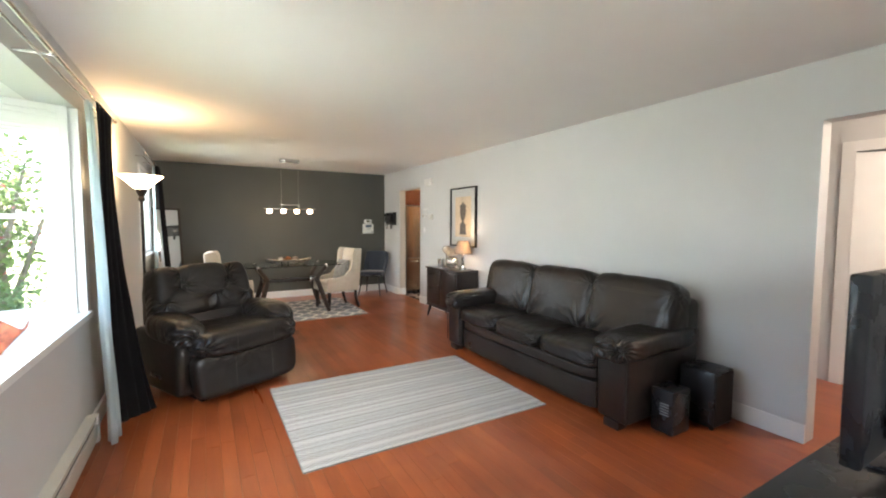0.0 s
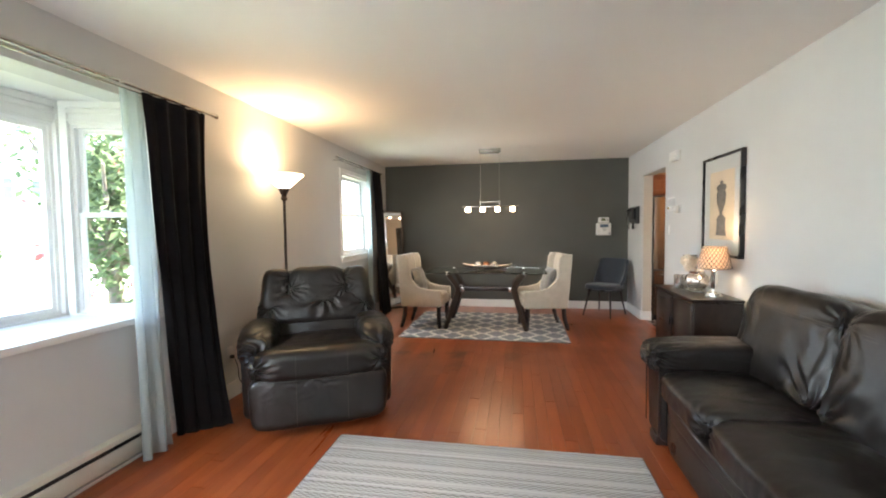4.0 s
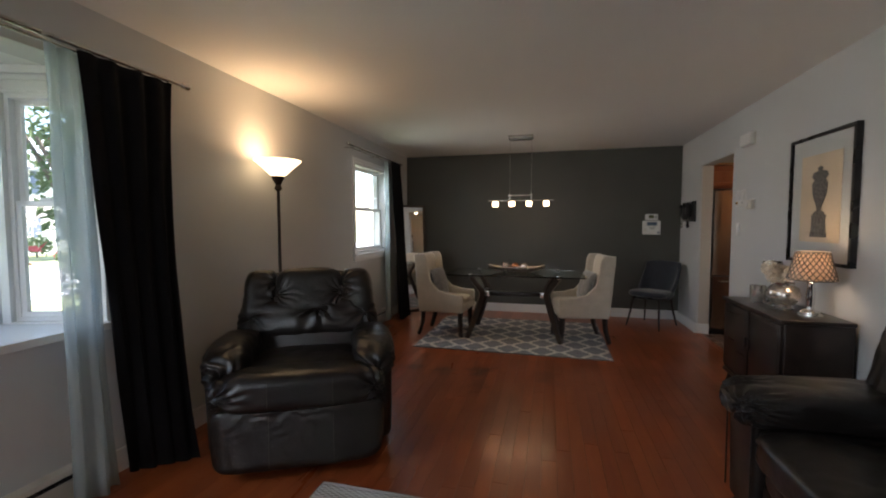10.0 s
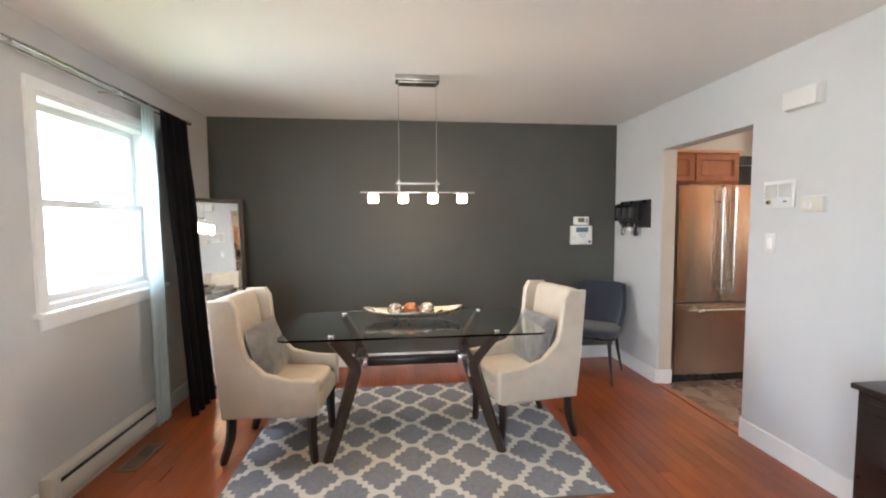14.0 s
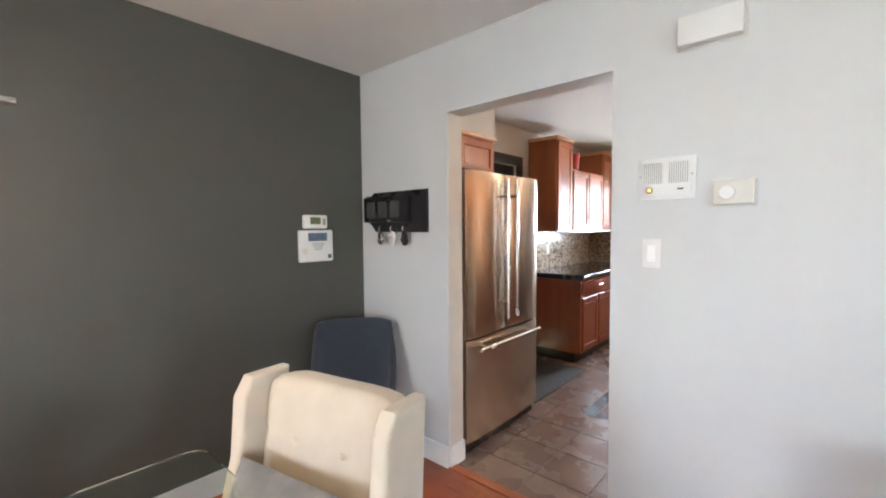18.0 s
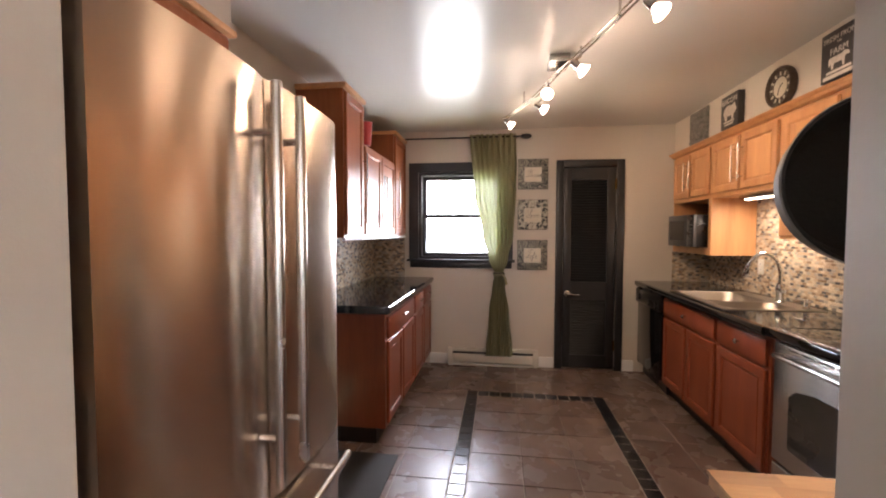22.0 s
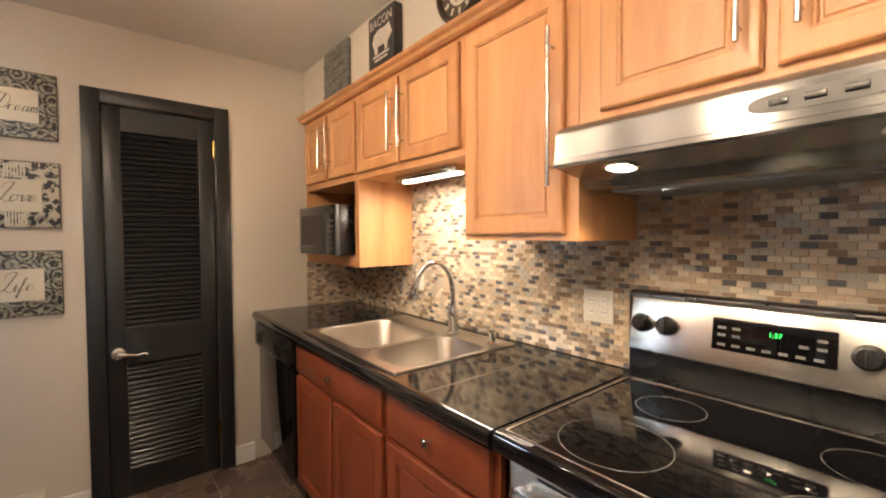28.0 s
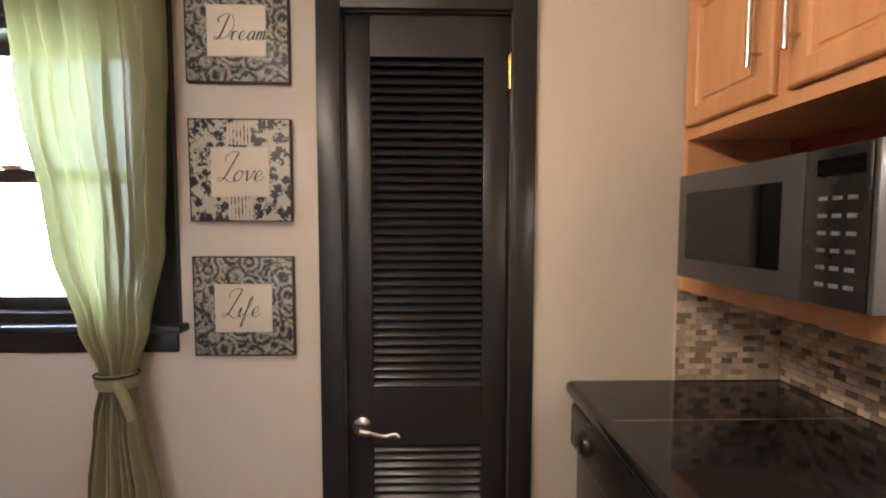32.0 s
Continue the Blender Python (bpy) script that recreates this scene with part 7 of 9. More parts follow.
part("spout", sweep([(0, 0, 0.055), (0.02, 0.025, 0.06), (0.038, 0.045, 0.052)], [0.007, 0.006, 0.005], 8), M_CHROME, sd)

# ---- cooker and hood ----
ck = thing("electric_range", "stainless steel electric range with a black glass cooktop", "cooker", 5.207, 5.90, 0, 180)
HW = 0.39
part("body", box(-HW, HW, 0.0, 0.585, 0.05, 0.885), M_BLACK, ck, smooth=False)
part("cooktop", box(-HW - 0.008, HW + 0.008, -0.078, 0.56, 0.862, 0.912, 0.012, 4), M_BLACKGLASS, ck)
M_RING = mat("pale_printed_ring", (0.11, 0.11, 0.105), 0.3, var=0.1)
part("steel_trim", frame4r(-HW + 0.012, HW - 0.012, -0.05, 0.535, 0.005, 0.912, 0.9135), M_STEELH, ck, smooth=False)
for x, y, r in ((-0.19, 0.09, 0.115), (0.19, 0.09, 0.105), (-0.19, 0.37, 0.08), (0.19, 0.37, 0.085)):
    part("burner_ring", lathe([(r, 0.9122), (r + 0.001, 0.9127), (r + 0.002, 0.9122)], 64, at=(x, y, 0)), M_RING, ck)
part("burner_ring", lathe([(0.066, 0.9122), (0.067, 0.9127), (0.068, 0.9122)], 48, at=(0.19, 0.09, 0)), M_RING, ck)
dr = part("oven_door", box(-HW + 0.003, HW - 0.003, -0.03, 0.0, 0.245, 0.845, 0.010, 3), M_STEELH, ck)
out = [(-0.255, 0.345), (0.255, 0.345), (0.265, 0.36), (0.265, 0.60), (0.22, 0.64), (0.10, 0.665), (-0.10, 0.665), (-0.22, 0.64), (-0.265, 0.60), (-0.265, 0.36)]
part("oven_glass", extrude_outline(out, 0.003, m=pose(0, -0.0325, 0)), M_OVENGLASS, dr, smooth=False)
part("door_handle", sweep(smoothpath([(-0.34, -0.035, 0.775), (-0.335, -0.06, 0.782), (-0.22, -0.075, 0.79), (0, -0.082, 0.795), (0.22, -0.075, 0.79), (0.335, -0.06, 0.782), (0.34, -0.035, 0.775)]), 0.014, 10), M_STEELH, dr)
for k in range(6):
    part("vent_slot", box(-0.30 + 0.105 * k, -0.215 + 0.105 * k, -0.031, -0.029, 0.822, 0.828), M_BLACK, dr, smooth=False)
dw2 = part("storage_drawer", box(-HW + 0.003, HW - 0.003, -0.028, 0.0, 0.055, 0.235, 0.010, 3), M_STEELH, ck)
part("door_handle", sweep(smoothpath([(-0.30, -0.03, 0.175), (-0.29, -0.055, 0.18), (0, -0.07, 0.188), (0.29, -0.055, 0.18), (0.30, -0.03, 0.175)]), 0.012, 10), M_STEELH, dw2)
for x in (-0.34, 0.34):
    for y in (0.05, 0.54):
        part("foot", lathe([(0, 0), (0.018, 0), (0.018, 0.05), (0, 0.05)], 12, at=(x, y, 0)), M_BLACK, ck)
part("backguard", box(-HW - 0.004, HW + 0.004, 0.545, 0.597, 0.905, 1.188, 0.014, 3), M_BLACK, ck)
PT = pose(0.0, 0.536, 1.085, -8)
part("control_panel", box(-HW + 0.012, HW - 0.012, -0.008, 0.004, -0.08, 0.083, 0.006), M_STEELH, ck, m=PT)
part("display_panel", box(-0.148, 0.105, -0.011, -0.006, -0.035, 0.05, 0.003), M_BLACKGLASS, ck, m=PT)
M_KEYPRINT = mat("pale_grey_printing", (0.11, 0.11, 0.105), 0.5, var=0.1)
M_GREENLED = glow("green_led_digits", (0.05, 0.9, 0.12), 0.163)
lettering("1:37", 0.016, M_GREENLED, PT @ pose(-0.01, -0.012, 0.022, 90), ck, "clock_digits")
for k in range(14):
    c = (-0.125 + 0.033 * (k % 7), 0.0, -0.020 + 0.0 * k) if k < 7 else (-0.125 + 0.033 * (k % 2) + (0.17 if k % 4 > 1 else 0), 0, 0.005 + 0.02 * ((k - 7) // 4))
    part("button", box(c[0] - 0.009, c[0] + 0.009, -0.0125, -0.0105, c[2] - 0.0035, c[2] + 0.0035), M_KEYPRINT, ck, m=PT, smooth=False)
for x in (-0.340, -0.268, 0.155, 0.228, 0.312):
    kn = part("control_knob", lathe([(0.029, 0), (0.028, 0.012), (0.022, 0.022), (0.02, 0.03), (0, 0.032)], 24, m=PT @ pose(x, -0.008, 0.005, 90)), M_BLACK, ck, "black knob")
    part("pointer", box(-0.004, 0.004, -0.042, -0.032, -0.018, 0.018, 0.002), M_BLACK, kn, m=PT @ pose(x, 0.0, 0.005))

hd = thing("range_hood", "stainless steel under-cabinet range hood with two lit lamps", "range hood", 5.207, YK, 0, 180)
HHW = 0.380
# rounded brow, upright fascia with a lip, sloping lamp panel and a lower filter box
out = [(0.0, 1.652), (-0.34, 1.652), (-0.385, 1.649), (-0.418, 1.641), (-0.442, 1.630), (-0.455, 1.617), (-0.4565, 1.612), (-0.4620, 1.552), (-0.4665, 1.549), (-0.4670, 1.538), (-0.460, 1.532), (-0.345, 1.512), (-0.335, 1.505), (-0.318, 1.487), (-0.30, 1.483), (0.0, 1.483)]
bm = extrude_outline([(y, z) for y, z in out], 2 * HHW, m=Matrix(((0, 1, 0, -HHW), (1, 0, 0, -0.012), (0, 0, 1, 0), (0, 0, 0, 1))))
bmesh.ops.recalc_face_normals(bm, faces=bm.faces[:])
part("shell", bm, M_HOOD, hd, smooth=False)
FT = pose(0, -0.4725, 1.585, -5.2)
strip_out = [(0.145 + 0.115 * math.copysign(abs(math.cos(a)) ** 0.45, math.cos(a)), 0.017 * math.copysign(abs(math.sin(a)) ** 0.7, math.sin(a))) for a in [math.pi * k / 14 for k in range(28)]]
part("control_strip", extrude_outline(strip_out, 0.004, m=FT), M_BEZEL, hd, "dark rounded control strip", smooth=False)
for k in range(4):
    part("push_button", box(0.06 + 0.048 * k, 0.088 + 0.048 * k, -0.004, 0.001, -0.006, 0.006, 0.0015), M_BLACK, hd, m=FT)
part("filter", box(-0.33, 0.33, -0.285, -0.06, 1.477, 1.484, 0.002), M_GREYP, hd)
for k in range(2):
    part("filter_latch", box(-0.20 + 0.36 * k, -0.15 + 0.36 * k, -0.275, -0.255, 1.472, 1.478, 0.001), M_NICKEL, hd)
for x in (-0.235, 0.235):
    n = Vector((0, -0.17, -1)).normalized()
    mm = Matrix.Translation((x, -0.412, 1.5215)) @ n.to_track_quat("Z", "Y").to_matrix().to_4x4()
    part("lamp_lens", lathe([(0.034, 0.001), (0.03, 0.003), (0, 0.004)], 28, m=mm), M_SPOT, hd, "lit round lens")
    part("lamp_ring", lathe([(0.034, 0.0), (0.044, 0.002), (0.034, 0.004)], 28, m=mm), M_CHROME, hd)

mw = thing("microwave", "black microwave oven in the cabinet niche", "microwave", 7.213, UY + 0.10, 1.255, 180)
mw.scale = (0.845, 1, 0.97)
M_SIGNPRINT = mat("white_printing", (0.15, 0.152, 0.146), 0.5, var=0.15, scale=90)
M_MWCASE = mat("charcoal_plastic", (0.05, 0.05, 0.052), 0.34, var=0.1)
part("case", box(-0.29, 0.268, 0.02, 0.40, 0.008, 0.285, 0.006), M_BLACK, mw)
part("door", box(-0.295, 0.155, -0.005, 0.02, 0.008, 0.285, 0.006), M_MWCASE, mw)
part("window", box(-0.25, 0.10, -0.0065, -0.0045, 0.06, 0.235), M_BLACKGLASS, mw, smooth=False)
part("keypad", box(0.158, 0.292, -0.005, 0.02, 0.008, 0.285, 0.006), M_BLACK, mw)
part("edge_trim", box(0.2925, 0.304, -0.004, 0.021, 0.008, 0.285, 0.004), M_MWCASE, mw)
part("display", box(0.185, 0.28, -0.0065, -0.0045, 0.235, 0.265), M_BLACKGLASS, mw)
for r in range(6):
    for c in range(3):
        part("key", box(0.191 + 0.03 * c, 0.209 + 0.03 * c, -0.0062, -0.0045, 0.043 + 0.030 * r, 0.050 + 0.030 * r), M_SIGNPRINT if r != 2 else M_KEYPRINT, mw, smooth=False)
for x in (-0.22, 0.22):
    for y in (0.06, 0.36):
        part("foot", lathe([(0, 0), (0.012, 0), (0.012, 0.01), (0, 0.01)], 10, at=(x, y, 0)), M_BLACK, mw)
ul = thing("under_cabinet_light", "lit slim strip light under the wall cabinet above the sink", "strip light", 6.45, 5.50, 1.655)
part("housing", box(-0.23, 0.23, -0.05, 0.05, -0.028, 0, 0.005), M_STEELH, ul)
part("tube", box(-0.20, 0.20, -0.012, 0.026, -0.034, -0.027, 0.003), M_TUBE, ul, "lit diffuser")

# ---- refrigerator ----
fr = thing("refrigerator", "stainless steel french-door refrigerator with a bottom freezer drawer", "refrigerator", 4.243, 7.90, 0)
FW = 0.430


def curved_panel(x0, x1, z0, z1, bulge, thick):
    bm = B()
    n = 10
    fv, bv_ = [], []
    for i in range(n + 1):
        x = x0 + (x1 - x0) * i / n
        y = -thick - bulge * (1 - ((x - (x0 + x1) / 2) / ((x1 - x0) / 2)) ** 2)
        edge = 0.006 if i in (0, n) else 0
        fv.append((bm.verts.new((x, y + edge, z0)), bm.verts.new((x, y + edge, z1))))
        bv_.append((bm.verts.new((x, 0, z0)), bm.verts.new((x, 0, z1))))
    for i in range(n):
        bm.faces.new((fv[i][0], fv[i + 1][0], fv[i + 1][1], fv[i][1]))
        bm.faces.new((bv_[i + 1][0], bv_[i][0], bv_[i][1], bv_[i + 1][1]))
        bm.faces.new((fv[i][1], fv[i + 1][1], bv_[i + 1][1], bv_[i][1]))
        bm.faces.new((fv[i + 1][0], fv[i][0], bv_[i][0], bv_[i + 1][0]))
    bm.faces.new((fv[0][0], fv[0][1], bv_[0][1], bv_[0][0]))
    bm.faces.new((fv[n][1], fv[n][0], bv_[n][0], bv_[n][1]))
    return bm


part("body", box(-FW + 0.004, FW - 0.004, 0.003, 0.70, 0.03, 1.735, 0.006), M_GREYP, fr)
for s in (-1, 1):
    x0, x1 = sorted((s * 0.003, s * FW))
    d = part("door", curved_panel(x0, x1, 0.722, 1.745, 0.012, 0.052), M_STEEL, fr)
    bar_pull(d, s * 0.055, -0.06, 0.80, 1.715, "z", 0.013, 0.05)
    part("hinge_cap", box(s * (FW - 0.06) - 0.05, s * (FW - 0.06) + 0.05, -0.03, 0.05, 1.745, 1.757, 0.005, 3), M_BLACK, fr)
d = part("freezer_drawer", curved_panel(-FW, FW, 0.075, 0.710, 0.010, 0.052), M_STEEL, fr)
bar_pull(d, 0.655, -0.06, -0.36, 0.36, "x", 0.013, 0.05)
part("toe_grille", box(-FW + 0.02, FW - 0.02, -0.02, 0.05, 0.0, 0.068), M_BLACK, fr, smooth=False)

# ---- side door and mat ----
sdr = thing("door_side", "black painted side door and casing between refrigerator and cabinets", "door", 5.28, YN, 0)
sdr["kind"] = "structure"
part("casing", bx(bx(bx(B(), -0.475, -0.38, -0.02, 0.0, 0, 2.125), 0.38, 0.475, -0.02, 0.0, 0, 2.125), -0.38, 0.38, -0.02, 0.0, 2.03, 2.125), M_BLACKTRIM, sdr, smooth=False)
part("door_leaf", box(-0.377, 0.377, 0.03, 0.07, 0.01, 2.027, 0.003), M_BLACKTRIM, sdr)
part("door_handle", lathe([(0.025, 0), (0.012, 0.02), (0.028, 0.05), (0, 0.06)], 16, m=pose(0.31, 0.03, 0.98, 90)), M_NICKEL, sdr)
mt = thing("door_mat", "dark rubber-backed floor mat by the side door", "mat", 5.27, 8.23, 0)
part("mat", box(-0.50, 0.50, -0.32, 0.36, 0.0, 0.010, 0.004), M_BLACKMAT, mt)
floor_vent(7.40, 7.50, 7.42, 7.72, 0.0)

# ---- louvred pantry door ----
pd = thing("door_pantry", "closed black louvred pantry door with a nickel lever", "door", XF, 6.42, 0, -90)
pd["kind"] = "structure"
hw = 0.255
for r in ((-hw - 0.072, -hw, 0, 2.10), (hw, hw + 0.072, 0, 2.10), (-hw + 0.0005, hw - 0.0005, 2.032, 2.10)):
    part("casing", box(r[0], r[1], -0.022, 0.0, r[2], r[3], 0.004), M_BLACKTRIM, pd)
for r in ((-hw, -hw + 0.003, 0, 2.032), (hw - 0.003, hw, 0, 2.032), (-hw + 0.003, hw - 0.003, 2.029, 2.032)):
    part("jamb", bx(B(), r[0], r[1], 0.001, 0.19, r[2], r[3]), M_BLACKTRIM, pd, smooth=False)
lx = 0.172
lf = part("door_leaf", box(-hw + 0.005, -lx, 0.006, 0.041, 0.012, 2.026, 0.002), M_BLACKTRIM, pd)
part("stile", box(lx, hw - 0.005, 0.006, 0.041, 0.012, 2.026, 0.002), M_BLACKTRIM, lf)
for z0, z1 in ((0.012, 0.14), (0.70, 0.885), (1.905, 2.026)):
    part("rail", box(-lx, lx, 0.0065, 0.0405, z0, z1), M_BLACKTRIM, lf, smooth=False)
slat = mesh("slat", box(-lx, lx, -0.0165, 0.0165, -0.0038, 0.0038, 0.0022, 2), M_BLACKTRIM)
for z0, z1 in ((0.14, 0.70), (0.885, 1.905)):
    n = int((z1 - z0) / 0.0262)
    for i in range(n):
        part("slat", slat, None, lf, m=pose(0, 0.0235, z0 + (z1 - z0) * (i + 0.5) / n, 40))
part("backing", box(-lx, lx, 0.044, 0.048, 0.14, 1.905), M_BLACK, pd, smooth=False)
part("rose", lathe([(0.032, 0), (0.03, 0.006), (0.016, 0.01), (0.012, 0.04), (0, 0.042)], 24, m=pose(-0.205, 0.006, 0.765, 90)), M_NICKEL, pd)
part("lever", sweep(smoothpath([(-0.205, -0.034, 0.765), (-0.17, -0.038, 0.762), (-0.13, -0.036, 0.752), (-0.10, -0.036, 0.758), (-0.085, -0.036, 0.750)]), [0.011] * 6 + [0.008] * 19, 10), M_NICKEL, pd)
for z in (0.25, 1.86):
    part("hinge", join(box(hw - 0.012, hw + 0.004, -0.004, 0.006, z - 0.05, z + 0.05), rod(B(), (hw - 0.004, -0.006, z - 0.052), (hw - 0.004, -0.006, z + 0.052), 0.006, seg=10)), M_BRASS, pd)

# ---- three square signs ----
M_CARD = mat("ivory_print", (0.60, 0.55, 0.44), 0.35, var=0.06, scale=10)


def damask(name, striped):
    m = mat(name, (0.5, 0.5, 0.45), 0.35, bump=0.02)
    N, L = m.node_tree.nodes, m.node_tree.links
    bs = N["Principled BSDF"]
    tc = next(n for n in N if n.bl_idname == "ShaderNodeTexCoord")
    vo = N.new("ShaderNodeTexVoronoi")
    vo.inputs["Scale"].default_value = 34
    nz = N.new("ShaderNodeTexNoise")
    nz.inputs["Scale"].default_value, nz.inputs["Detail"].default_value, nz.inputs["Distortion"].default_value = 46, 3, 1.8
    L.new(tc.outputs["Object"], vo.inputs["Vector"])
    L.new(tc.outputs["Object"], nz.inputs["Vector"])
    ma = N.new("ShaderNodeMath")
    ma.operation = "MULTIPLY_ADD"
    ma.inputs[1].default_value = 0.6
    L.new(vo.outputs["Distance"], ma.inputs[0])
    L.new(nz.outputs[0], ma.inputs[2])
    rp = N.new("ShaderNodeValToRGB")
    rp.color_ramp.interpolation = "CONSTANT"
    rp.color_ramp.elements[0].color = (0.02, 0.024, 0.028, 1)
    rp.color_ramp.elements[1].color, rp.color_ramp.elements[1].position = (0.46, 0.44, 0.36, 1), 0.80
    k = rp.color_ramp.elements.new(0.77)
    k.color = (0.16, 0.17, 0.16, 1)
    if striped:
        L.new(ma.outputs[0], rp.inputs[0])
    else:
        ring, lace = N.new("ShaderNodeMath"), N.new("ShaderNodeMath")
        vo.inputs["Scale"].default_value, nz.inputs["Scale"].default_value = 17, 60
        ring.operation, ring.inputs[1].default_value = "MULTIPLY", 21.0
        lace.operation = "SINE"
        L.new(vo.outputs["Distance"], ring.inputs[0])
        L.new(ring.outputs[0], lace.inputs[0])
        ma.inputs[1].default_value = 0.13
        L.new(lace.outputs[0], ma.inputs[0])
        L.new(ma.outputs[0], rp.inputs[0])
        rp.color_ramp.elements[1].position, rp.color_ramp.elements[2].position = 0.45, 0.60
        rp.color_ramp.elements[1].color = (0.20, 0.20, 0.165, 1)
        rp.color_ramp.elements[2].color = (0.36, 0.35, 0.28, 1)
    L.new(rp.outputs[0], bs.inputs["Base Color"])
    return m


M_DAM1, M_DAM2 = damask("black_ivory_damask", False), damask("black_ivory_damask_small", True)
M_LETTER = mat("dark_lettering", (0.02, 0.02, 0.022), 0.5)
SCRIPT = {
    "D": (((0.95, 2.25), (0.8, 1.4), (0.55, 0.3), (0.2, 0.0), (0.05, 0.3), (0.6, 0.12), (1.25, 0.35), (1.6, 1.2), (1.35, 2.1), (0.7, 2.4), (0.05, 2.05), (0.1, 1.65)),),
    "L": (((0.1, 1.6), (0.05, 2.0), (0.5, 2.35), (0.95, 2.3), (0.85, 1.8), (0.6, 1.0), (0.35, 0.25), (0.0, 0.0), (-0.12, 0.25), (0.3, 0.28), (0.9, -0.08), (1.35, 0.2)),),
    "o": (((0.7, 0.85), (0.4, 1.0), (0.1, 0.6), (0.15, 0.12), (0.45, 0.0), (0.75, 0.35), (0.75, 0.8), (0.62, 0.98), (1.0, 0.8)),),
    "v": (((0.0, 0.8), (0.2, 0.98), (0.3, 0.5), (0.4, 0.02), (0.7, 0.5), (0.8, 1.0), (1.0, 0.8)),),
    "e": (((0.0, 0.25), (0.6, 0.6), (0.55, 0.98), (0.25, 0.9), (0.1, 0.4), (0.3, 0.02), (0.65, 0.1), (0.95, 0.4)),),
    "r": (((0.0, 0.2), (0.25, 0.95), (0.3, 0.8), (0.3, 0.0)), ((0.3, 0.6), (0.5, 0.95), (0.8, 0.85))),
    "a": (((0.7, 0.85), (0.4, 1.0), (0.1, 0.55), (0.2, 0.03), (0.5, 0.15), (0.72, 0.95)), ((0.72, 0.95), (0.68, 0.1), (1.0, 0.2))),
    "m": (((0.0, 0.3), (0.15, 0.98), (0.15, 0.0)), ((0.15, 0.6), (0.4, 1.0), (0.5, 0.8), (0.5, 0.0)), ((0.5, 0.6), (0.75, 1.0), (0.85, 0.8), (0.85, 0.1), (1.1, 0.2))),
    "i": (((0.0, 0.3), (0.28, 0.95), (0.25, 0.1), (0.45, 0.05), (0.6, 0.3)), ((0.42, 1.4), (0.45, 1.46))),
    "f": (((0.0, 0.2), (0.5, 1.3), (0.5, 1.95), (0.32, 1.8), (0.22, 0.5), (0.05, -0.8), (0.22, -0.85), (0.32, -0.05), (0.65, 0.3))),
}
SCRIPT["f"] = (SCRIPT["f"],)


def handwriting(word, parent):
    """A word in sloping copperplate strokes on the card of a sign, a mesh for each letter."""
    xh, x = (0.026, -0.068) if word == "Dream" else (0.031, -0.062)
    for c in word:
        bm = B()
        big = 1.18 if c.isupper() else 1.0
        for stroke in SCRIPT[c]:
            pts = smoothpath([(x + big * xh * (px + 0.30 * pz), -0.0209, -0.032 + big * xh * pz) for px, pz in stroke], 5)
            n = len(pts)
            rr = []
            for i in range(n):
                d = pts[min(i + 1, n - 1)] - pts[max(i - 1, 0)]
                rr.append(0.0009 + 0.0013 * (abs(d.z) / (d.length + 1e-6)) ** 2 if d.z < 0 else 0.0009)
            sweep(pts, rr, 5, bm)
        part("letter", bm, M_LETTER, parent)
        x += xh * {"D": 1.75, "L": 1.25, "i": 0.62, "f": 0.75, "m": 1.1}.get(c, 0.98)


for word, z1, mm in (("Dream", 2.118, M_DAM1), ("Love", 1.71, M_DAM2), ("Life", 1.302, M_DAM1)):
    s = thing("wall_sign", "square damask sign with the word " + word + " on an ivory centre", "sign", XF, 6.975, z1 - 0.15, -90, "three signs by the pantry door")
    part("board", box(-0.148, 0.148, -0.018, -0.002, -0.15, 0.15, 0.003), mm, s)
    part("edge", frame4(-0.1495, 0.1495, -0.1515, 0.1515, 0.003, -0.019, -0.001), M_BRONZE, s, smooth=False)
    part("centre", box(-0.085, 0.085, -0.0205, -0.0175, -0.078, 0.068), M_CARD, s, smooth=False)
    handwriting(word, s)
    if word == "Love":
        for z in (0.108, -0.112):
            for k in range(7):
                part("stripe", box(-0.036 + 0.0105 * k, -0.030 + 0.0105 * k, -0.0195, -0.0178, z - 0.033, z + 0.033), M_CARD, s, smooth=False)

# ---- things above the cabinets ----
YD = 5.637


def above(name, label, cat, x0, x1, z0, z1):
    t = thing(name, label, cat, (x0 + x1) / 2, YD, (z0 + z1) / 2, 180)
    return t, (x1 - x0) / 2, (z1 - z0) / 2


M_CARVED = mat("whitewashed_carving", (0.60, 0.58, 0.54), 0.7, var=0.2, scale=20, bump=0.2)
M_CARVEDBG = mat("faded_grey_ground", (0.38, 0.365, 0.34), 0.8, var=0.3, scale=30)
M_SLATEW = mat("grey_weathered_wood", (0.16, 0.155, 0.14), 0.8, var=0.5, scale=30, bump=0.4, bscale=60, stretch=(1, 1, 4))
t, w, h = above("wall_plaque", "square grey weathered wooden plaque above the cabinets", "plaque", 6.96, 7.26, 2.124, 2.405)
part("board", box(-w, w, -0.022, -0.001, -h, h, 0.003), M_SLATEW, t)
for k in range(9):
    part("ridge", box(-w + 0.01, w - 0.01, -0.027, -0.021, -h + 0.012 + k * 0.029, -h + 0.030 + k * 0.029, 0.002), M_SLATEW, t, m=pose(0, 0, 0, 0, 6 * (-1) ** k))
M_SIGN = mat("black_sign_board", (0.034, 0.029, 0.028), 0.5, var=0.3)
M_SIGNW = mat("worn_white_paint", (0.55, 0.50, 0.45), 0.6, var=0.15, scale=40)
t, w, h = above("box_sign", "black box sign with the word BACON over a white pig", "sign", 6.468, 6.690, 2.135, 2.368)
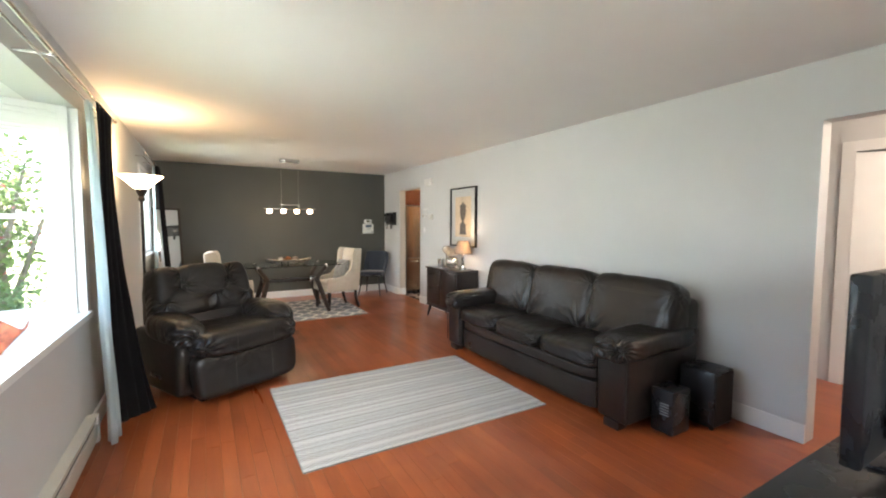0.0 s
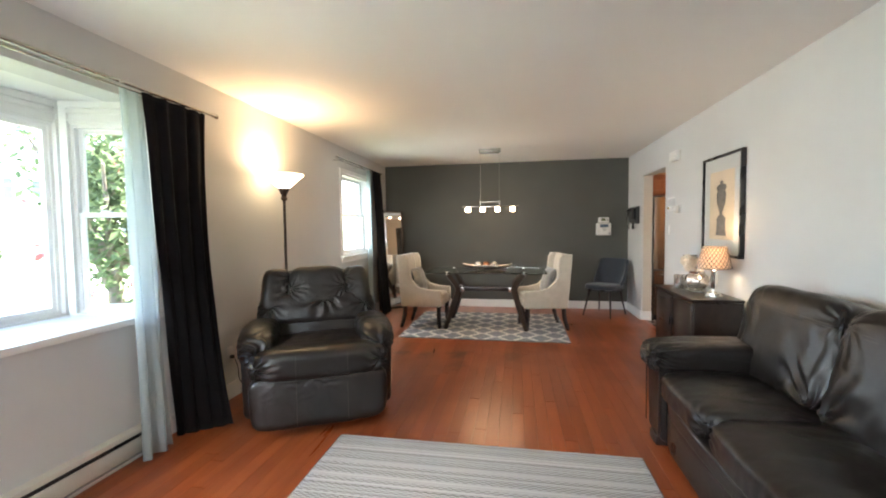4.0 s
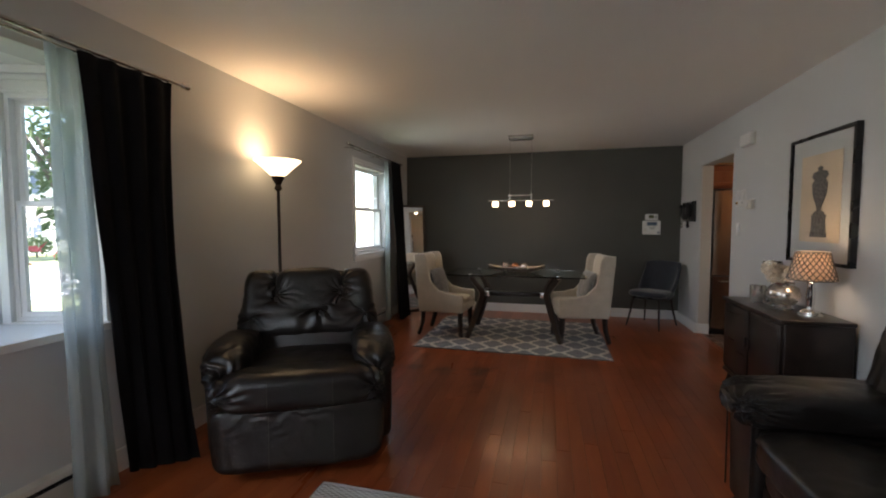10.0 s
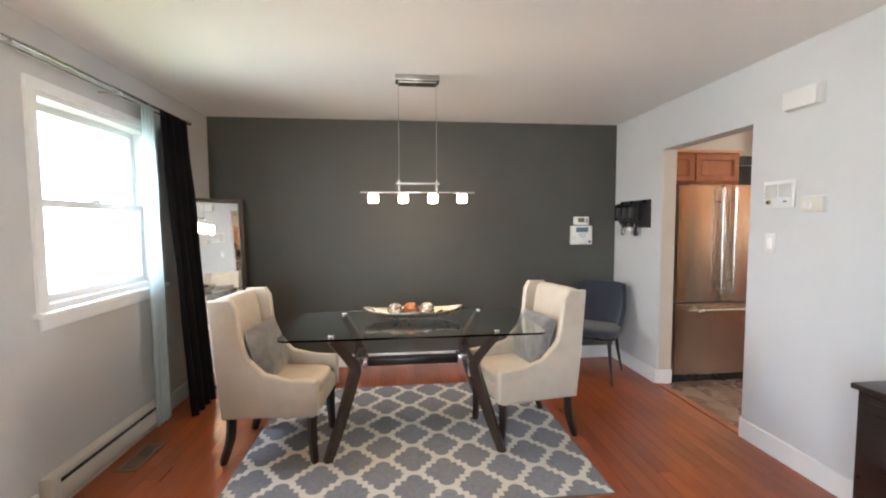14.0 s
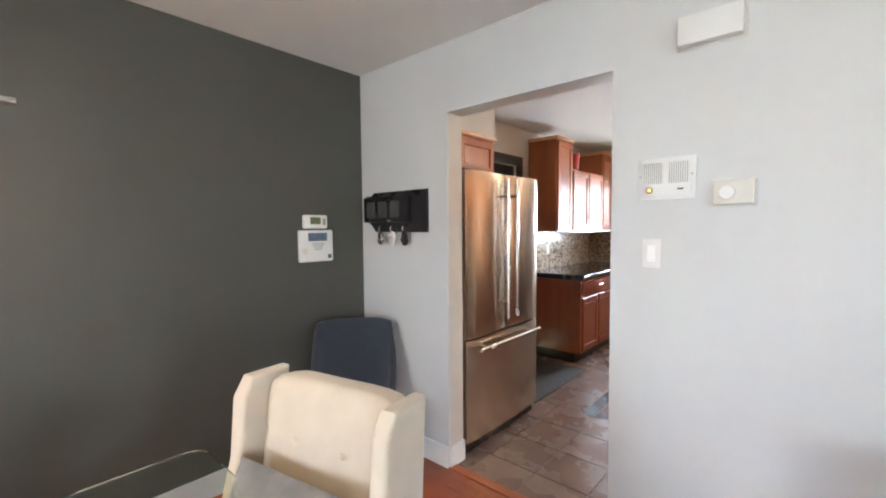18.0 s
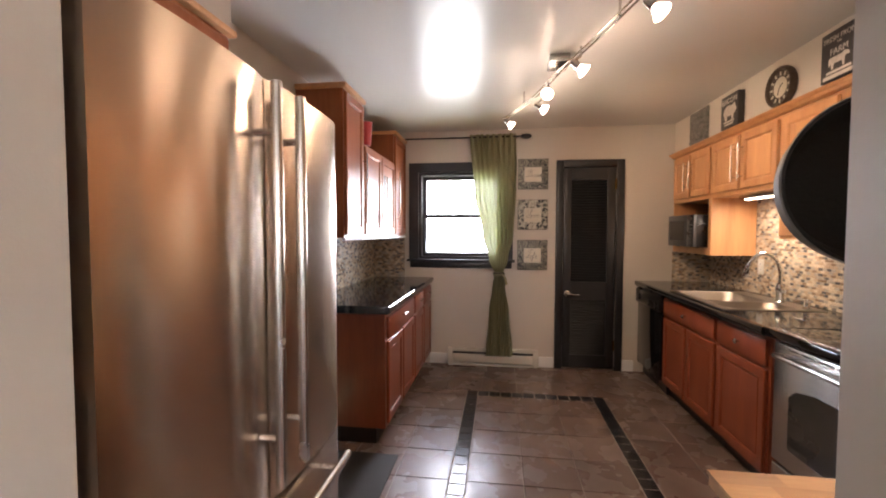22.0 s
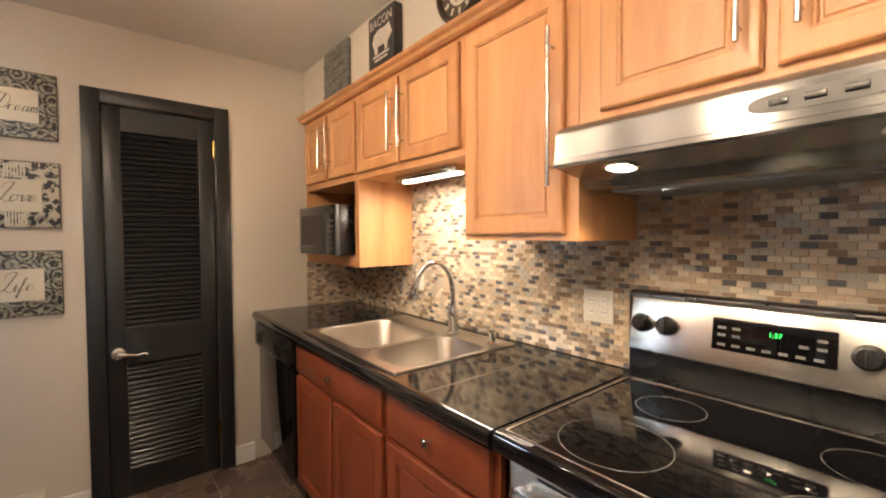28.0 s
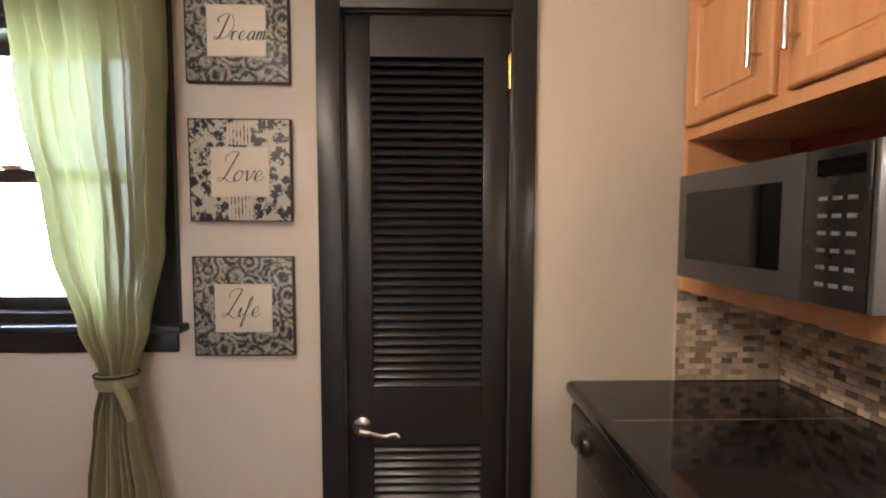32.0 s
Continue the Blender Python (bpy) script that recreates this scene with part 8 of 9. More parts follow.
part("box", box(-w, w, -0.045, -0.001, -h, h, 0.003), M_SIGN, t)
lettering("BACON", 0.055, M_SIGNW, pose(0, -0.0462, h - 0.045, 90), t)
pig = [(-0.075, 0.0), (-0.06, 0.035), (-0.02, 0.05), (0.04, 0.045), (0.07, 0.055), (0.085, 0.025), (0.095, 0.005), (0.075, -0.015), (0.06, -0.02), (0.055, -0.055), (0.035, -0.055), (0.03, -0.025), (-0.025, -0.025), (-0.03, -0.055), (-0.05, -0.055), (-0.06, -0.02)]
part("pig_shape", extrude_outline([(x, z) for x, z in pig], 0.001, m=pose(0, -0.0465, -0.01)), M_SIGNW, t, smooth=False)
for k in range(2):
    part("text_bar", box(-0.07 + 0.015 * k, 0.07 - 0.015 * k, -0.0465, -0.0445, -h + 0.038 - 0.018 * k, -h + 0.048 - 0.018 * k), M_SIGNW, t, smooth=False)
M_AGEDBRONZE = mat("aged_bronze", (0.085, 0.062, 0.046), 0.45, 0.4, var=0.3, scale=30, bump=0.1)
ckc = thing("wall_clock", "round dark clock with a pale dial above the cabinets", "clock", 6.07, YD, 2.245, 180)
part("rim", lathe([(0.0, 0.001), (0.118, 0.001), (0.122, 0.012), (0.120, 0.030), (0.112, 0.040), (0.104, 0.036), (0.098, 0.022), (0, 0.020)], 44, m=pose(0, 0, 0, 90)), M_AGEDBRONZE, ckc)
part("dial", lathe([(0, 0.024), (0.056, 0.024), (0.060, 0.021), (0.060, 0.018)], 40, m=pose(0, 0, 0, 90)), M_CARD, ckc, "pale aged dial")
for k in range(12):
    part("hour_mark", box(-0.006, 0.006, -0.0235, -0.019, 0.068, 0.092, 0.001), M_CARD, ckc, m=pose(0, 0, 0, 0, 30 * k), smooth=False)
for a, l in ((60, 0.032), (200, 0.046)):
    part("clock_hand", box(-0.003, 0.003, -0.027, -0.025, 0, l), M_BLACK, ckc, m=pose(0, 0, 0, 0, a), smooth=False)
t, w, h = above("box_sign", "dark box sign with FRESH FROM THE FARM over a white cow", "sign", 5.490, 5.718, 2.135, 2.375)
part("box", box(-w, w, -0.045, -0.001, -h, h, 0.003), M_SIGN, t)
lettering("FRESH FROM", 0.034, M_SIGNW, pose(0, -0.0462, 0.080, 90), t)
lettering("THE", 0.016, M_SIGNW, pose(0, -0.0462, 0.056, 90), t)
lettering("FARM", 0.044, M_SIGNW, pose(0, -0.0462, 0.016, 90), t)
cow = [(-0.062, 0.022), (-0.048, 0.026), (0.020, 0.026), (0.034, 0.036), (0.040, 0.030), (0.052, 0.030), (0.066, 0.014), (0.060, 0.006), (0.046, 0.012), (0.036, 0.004), (0.034, -0.032), (0.024, -0.032), (0.020, -0.006), (-0.030, -0.006), (-0.034, -0.032), (-0.044, -0.032), (-0.048, 0.000), (-0.058, -0.014), (-0.062, -0.012)]
part("animal_shape", extrude_outline([(x, z) for x, z in cow], 0.001, m=pose(0, -0.0465, -0.036)), M_SIGNW, t, smooth=False)
for k, (a, zz, hh) in enumerate(((0.075, -0.080, 0.006), (0.095, -0.102, 0.009))):
    part("text_bar", box(-a, a, -0.0465, -0.0445, zz - hh, zz + hh), M_SIGNW, t, smooth=False)
t, w, h = above("carved_panel", "square whitewashed openwork carved panel above the cabinets", "plaque", 4.985, 5.270, 2.130, 2.415)
part("frame", frame4(-w, w, -h, h, 0.014, -0.026, -0.001), M_CARVED, t, smooth=False)
part("ground", box(-w + 0.01, w - 0.01, -0.010, -0.002, -h + 0.01, h - 0.01), M_CARVEDBG, t, smooth=False)
rng = random.Random(4)
for i in range(5):
    for j in range(5):
        cx, cz = -w + 0.045 + i * (2 * w - 0.09) / 4, -h + 0.04 + j * (2 * h - 0.08) / 4
        a0 = rng.uniform(0, 6.3)
        pts = [(cx + (0.006 + 0.0055 * k) * math.cos(a0 + 0.75 * k), -0.018, cz + (0.006 + 0.0055 * k) * math.sin(a0 + 0.75 * k)) for k in range(8)]
        part("scroll", sweep(pts, 0.008, 6), M_CARVED, t)

# ---- kitchen curtain ----
kr = thing("curtain_rod", "thin black curtain rod with a leaf finial above the kitchen window", "curtain rod")
part("rod", rod(B(), (XF - 0.08, 7.10, 2.335), (XF - 0.08, 8.40, 2.335), 0.007), M_BLACK, kr)
part("finial", puff(0.02, 0.11, 0.05, 2, 5, 0, 0, pose(XF - 0.08, 7.05, 2.335)), M_BLACK, kr)
for y in (7.14, 8.28):
    part("bracket", rod(B(), (XF, y, 2.335), (XF - 0.08, y, 2.335), 0.006), M_BLACK, kr)
kc = thing("curtain", "sheer sage green curtain tied in the middle beside the kitchen window", "curtain")
bm = B()
rows = []
nv, nu, folds = 60, 120, 8
for j in range(nv + 1):
    t = j / nv
    z = 2.36 - 2.24 * t
    # narrow at the tie, fuller above and below it
    key = [(0.0, 0.46, 7.38), (0.25, 0.42, 7.352), (0.45, 0.31, 7.322), (0.56, 0.19, 7.315), (0.625, 0.085, 7.31), (0.68, 0.13, 7.31), (0.80, 0.20, 7.305), (1.0, 0.27, 7.30)]
    for (t0, w0, c0), (t1, w1, c1) in zip(key, key[1:]):
        if t0 <= t <= t1:
            s = (t - t0) / (t1 - t0)
            s = s * s * (3 - 2 * s)
            w, c = w0 + (w1 - w0) * s, c0 + (c1 - c0) * s
    row = []
    for i in range(nu + 1):
        u = i / nu
        tie = min(1.0, abs(t - 0.625) * 6)
        amp = 0.018 + 0.018 * tie
        y = c + (u - 0.5) * w + 0.006 * noise.noise(Vector((u * 8, t * 5, 2)))
        ph = 2 * math.pi * folds * u + 2.6 * noise.noise(Vector((u * 2.5, t * 2.2, 8)))
        x = XF - 0.085 + amp * (0.55 + 0.6 * noise.noise(Vector((u * 5, t * 1.5, 3)))) * math.sin(ph) + 0.016 * noise.noise(Vector((u * 7, t * 6, 4))) + 0.006 * noise.noise(Vector((u * 22, t * 16, 5))) + 0.004 * noise.noise(Vector((u * 40, t * 34, 6)))
        row.append(bm.verts.new((x, y, z)))
    rows.append(row)
for p, q in zip(rows, rows[1:]):
    for i in range(nu):
        bm.faces.new((p[i], p[i + 1], q[i + 1], q[i]))
part("cloth", bm, M_GREEN, kc)
part("tie_band", lathe([(0.05, -0.022), (0.056, 0), (0.05, 0.022), (0.045, 0)], 20, closed=True, m=Matrix.Translation((XF - 0.085, 7.31, 0.955)) @ Matrix.Diagonal((0.8, 1.05, 1, 1))), M_GREEN, kc, "knotted green band")
part("tie_cord", lathe([(0.056, 0.012), (0.0585, 0.016), (0.056, 0.020), (0.0535, 0.016)], 20, closed=True, m=Matrix.Translation((XF - 0.085, 7.31, 0.955)) @ Matrix.Diagonal((0.8, 1.05, 1, 1))), M_BLACKMAT, kc, "dark twisted cord")
part("tie_tail", sweep(smoothpath([(XF - 0.13, 7.28, 0.96), (XF - 0.14, 7.25, 0.92), (XF - 0.135, 7.235, 0.86)]), 0.014, 8), M_GREEN, kc)

# ---- track lighting ----
tk = thing("track_light", "brushed-nickel flexible track light with five lit spots", "track light")
part("canopy", box(5.84, 6.0, 6.90, 7.02, ZC - 0.05, ZC, 0.008), M_NICKEL, tk)
heads = ((4.98, 6.73, 2.21), (5.535, 6.90, 2.215), (6.0, 7.01, 2.25), (6.27, 7.02, 2.235), (6.73, 7.23, 2.25))
pts = smoothpath([(4.75, 6.66, 2.32), (5.0, 6.73, 2.325), (5.5, 6.85, 2.33), (5.92, 6.97, 2.33), (6.3, 7.06, 2.33), (6.72, 7.22, 2.32), (6.80, 7.27, 2.32)], 8)
for s in (-0.013, 0.013):
    part("rail", sweep([p + Vector((0, s, 0)) for p in pts], 0.005, 8), M_NICKEL, tk)
for x, y in ((5.25, 6.79), (5.92, 6.97), (6.5, 7.13)):
    part("post", rod(B(), (x, y, 2.325), (x, y, ZC), 0.006), M_NICKEL, tk)
aims = ((-0.38, -0.65, -0.85), (0.0, -0.75, -0.65), (-0.75, 0.25, -0.55), (0.35, -0.8, -0.42), (0.1, -0.75, -0.55))
for (x, y, z), aim in zip(heads, aims):
    a = Vector(aim).normalized()
    m = Matrix.Translation((x, y, z)) @ a.to_track_quat("Z", "Y").to_matrix().to_4x4()
    hdp = part("spot_head", lathe([(0, -0.06), (0.014, -0.06), (0.017, -0.045), (0.019, -0.012), (0.014, -0.008), (0, -0.008)], 24, m=m), M_NICKEL, tk)
    part("glass_cone", lathe([(0.017, -0.010), (0.026, 0.008), (0.037, 0.028), (0.035, 0.028), (0.025, 0.010), (0.016, -0.009)], 24, m=m), M_CONE, hdp, "lit frosted glass cone")
    part("bulb", lathe([(0.033, 0.026), (0.034, 0.03), (0.02, 0.034), (0, 0.035)], 22, m=m), M_SPOT, hdp, "lit halogen lens")
    b = Vector((x, y, z)) - a * 0.05
    part("stem", sweep([b, (x, y, z + 0.06), (x, y, 2.325)], 0.006, 8), M_NICKEL, hdp)

# ---- outlets on the backsplash ----
for name, x, z, gang in (("power_outlet", 5.735, 1.11, 2), ("power_outlet", 4.375, 1.145, 1), ("power_outlet", 6.82, 1.12, 1)):
    o = thing(name, "cream double outlet plate on the mosaic backsplash" if gang == 2 else "cream outlet plate on the mosaic backsplash", "outlet", x, YK + 0.012, z, 180)
    w = 0.058 if gang == 2 else 0.036
    part("plate", box(-w, w, -0.006, 0, -0.058, 0.058, 0.003), M_CREAMP, o)
    for gx in ((-0.024, 0.024) if gang == 2 else (0,)):
        for gz in (-0.02, 0.02):
            s = part("socket", box(gx - 0.014, gx + 0.014, -0.0085, -0.0055, gz - 0.013, gz + 0.013, 0.003), M_WHITEP, o)
            for k in (-0.005, 0.005):
                part("slot", box(gx + k - 0.001, gx + k + 0.001, -0.0092, -0.008, gz - 0.004, gz + 0.005), M_BLACK, s, smooth=False)
o = thing("power_outlet", "cream outlet plate on the mosaic backsplash", "outlet", 6.33, YN - 0.012, 1.13, 0)
part("plate", box(-0.036, 0.036, -0.006, 0, -0.058, 0.058, 0.003), M_CREAMP, o)

# ---- butcher block cart, canister, hanging pan ----
ct = thing("kitchen_cart", "kitchen cart with a butcher block top beside the peninsula", "cart", 4.07, 6.535, 0)
part("frame", bx(bx(B(), -0.24, 0.24, -0.26, 0.26, 0.72, 0.80), -0.23, 0.23, -0.25, 0.25, 0.20, 0.23), M_ESPRESSO, ct, smooth=False)
for sx in (-1, 1):
    for sy in (-1, 1):
        part("leg", box(sx * 0.22 - 0.022, sx * 0.22 + 0.022, sy * 0.24 - 0.022, sy * 0.24 + 0.022, 0, 0.80, 0.004), M_ESPRESSO, ct)
tp = part("top_board", box(-0.262, 0.258, -0.292, 0.282, 0.802, 0.826), M_BUTCHER, ct, smooth=False)
rng = random.Random(11)
for i in range(10):
    x0, x1 = -0.265 + 0.0528 * i, -0.265 + 0.0528 * (i + 1)
    y = -0.295
    while y < 0.28:
        ln = rng.uniform(0.16, 0.36)
        y1 = min(0.285, y + ln)
        if 0.285 - y1 < 0.06:
            y1 = 0.285
        part("stave", box(x0 + 0.0002, x1 - 0.0002, y, y1 - 0.0003, 0.8265, 0.835), M_BUTCHER, tp, smooth=False)
        y = y1
cn = thing("canister", "brushed steel utensil canister on the cart", "canister", 4.09, 6.31, 0.835)
part("can", lathe([(0, 0), (0.055, 0), (0.056, 0.004), (0.056, 0.17), (0.0535, 0.172), (0.053, 0.168), (0.053, 0.01), (0, 0.008)], 36), M_STEEL, cn)
sp = thing("serving_spoon", "steel slotted spoon standing in the canister", "spoon", 4.09, 6.31, 0.845)
part("spoon", join(rod(B(), (0.02, 0.0, 0.005), (-0.028, 0.03, 0.16), 0.004, seg=8), puff(0.05, 0.012, 0.075, 2, 5, 0, 0, pose(-0.038, 0.036, 0.19, 0, -18))), M_NICKEL, sp)
pr = thing("pan_rail", "black wall rail with hooks for pans beside the doorway", "pan rail", XK, 6.60, 1.86)
part("bar", rod(B(), (0.14, -0.30, 0), (0.14, 0.24, 0), 0.008), M_BLACK, pr)
for y in (-0.28, 0.20):
    part("bracket", sweep([(0, y, -0.10), (0.08, y, -0.02), (0.14, y, 0)], 0.007, 8), M_BLACK, pr)
NPAN = Vector((-0.967, 0.255, 0.05)).normalized()
UPAN = (Vector((0, 0, 1)) - NPAN * NPAN.z).normalized()
PC = Vector((3.92, 6.803, 1.452))
pan = thing("frying_pan", "deep black non-stick pan hanging by its handle", "pan")
pm = Matrix.Translation(PC) @ NPAN.to_track_quat("Z", "Y").to_matrix().to_4x4()
part("pan_body", lathe([(0, -0.064), (0.099, -0.064), (0.107, -0.059), (0.111, -0.048), (0.116, 0.0), (0.118, 0.003), (0.113, 0.003), (0.108, -0.044), (0.095, -0.058), (0, -0.058)], 72, m=pm), M_PANOUT, pan)
part("lining", lathe([(0.1125, 0.002), (0.1075, -0.044), (0.0945, -0.0575), (0, -0.0575)], 72, m=pm), M_BLACKMAT, pan, "matt black non-stick lining")
part("rim_band", lathe([(0.1175, 0.004), (0.119, 0.001), (0.1175, -0.003), (0.116, 0.0)], 72, m=pm, closed=True), M_GREYP, pan, "worn grey rim")
hb = PC + NPAN * -0.012 + UPAN * 0.114
part("handle_neck", rod(B(), hb, hb + UPAN * 0.05, 0.009), M_NICKEL, pan)
part("handle", sweep([hb + UPAN * 0.03, hb + UPAN * 0.04, hb + UPAN * 0.12, hb + UPAN * 0.20, hb + UPAN * 0.215], [0.012, 0.014, 0.016, 0.014, 0.008], 14), M_BLACK, pan)
part("hook", sweep(smoothpath([hb + UPAN * 0.205, hb + UPAN * 0.23, (XK + 0.152, 6.80, 1.862), (XK + 0.14, 6.80, 1.872), (XK + 0.128, 6.80, 1.862)]), 0.004, 6), M_NICKEL, pan)
ld = thing("ladle", "pale grey plastic ladle hanging beside the pan", "ladle")
lp = Vector((3.93, 6.68, 1.585))
part("scoop", puff(0.05, 0.06, 0.07, 2.2, 7, 0.0, 0, Matrix.Translation(lp)), M_GREYP, ld)
part("handle", sweep([lp + Vector((0, 0, 0.03)), lp + Vector((0.0, 0, 0.15)), lp + Vector((0.0, 0, 0.25)), (XK + 0.14, 6.68, 1.868)], 0.006, 8), M_GREYP, ld)
for (x, y, z), aim in zip(heads, aims):
    a = Vector(aim).normalized()
    p = Vector((x, y, z)) + a * 0.045
    lamp("SPOT", "spot_light", 2.9 if x < 5.6 else 2.1, (1.0, 0.74, 0.48), look(p, p + a), 0.025, spot=110, blend=0.6)
    lamp("POINT", "spot_spill", 0.312, (1.0, 0.74, 0.5), pose(*p), 0.03)
lamp("AREA", "under_cabinet_glow", 0.60, (1.0, 0.84, 0.64), pose(6.45, 5.51, 1.615), (0.40, 0.04))
for x in (5.207 - 0.235, 5.207 + 0.235):
    p = Vector((x, YK + 0.415, 1.503))
    lamp("SPOT", "hood_light", 1.05, (1.0, 0.74, 0.46), look(p, p + Vector((0, 0.25, -1))), 0.02, spot=140, blend=0.7)

# ---- floor strips, tiles, mosaic ----
rng = random.Random(7)
PWD = 0.0825
strip = {}


def strip_mesh(ln):
    k = round(ln, 2)
    if k not in strip:
        bm = B()
        w, c = PWD / 2 - 0.0004, 0.0008
        lo = [bm.verts.new(p) for p in ((-w, 0, -0.014), (w, 0, -0.014), (w, k - 0.001, -0.014), (-w, k - 0.001, -0.014))]
        mi_ = [bm.verts.new(p) for p in ((-w, 0, -c), (w, 0, -c), (w, k - 0.001, -c), (-w, k - 0.001, -c))]
        hi = [bm.verts.new(p) for p in ((-w + c, c, 0), (w - c, c, 0), (w - c, k - 0.001 - c, 0), (-w + c, k - 0.001 - c, 0))]
        for i in range(4):
            j = (i + 1) % 4
            bm.faces.new((lo[i], lo[j], mi_[j], mi_[i]))
            bm.faces.new((mi_[i], mi_[j], hi[j], hi[i]))
        bm.faces.new(hi)
        strip[k] = mesh("plank", bm, M_OAK, False)
    return strip[k]


nrow = int((XE + 0.005 - XW) / PWD) + 1
for i in range(nrow):
    x = XW + PWD * (i + 0.5)
    if x + PWD / 2 > XE + 0.004:
        continue
    y = YS - rng.uniform(0, 1.0)
    while y < YN:
        ln = round(rng.uniform(0.7, 2.0), 1)
        y0, y1 = max(y, YS), min(y + ln, YN)
        y += ln
        if y1 - y0 < 0.05:
            continue
        part("plank", strip_mesh(y1 - y0), None, FLOOR, m=pose(x, y0, 0))
y = YS
xf = XW + PWD * int((XE + 0.004 - XW) / PWD)
while y < YN - 0.01:
    y1 = min(YN, y + rng.uniform(0.8, 1.6))
    part("plank", box(xf + 0.0004, XE + 0.0046, y + 0.0005, y1 - 0.0005, -0.013, 0.0), M_OAK, FLOOR, smooth=False)
    y = y1
hb2 = box(XE + 0.005, 6.9, YS, YK - 0.12, -0.012, 0.0)
tagged(part("hall_boards", hb2, M_OAK, FLOOR, smooth=False), kind="stuff")

tiles = {}


def tile(sx, sy, x, y, material, name):
    k = (round(sx, 3), round(sy, 3), material.name)
    if k not in tiles:
        g, c = (0.0045 if name == "border_tile" else 0.0025), 0.0015
        bm = B()
        a, b = sx / 2 - g, sy / 2 - g
        lo = [bm.verts.new(p) for p in ((-a, -b, -0.004), (a, -b, -0.004), (a, b, -0.004), (-a, b, -0.004))]
        mi_ = [bm.verts.new(p) for p in ((-a, -b, -c), (a, -b, -c), (a, b, -c), (-a, b, -c))]
        a, b = a - c, b - c
        hi = [bm.verts.new(p) for p in ((-a, -b, 0), (a, -b, 0), (a, b, 0), (-a, b, 0))]
        for i in range(4):
            j = (i + 1) % 4
            bm.faces.new((lo[i], lo[j], mi_[j], mi_[i]))
            bm.faces.new((mi_[i], mi_[j], hi[j], hi[i]))
        bm.faces.new(hi)
        tiles[k] = mesh(name, bm, material, False)
    return part(name, tiles[k], None, KFLOOR, m=pose(x, y, 0))


IX0, IX1, IY0, IY1, BW = 4.955, 6.80, 6.53, 7.475, 0.098
for i in range(6):
    for j in range(3):
        sx, sy = (IX1 - IX0) / 6, (IY1 - IY0) / 3
        tile(sx, sy, IX0 + sx * (i + 0.5), IY0 + sy * (j + 0.5), M_TILE, "floor_tile")
nb = 19
for i in range(nb):
    sx = (IX1 - IX0) / nb
    for y in (IY0 - BW / 2, IY1 + BW / 2):
        tile(sx, BW, IX0 + sx * (i + 0.5), y, M_TILEB, "border_tile")
for j in range(12):
    sy = (IY1 - IY0 + 2 * BW) / 12
    for x in (IX0 - BW / 2, IX1 + BW / 2):
        tile(BW, sy, x, IY0 - BW + sy * (j + 0.5), M_TILEB, "border_tile")


def tile_field(x0, x1, y0, y1, ox, oy, p=0.3075):
    """Tiles on a grid through (ox, oy), cut at the field's edges."""
    i0, i1 = math.floor((x0 - ox) / p), math.ceil((x1 - ox) / p)
    j0, j1 = math.floor((y0 - oy) / p), math.ceil((y1 - oy) / p)
    for i in range(i0, i1):
        for j in range(j0, j1):
            a, b = max(x0, ox + p * i), min(x1, ox + p * (i + 1))
            c, d = max(y0, oy + p * j), min(y1, oy + p * (j + 1))
            if b - a > 0.02 and d - c > 0.02:
                tile(b - a, d - c, (a + b) / 2, (c + d) / 2, M_TILE, "floor_tile")


OX0, OX1, OY0, OY1 = IX0 - BW, IX1 + BW, IY0 - BW, IY1 + BW
tile_field(XE + 0.05, OX0, YK, YN, OX0, IY0)
tile_field(OX1, XF, YK, YN, OX1, IY0)
tile_field(OX0, OX1, OY1, YN, IX0, OY1)
tile_field(OX0, OX1, YK, OY0, IX0, OY0)


GLASS = [(mat("mosaic_" + n, c, 0.19, var=0.14, scale=9, bump=0.02, rvar=0.05, each=0.07), w) for n, c, w in (
    ("cream", (0.56, 0.465, 0.345), 0.27), ("beige", (0.44, 0.34, 0.24), 0.22), ("brown", (0.255, 0.19, 0.135), 0.16),
    ("greige", (0.38, 0.345, 0.29), 0.18), ("slate", (0.118, 0.117, 0.118), 0.13), ("grey", (0.22, 0.21, 0.195), 0.04))]
M_SGROUT = mat("sand_grout", (0.50, 0.42, 0.33), 0.85, var=0.1, scale=40)
TWD, THT, GAP, PROUD = 0.034, 0.018, 0.0018, 0.004
singles = [mesh("mosaic_tile", box(-TWD / 2 + GAP / 2, TWD / 2 - GAP / 2, 0, PROUD, -THT / 2 + GAP / 2, THT / 2 - GAP / 2, 0.0008, 1), gm, False) for gm, w in GLASS]


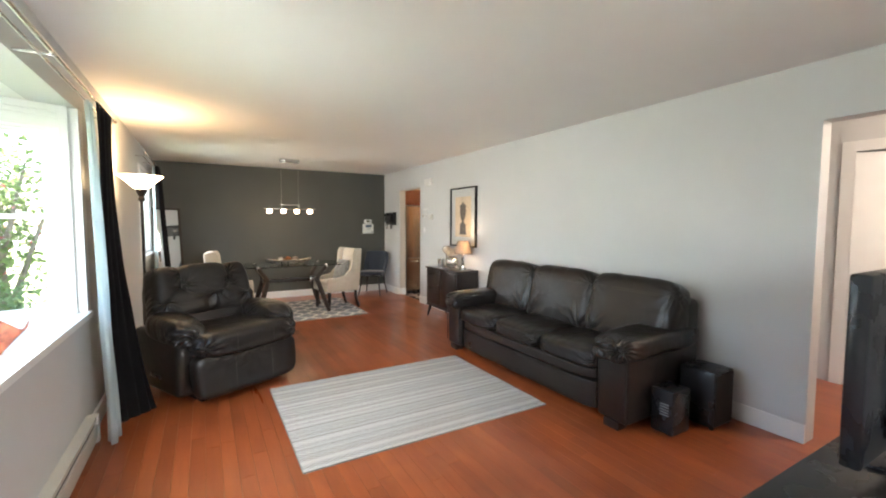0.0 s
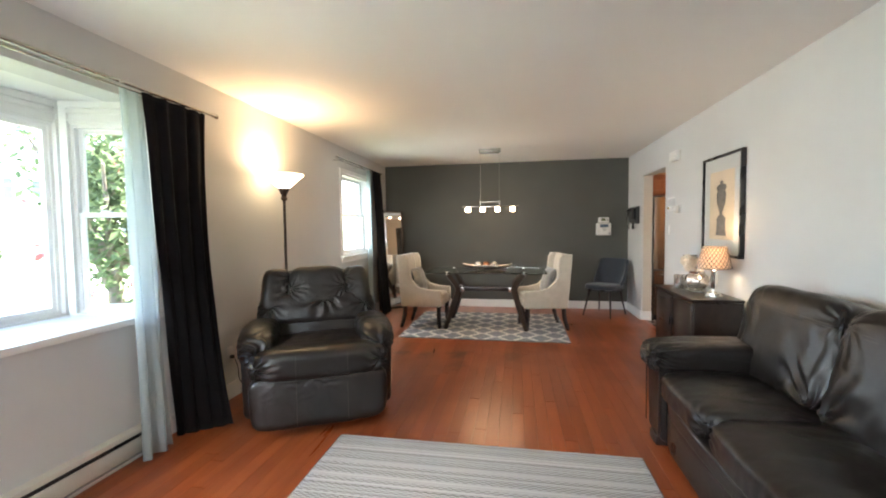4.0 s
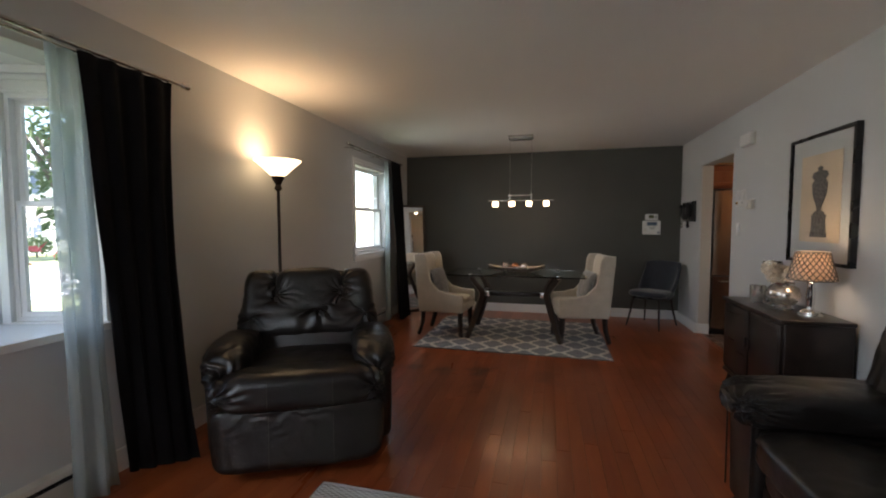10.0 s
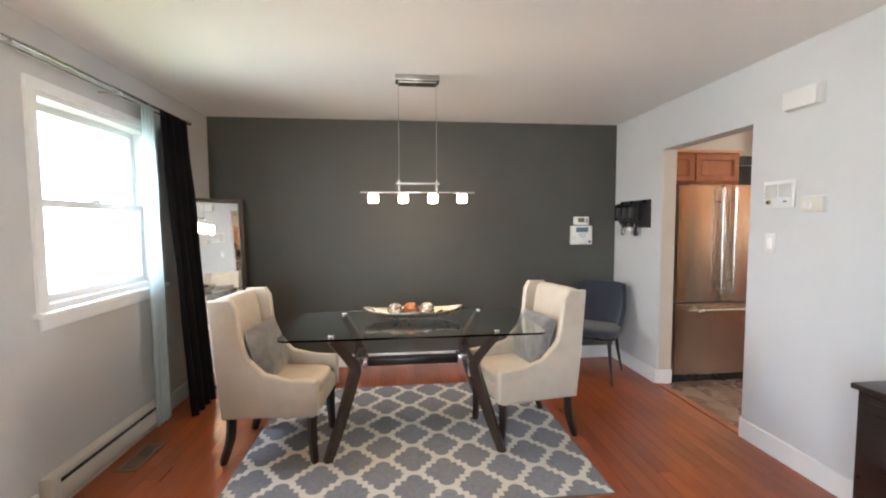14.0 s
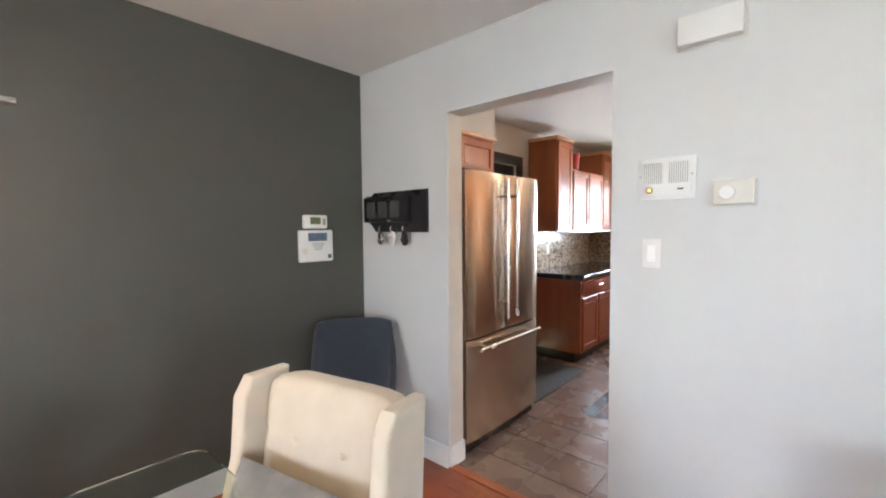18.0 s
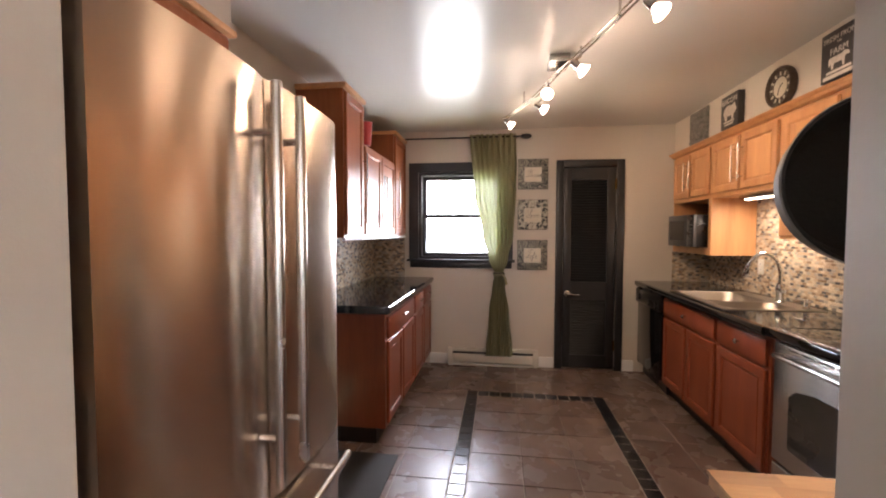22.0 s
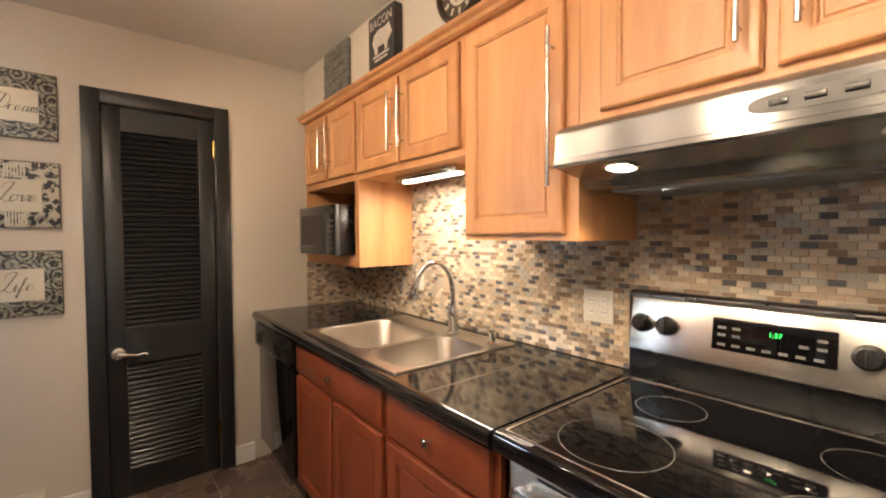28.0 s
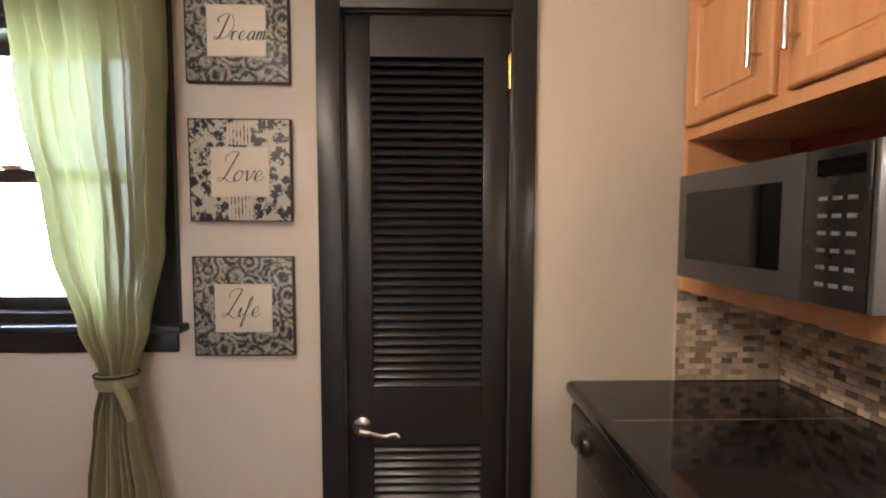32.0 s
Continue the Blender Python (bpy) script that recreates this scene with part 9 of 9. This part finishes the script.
def splash(name, m, regions, near):
    """Mosaic on a wall: local x along it, y out of it, in regions (x0, x1, z0, z1); near(x, z) picks the single tiles."""
    s = tagged(thing(name, "", ""), "tan brown and slate glass mosaic backsplash", "backsplash", kind="structure")
    s.matrix_basis = m
    g, vs, fs, ms, n = B(), [], [], [], 0
    rng, below = random.Random(len(regions) + 5), set()
    for x0, x1, z0, z1 in regions:
        bx(g, x0, x1, 0, 0.008, z0, z1)
        r0, r1 = math.floor((z0 - 0.91) / THT), math.ceil((z1 - 0.91) / THT)
        for r in range(r0, r1):
            za, zb = max(z0, 0.91 + r * THT), min(z1, 0.91 + (r + 1) * THT)
            if zb - za < 0.008:
                continue
            off = TWD / 2 if r % 2 else 0.0
            last, row = -1, set()
            k = math.floor((x0 - off) / TWD)
            while k * TWD + off < x1:
                a, b = max(x0, k * TWD + off), min(x1, (k + 1) * TWD + off)
                k += 1
                if b - a < 0.008:
                    continue
                cx, cz = (a + b) / 2, (za + zb) / 2
                c = rng.choices(range(6), [w for gm, w in GLASS])[0]
                if c > 3 and (last > 3 or ((k - 1 in below or k + (0 if r % 2 else -2) in below) and rng.random() < 0.6)):
                    c = rng.randrange(4)
                last = c
                if c > 3:
                    row.add(k - 1)
                if n < 300 and b - a > TWD - 1e-4 and zb - za > THT - 1e-4 and near(cx, cz):
                    part("mosaic_tile", singles[c], None, s, m=pose(cx, 0.008, cz))
                    n += 1
                else:
                    i = len(vs)
                    h, ch = GAP / 2, 0.0008
                    for yy, q in ((0.008, 0.0), (0.008 + PROUD - ch, 0.0), (0.008 + PROUD, ch)):
                        vs += [(a + h + q, yy, za + h + q), (b - h - q, yy, za + h + q), (b - h - q, yy, zb - h - q), (a + h + q, yy, zb - h - q)]
                    for o in (0, 4):
                        for e in range(4):
                            f = (e + 1) % 4
                            fs.append((i + o + f, i + o + e, i + o + 4 + e, i + o + 4 + f))
                    fs.append((i + 11, i + 10, i + 9, i + 8))
                    ms += [c] * 9
            below = row
    part("grout_bed", g, M_SGROUT, s, smooth=False)
    me = bpy.data.meshes.new("mosaic_field")
    me.from_pydata(vs, [], fs)
    for gm, w in GLASS:
        me.materials.append(gm)
    me.polygons.foreach_set("material_index", ms)
    ob = new("mosaic_field", me)
    ob.parent = s
    tagged(ob, kind="stuff")
    return s


SPS = Matrix.Translation((0, YK, 0))
splash("backsplash", SPS, [(XK + 0.002, XF, 0.91, 1.20), (XK + 0.002, 6.895, 1.20, 1.345), (6.07, 6.895, 1.345, 1.655), (4.745, 5.598, 1.345, 1.655)], lambda x, z: 5.55 < x < 6.55 and z < 1.32)
splash("backsplash", Matrix.Translation((XF, 0, 0)) @ Matrix.Rotation(radians(90), 4, "Z"), [(YK + 0.014, 5.64, 0.91, 1.20)], lambda x, z: True)
splash("backsplash", Matrix.Translation((0, YN, 0)) @ Matrix.Rotation(radians(180), 4, "Z"), [(-XF, -5.89, 0.91, 1.345)], lambda x, z: x > -6.4)
splash("backsplash", Matrix.Translation((XF, 0, 0)) @ Matrix.Rotation(radians(90), 4, "Z"), [(8.30, YN - 0.014, 0.91, 1.345)], lambda x, z: True)

# ---- outdoors ----
M_GRASS = mat("lawn_grass", (0.25, 0.29, 0.14), 0.9, var=0.3, scale=0.8, bump=0.5, bscale=40)
M_ROAD = mat("pale_asphalt", (0.46, 0.46, 0.45), 0.9, var=0.12, scale=2, bump=0.3, bscale=80)
M_SIDING = mat("white_siding", (0.78, 0.78, 0.77), 0.6, var=0.03, scale=2, bump=0.1, bscale=12, stretch=(0.02, 0.02, 1))
M_ROOF = mat("blue_grey_shingles", (0.32, 0.35, 0.40), 0.9, var=0.25, scale=6, bump=0.3, bscale=20)
M_SHUTTER = mat("slate_blue_shutter", (0.17, 0.21, 0.30), 0.6, var=0.1)
M_FARGLASS = mat("pale_reflecting_glass", (0.30, 0.34, 0.39), 0.1, var=0.2, bump=0.0)
M_BARK = mat("grey_brown_bark", (0.22, 0.18, 0.15), 0.9, var=0.3, scale=9, bump=0.6, bscale=50)


def leafy(name, col):
    m = translucent(name, col, [min(1, c * 1.4) for c in col], 0.35)
    return m


M_LEAF = leafy("shrub_leaf", (0.16, 0.21, 0.115))
M_LEAF2 = leafy("young_leaf", (0.17, 0.22, 0.10))
M_BLOSSOM = leafy("pale_pink_blossom", (0.70, 0.62, 0.61))
M_CAMELLIA = leafy("pink_flower", (0.5, 0.12, 0.14))
GZ = -0.5
structure("ground", bx(bx(bx(bx(B(), -400, XW - 0.2, -400, 400, GZ - 0.2, GZ), XF + 0.2, 400, -400, 400, GZ - 0.2, GZ), XW - 0.2, XF + 0.2, YN + 0.2, 400, GZ - 0.2, GZ), XW - 0.2, XF + 0.2, -400, YS - 0.15, GZ - 0.2, GZ), M_GRASS, "green front lawn")
structure("road", box(-19, -12.5, -120, 120, GZ - 0.1, GZ + 0.012), M_ROAD, "pale grey residential street")
structure("pavement", box(-11.6, -10.3, -120, 120, GZ - 0.1, GZ + 0.03), M_ROAD, "pale concrete pavement along the street")
structure("driveway", box(-31, -19.3, 6.5, 11.0, GZ - 0.1, GZ + 0.016), M_ROAD, "pale driveway of the house opposite")


def leaves(bm, centre, size, n, leaf, seed, hollow=0.35):
    r = random.Random(seed)
    for _ in range(n):
        a, b = r.uniform(0, 6.283), math.acos(r.uniform(-0.9, 1))
        k = (hollow + (1 - hollow) * r.random() ** 0.6) * (0.75 + 0.5 * noise.noise(Vector((math.cos(a) * 1.7 + seed, math.sin(a) * 1.7, b * 1.3))))
        c = Vector(centre) + Vector((size[0] * k * math.sin(b) * math.cos(a), size[1] * k * math.sin(b) * math.sin(a), size[2] * k * math.cos(b)))
        q = Euler((r.uniform(-1, 1), r.uniform(-1, 1), r.uniform(0, 6.3))).to_matrix()
        s = leaf * r.uniform(0.6, 1.3)
        bm.faces.new([bm.verts.new(c + q @ Vector(p)) for p in ((-0.5 * s, 0, 0), (0, -0.28 * s, 0.08 * s), (0.6 * s, 0, 0), (0, 0.28 * s, 0.08 * s))])
    return bm


def tree(name, label, x, y, h, crown, material, n, leaf, seed, flowers=None, cat="tree"):
    t = thing(name, label, cat, x, y, GZ)
    r = random.Random(seed)
    bm = sweep(smoothpath([(0, 0, -0.05), (0.03, 0.02, h * 0.25), (-0.02, 0.05, h * 0.5), (0.04, 0, h * 0.72)], 4), [0.035 * h * (1 - 0.06 * i) for i in range(13)], 10)
    for k in range(8):
        a = k * 0.8 + r.uniform(-0.2, 0.2)
        z0 = h * r.uniform(0.2, 0.55)
        tip = Vector((crown[0] * 0.7 * math.cos(a), crown[1] * 0.7 * math.sin(a), h * r.uniform(0.55, 0.9)))
        sweep(smoothpath([(0, 0, z0), tip * 0.45 + Vector((0, 0, z0 * 0.55)), tip], 4), [0.014 * h * (1 - 0.09 * i) for i in range(9)], 7, bm)
    part("trunk", bm, M_BARK, t, "bare grey-brown limbs")
    cb = B()
    for k in range(9):
        a = k * 0.7
        c = (crown[0] * 0.5 * math.cos(a) * (k % 3) / 2, crown[1] * 0.5 * math.sin(a) * (k % 3) / 2, h * 0.62 + crown[2] * r.uniform(-0.45, 0.5))
        leaves(cb, c, [q * 0.62 for q in crown], n // 9, leaf, seed * 10 + k)
    part("crown", cb, material, t, smooth=False)
    if flowers:
        fb = leaves(B(), (0, 0, h * 0.6), crown, 60, leaf * 1.1, seed + 77, 0.6)
        part("blossoms", fb, flowers, t, smooth=False)
    return t


tree("camellia_tree", "leafy camellia shrub with pink flowers outside the bay window", -2.4, 5.35, 3.3, (0.95, 0.8, 1.7), M_LEAF, 3000, 0.10, 3, M_CAMELLIA, "shrub")
tree("camellia_tree", "loose leafy shrub with pink flowers beyond the bay window", -1.65, 6.75, 3.0, (0.62, 0.8, 1.35), M_LEAF2, 1800, 0.09, 4, M_CAMELLIA, "shrub")
tree("blossom_tree", "pale pink blossoming street tree", -19.0, 13.0, 4.8, (2.2, 2.2, 1.6), M_BLOSSOM, 3000, 0.22, 5)
tree("garden_tree", "young green tree by the street", -24, 24, 8, (3, 3, 3), M_LEAF2, 2600, 0.35, 6)
tree("garden_tree", "tall green tree behind the house opposite", -48, -4, 14, (5, 5, 5), M_LEAF2, 2600, 0.6, 7)
tree("garden_tree", "green tree behind the kitchen", 17.0, 9.5, 9.0, (3.2, 3.2, 3.4), M_LEAF2, 2600, 0.3, 9)
for i, (x, y, r) in enumerate(((-3.4, 2.65, 0.34), (-3.5, 3.15, 0.28), (-3.6, 3.72, 0.30), (-3.7, 4.15, 0.40), (-3.6, 1.9, 0.36), (-1.45, 6.0, 0.42))):
    s = thing("shrub", "rounded yellow-green garden shrub" if i != 5 else "dense dark green garden shrub", "shrub", x, y, GZ, group="shrubs below the bay window")
    part("stem", rod(B(), (0, 0, -0.03), (0, 0, 0.8), 0.03), M_BARK, s)
    part("crown", leaves(leaves(B(), (0, 0, 1.0), (r, r, r * 0.95), 900, 0.06, 40 + i, 0.5), (0, 0, 0.6), (r * 0.9, r * 0.9, 0.4), 500, 0.06, 50 + i, 0.5), M_LEAF2 if i in (0, 1, 3) else M_LEAF, s, smooth=False)
for i, (x, y) in enumerate(((-27, 13.5), (-27.5, 15.5), (-27, 17.5), (-27.5, 20), (-24, 6.5))):
    s = thing("shrub", "clipped green shrub by the house opposite", "shrub", x, y, GZ, group="shrubs by the house opposite")
    part("stem", rod(B(), (0, 0, -0.03), (0, 0, 0.5), 0.05), M_BARK, s)
    part("crown", leaves(B(), (0, 0, 0.7), (0.9, 0.9, 0.7), 500, 0.2, 60 + i, 0.5), M_LEAF, s, smooth=False)


def house(x, y, wx, wy, h, rz=0):
    """A two-storey gabled house that faces +x."""
    t = thing("house", "white two-storey house with blue-grey shutters across the street", "house", x, y, GZ, rz)
    part("wall", box(-wx, 0, -wy / 2, wy / 2, -0.1, h), M_SIDING, t, smooth=False)
    bm = B()
    e = 0.4
    prof = [(-wx / 2, h + 2.6), (e, h - 0.1), (e, h - 0.28), (-wx / 2, h + 2.38), (-wx - e, h - 0.28), (-wx - e, h - 0.1)]
    extrude_outline(prof, wy + 2 * e, bm, pose(0, -wy / 2 - e, 0))
    rf = part("roof", bm, M_ROOF, t, smooth=False)
    part("chimney", box(-wx / 2 - 0.4, -wx / 2 + 0.4, wy / 4, wy / 4 + 0.7, h + 1.5, h + 3.6), M_SIDING, rf, smooth=False)
    gb_ = B()
    for yy in (-wy / 2, wy / 2 - 0.1):
        extrude_outline([(-wx, h), (0, h), (-wx / 2, h + 2.4)], 0.1, gb_, pose(0, yy, 0))
    part("gable", gb_, M_SIDING, t, smooth=False)
    for k in range(4):
        for z in (1.1, 3.9):
            yy = -wy / 2 + wy * (k + 0.5) / 4
            wn_ = part("window", frame4(-0.55, 0.55, z, z + 1.4, 0.08, -0.06, 0.0), M_TRIM, t, m=Matrix.Translation((0.0, yy, 0)) @ Matrix.Rotation(radians(90), 4, "Z"), smooth=False)
            part("pane", box(-0.47, 0.47, -0.03, -0.01, z + 0.08, z + 1.32), M_FARGLASS, wn_, smooth=False)
            part("muntin", bx(bx(B(), -0.47, 0.47, -0.05, -0.03, z + 0.68, z + 0.74), -0.03, 0.03, -0.05, -0.03, z + 0.08, z + 1.32), M_TRIM, wn_, smooth=False)
            for s in (-1, 1):
                part("shutter", box(s * 0.80 - 0.22, s * 0.80 + 0.22, -0.05, 0.0, z - 0.02, z + 1.42), M_SHUTTER, wn_, smooth=False)
    return t


house(-30, 19.3, 8, 12, 5.6)
house(-44, -3.0, 8, 12, 5.6)
house(-33, 36.0, 8, 12, 5.6)
mb = thing("mailbox", "small grey mailbox on a post by the street", "mailbox", -11.9, 7.3, GZ)
part("post", box(-0.05, 0.05, -0.05, 0.05, 0, 1.05, 0.005), M_BARK, mb)
part("box", box(-0.12, 0.12, -0.25, 0.25, 1.05, 1.3, 0.05, 3), M_GREYP, mb)
structure("fence", box(16, 16.06, -20, 40, GZ - 0.05, 1.4), M_SIDING, "pale board fence behind the garden")
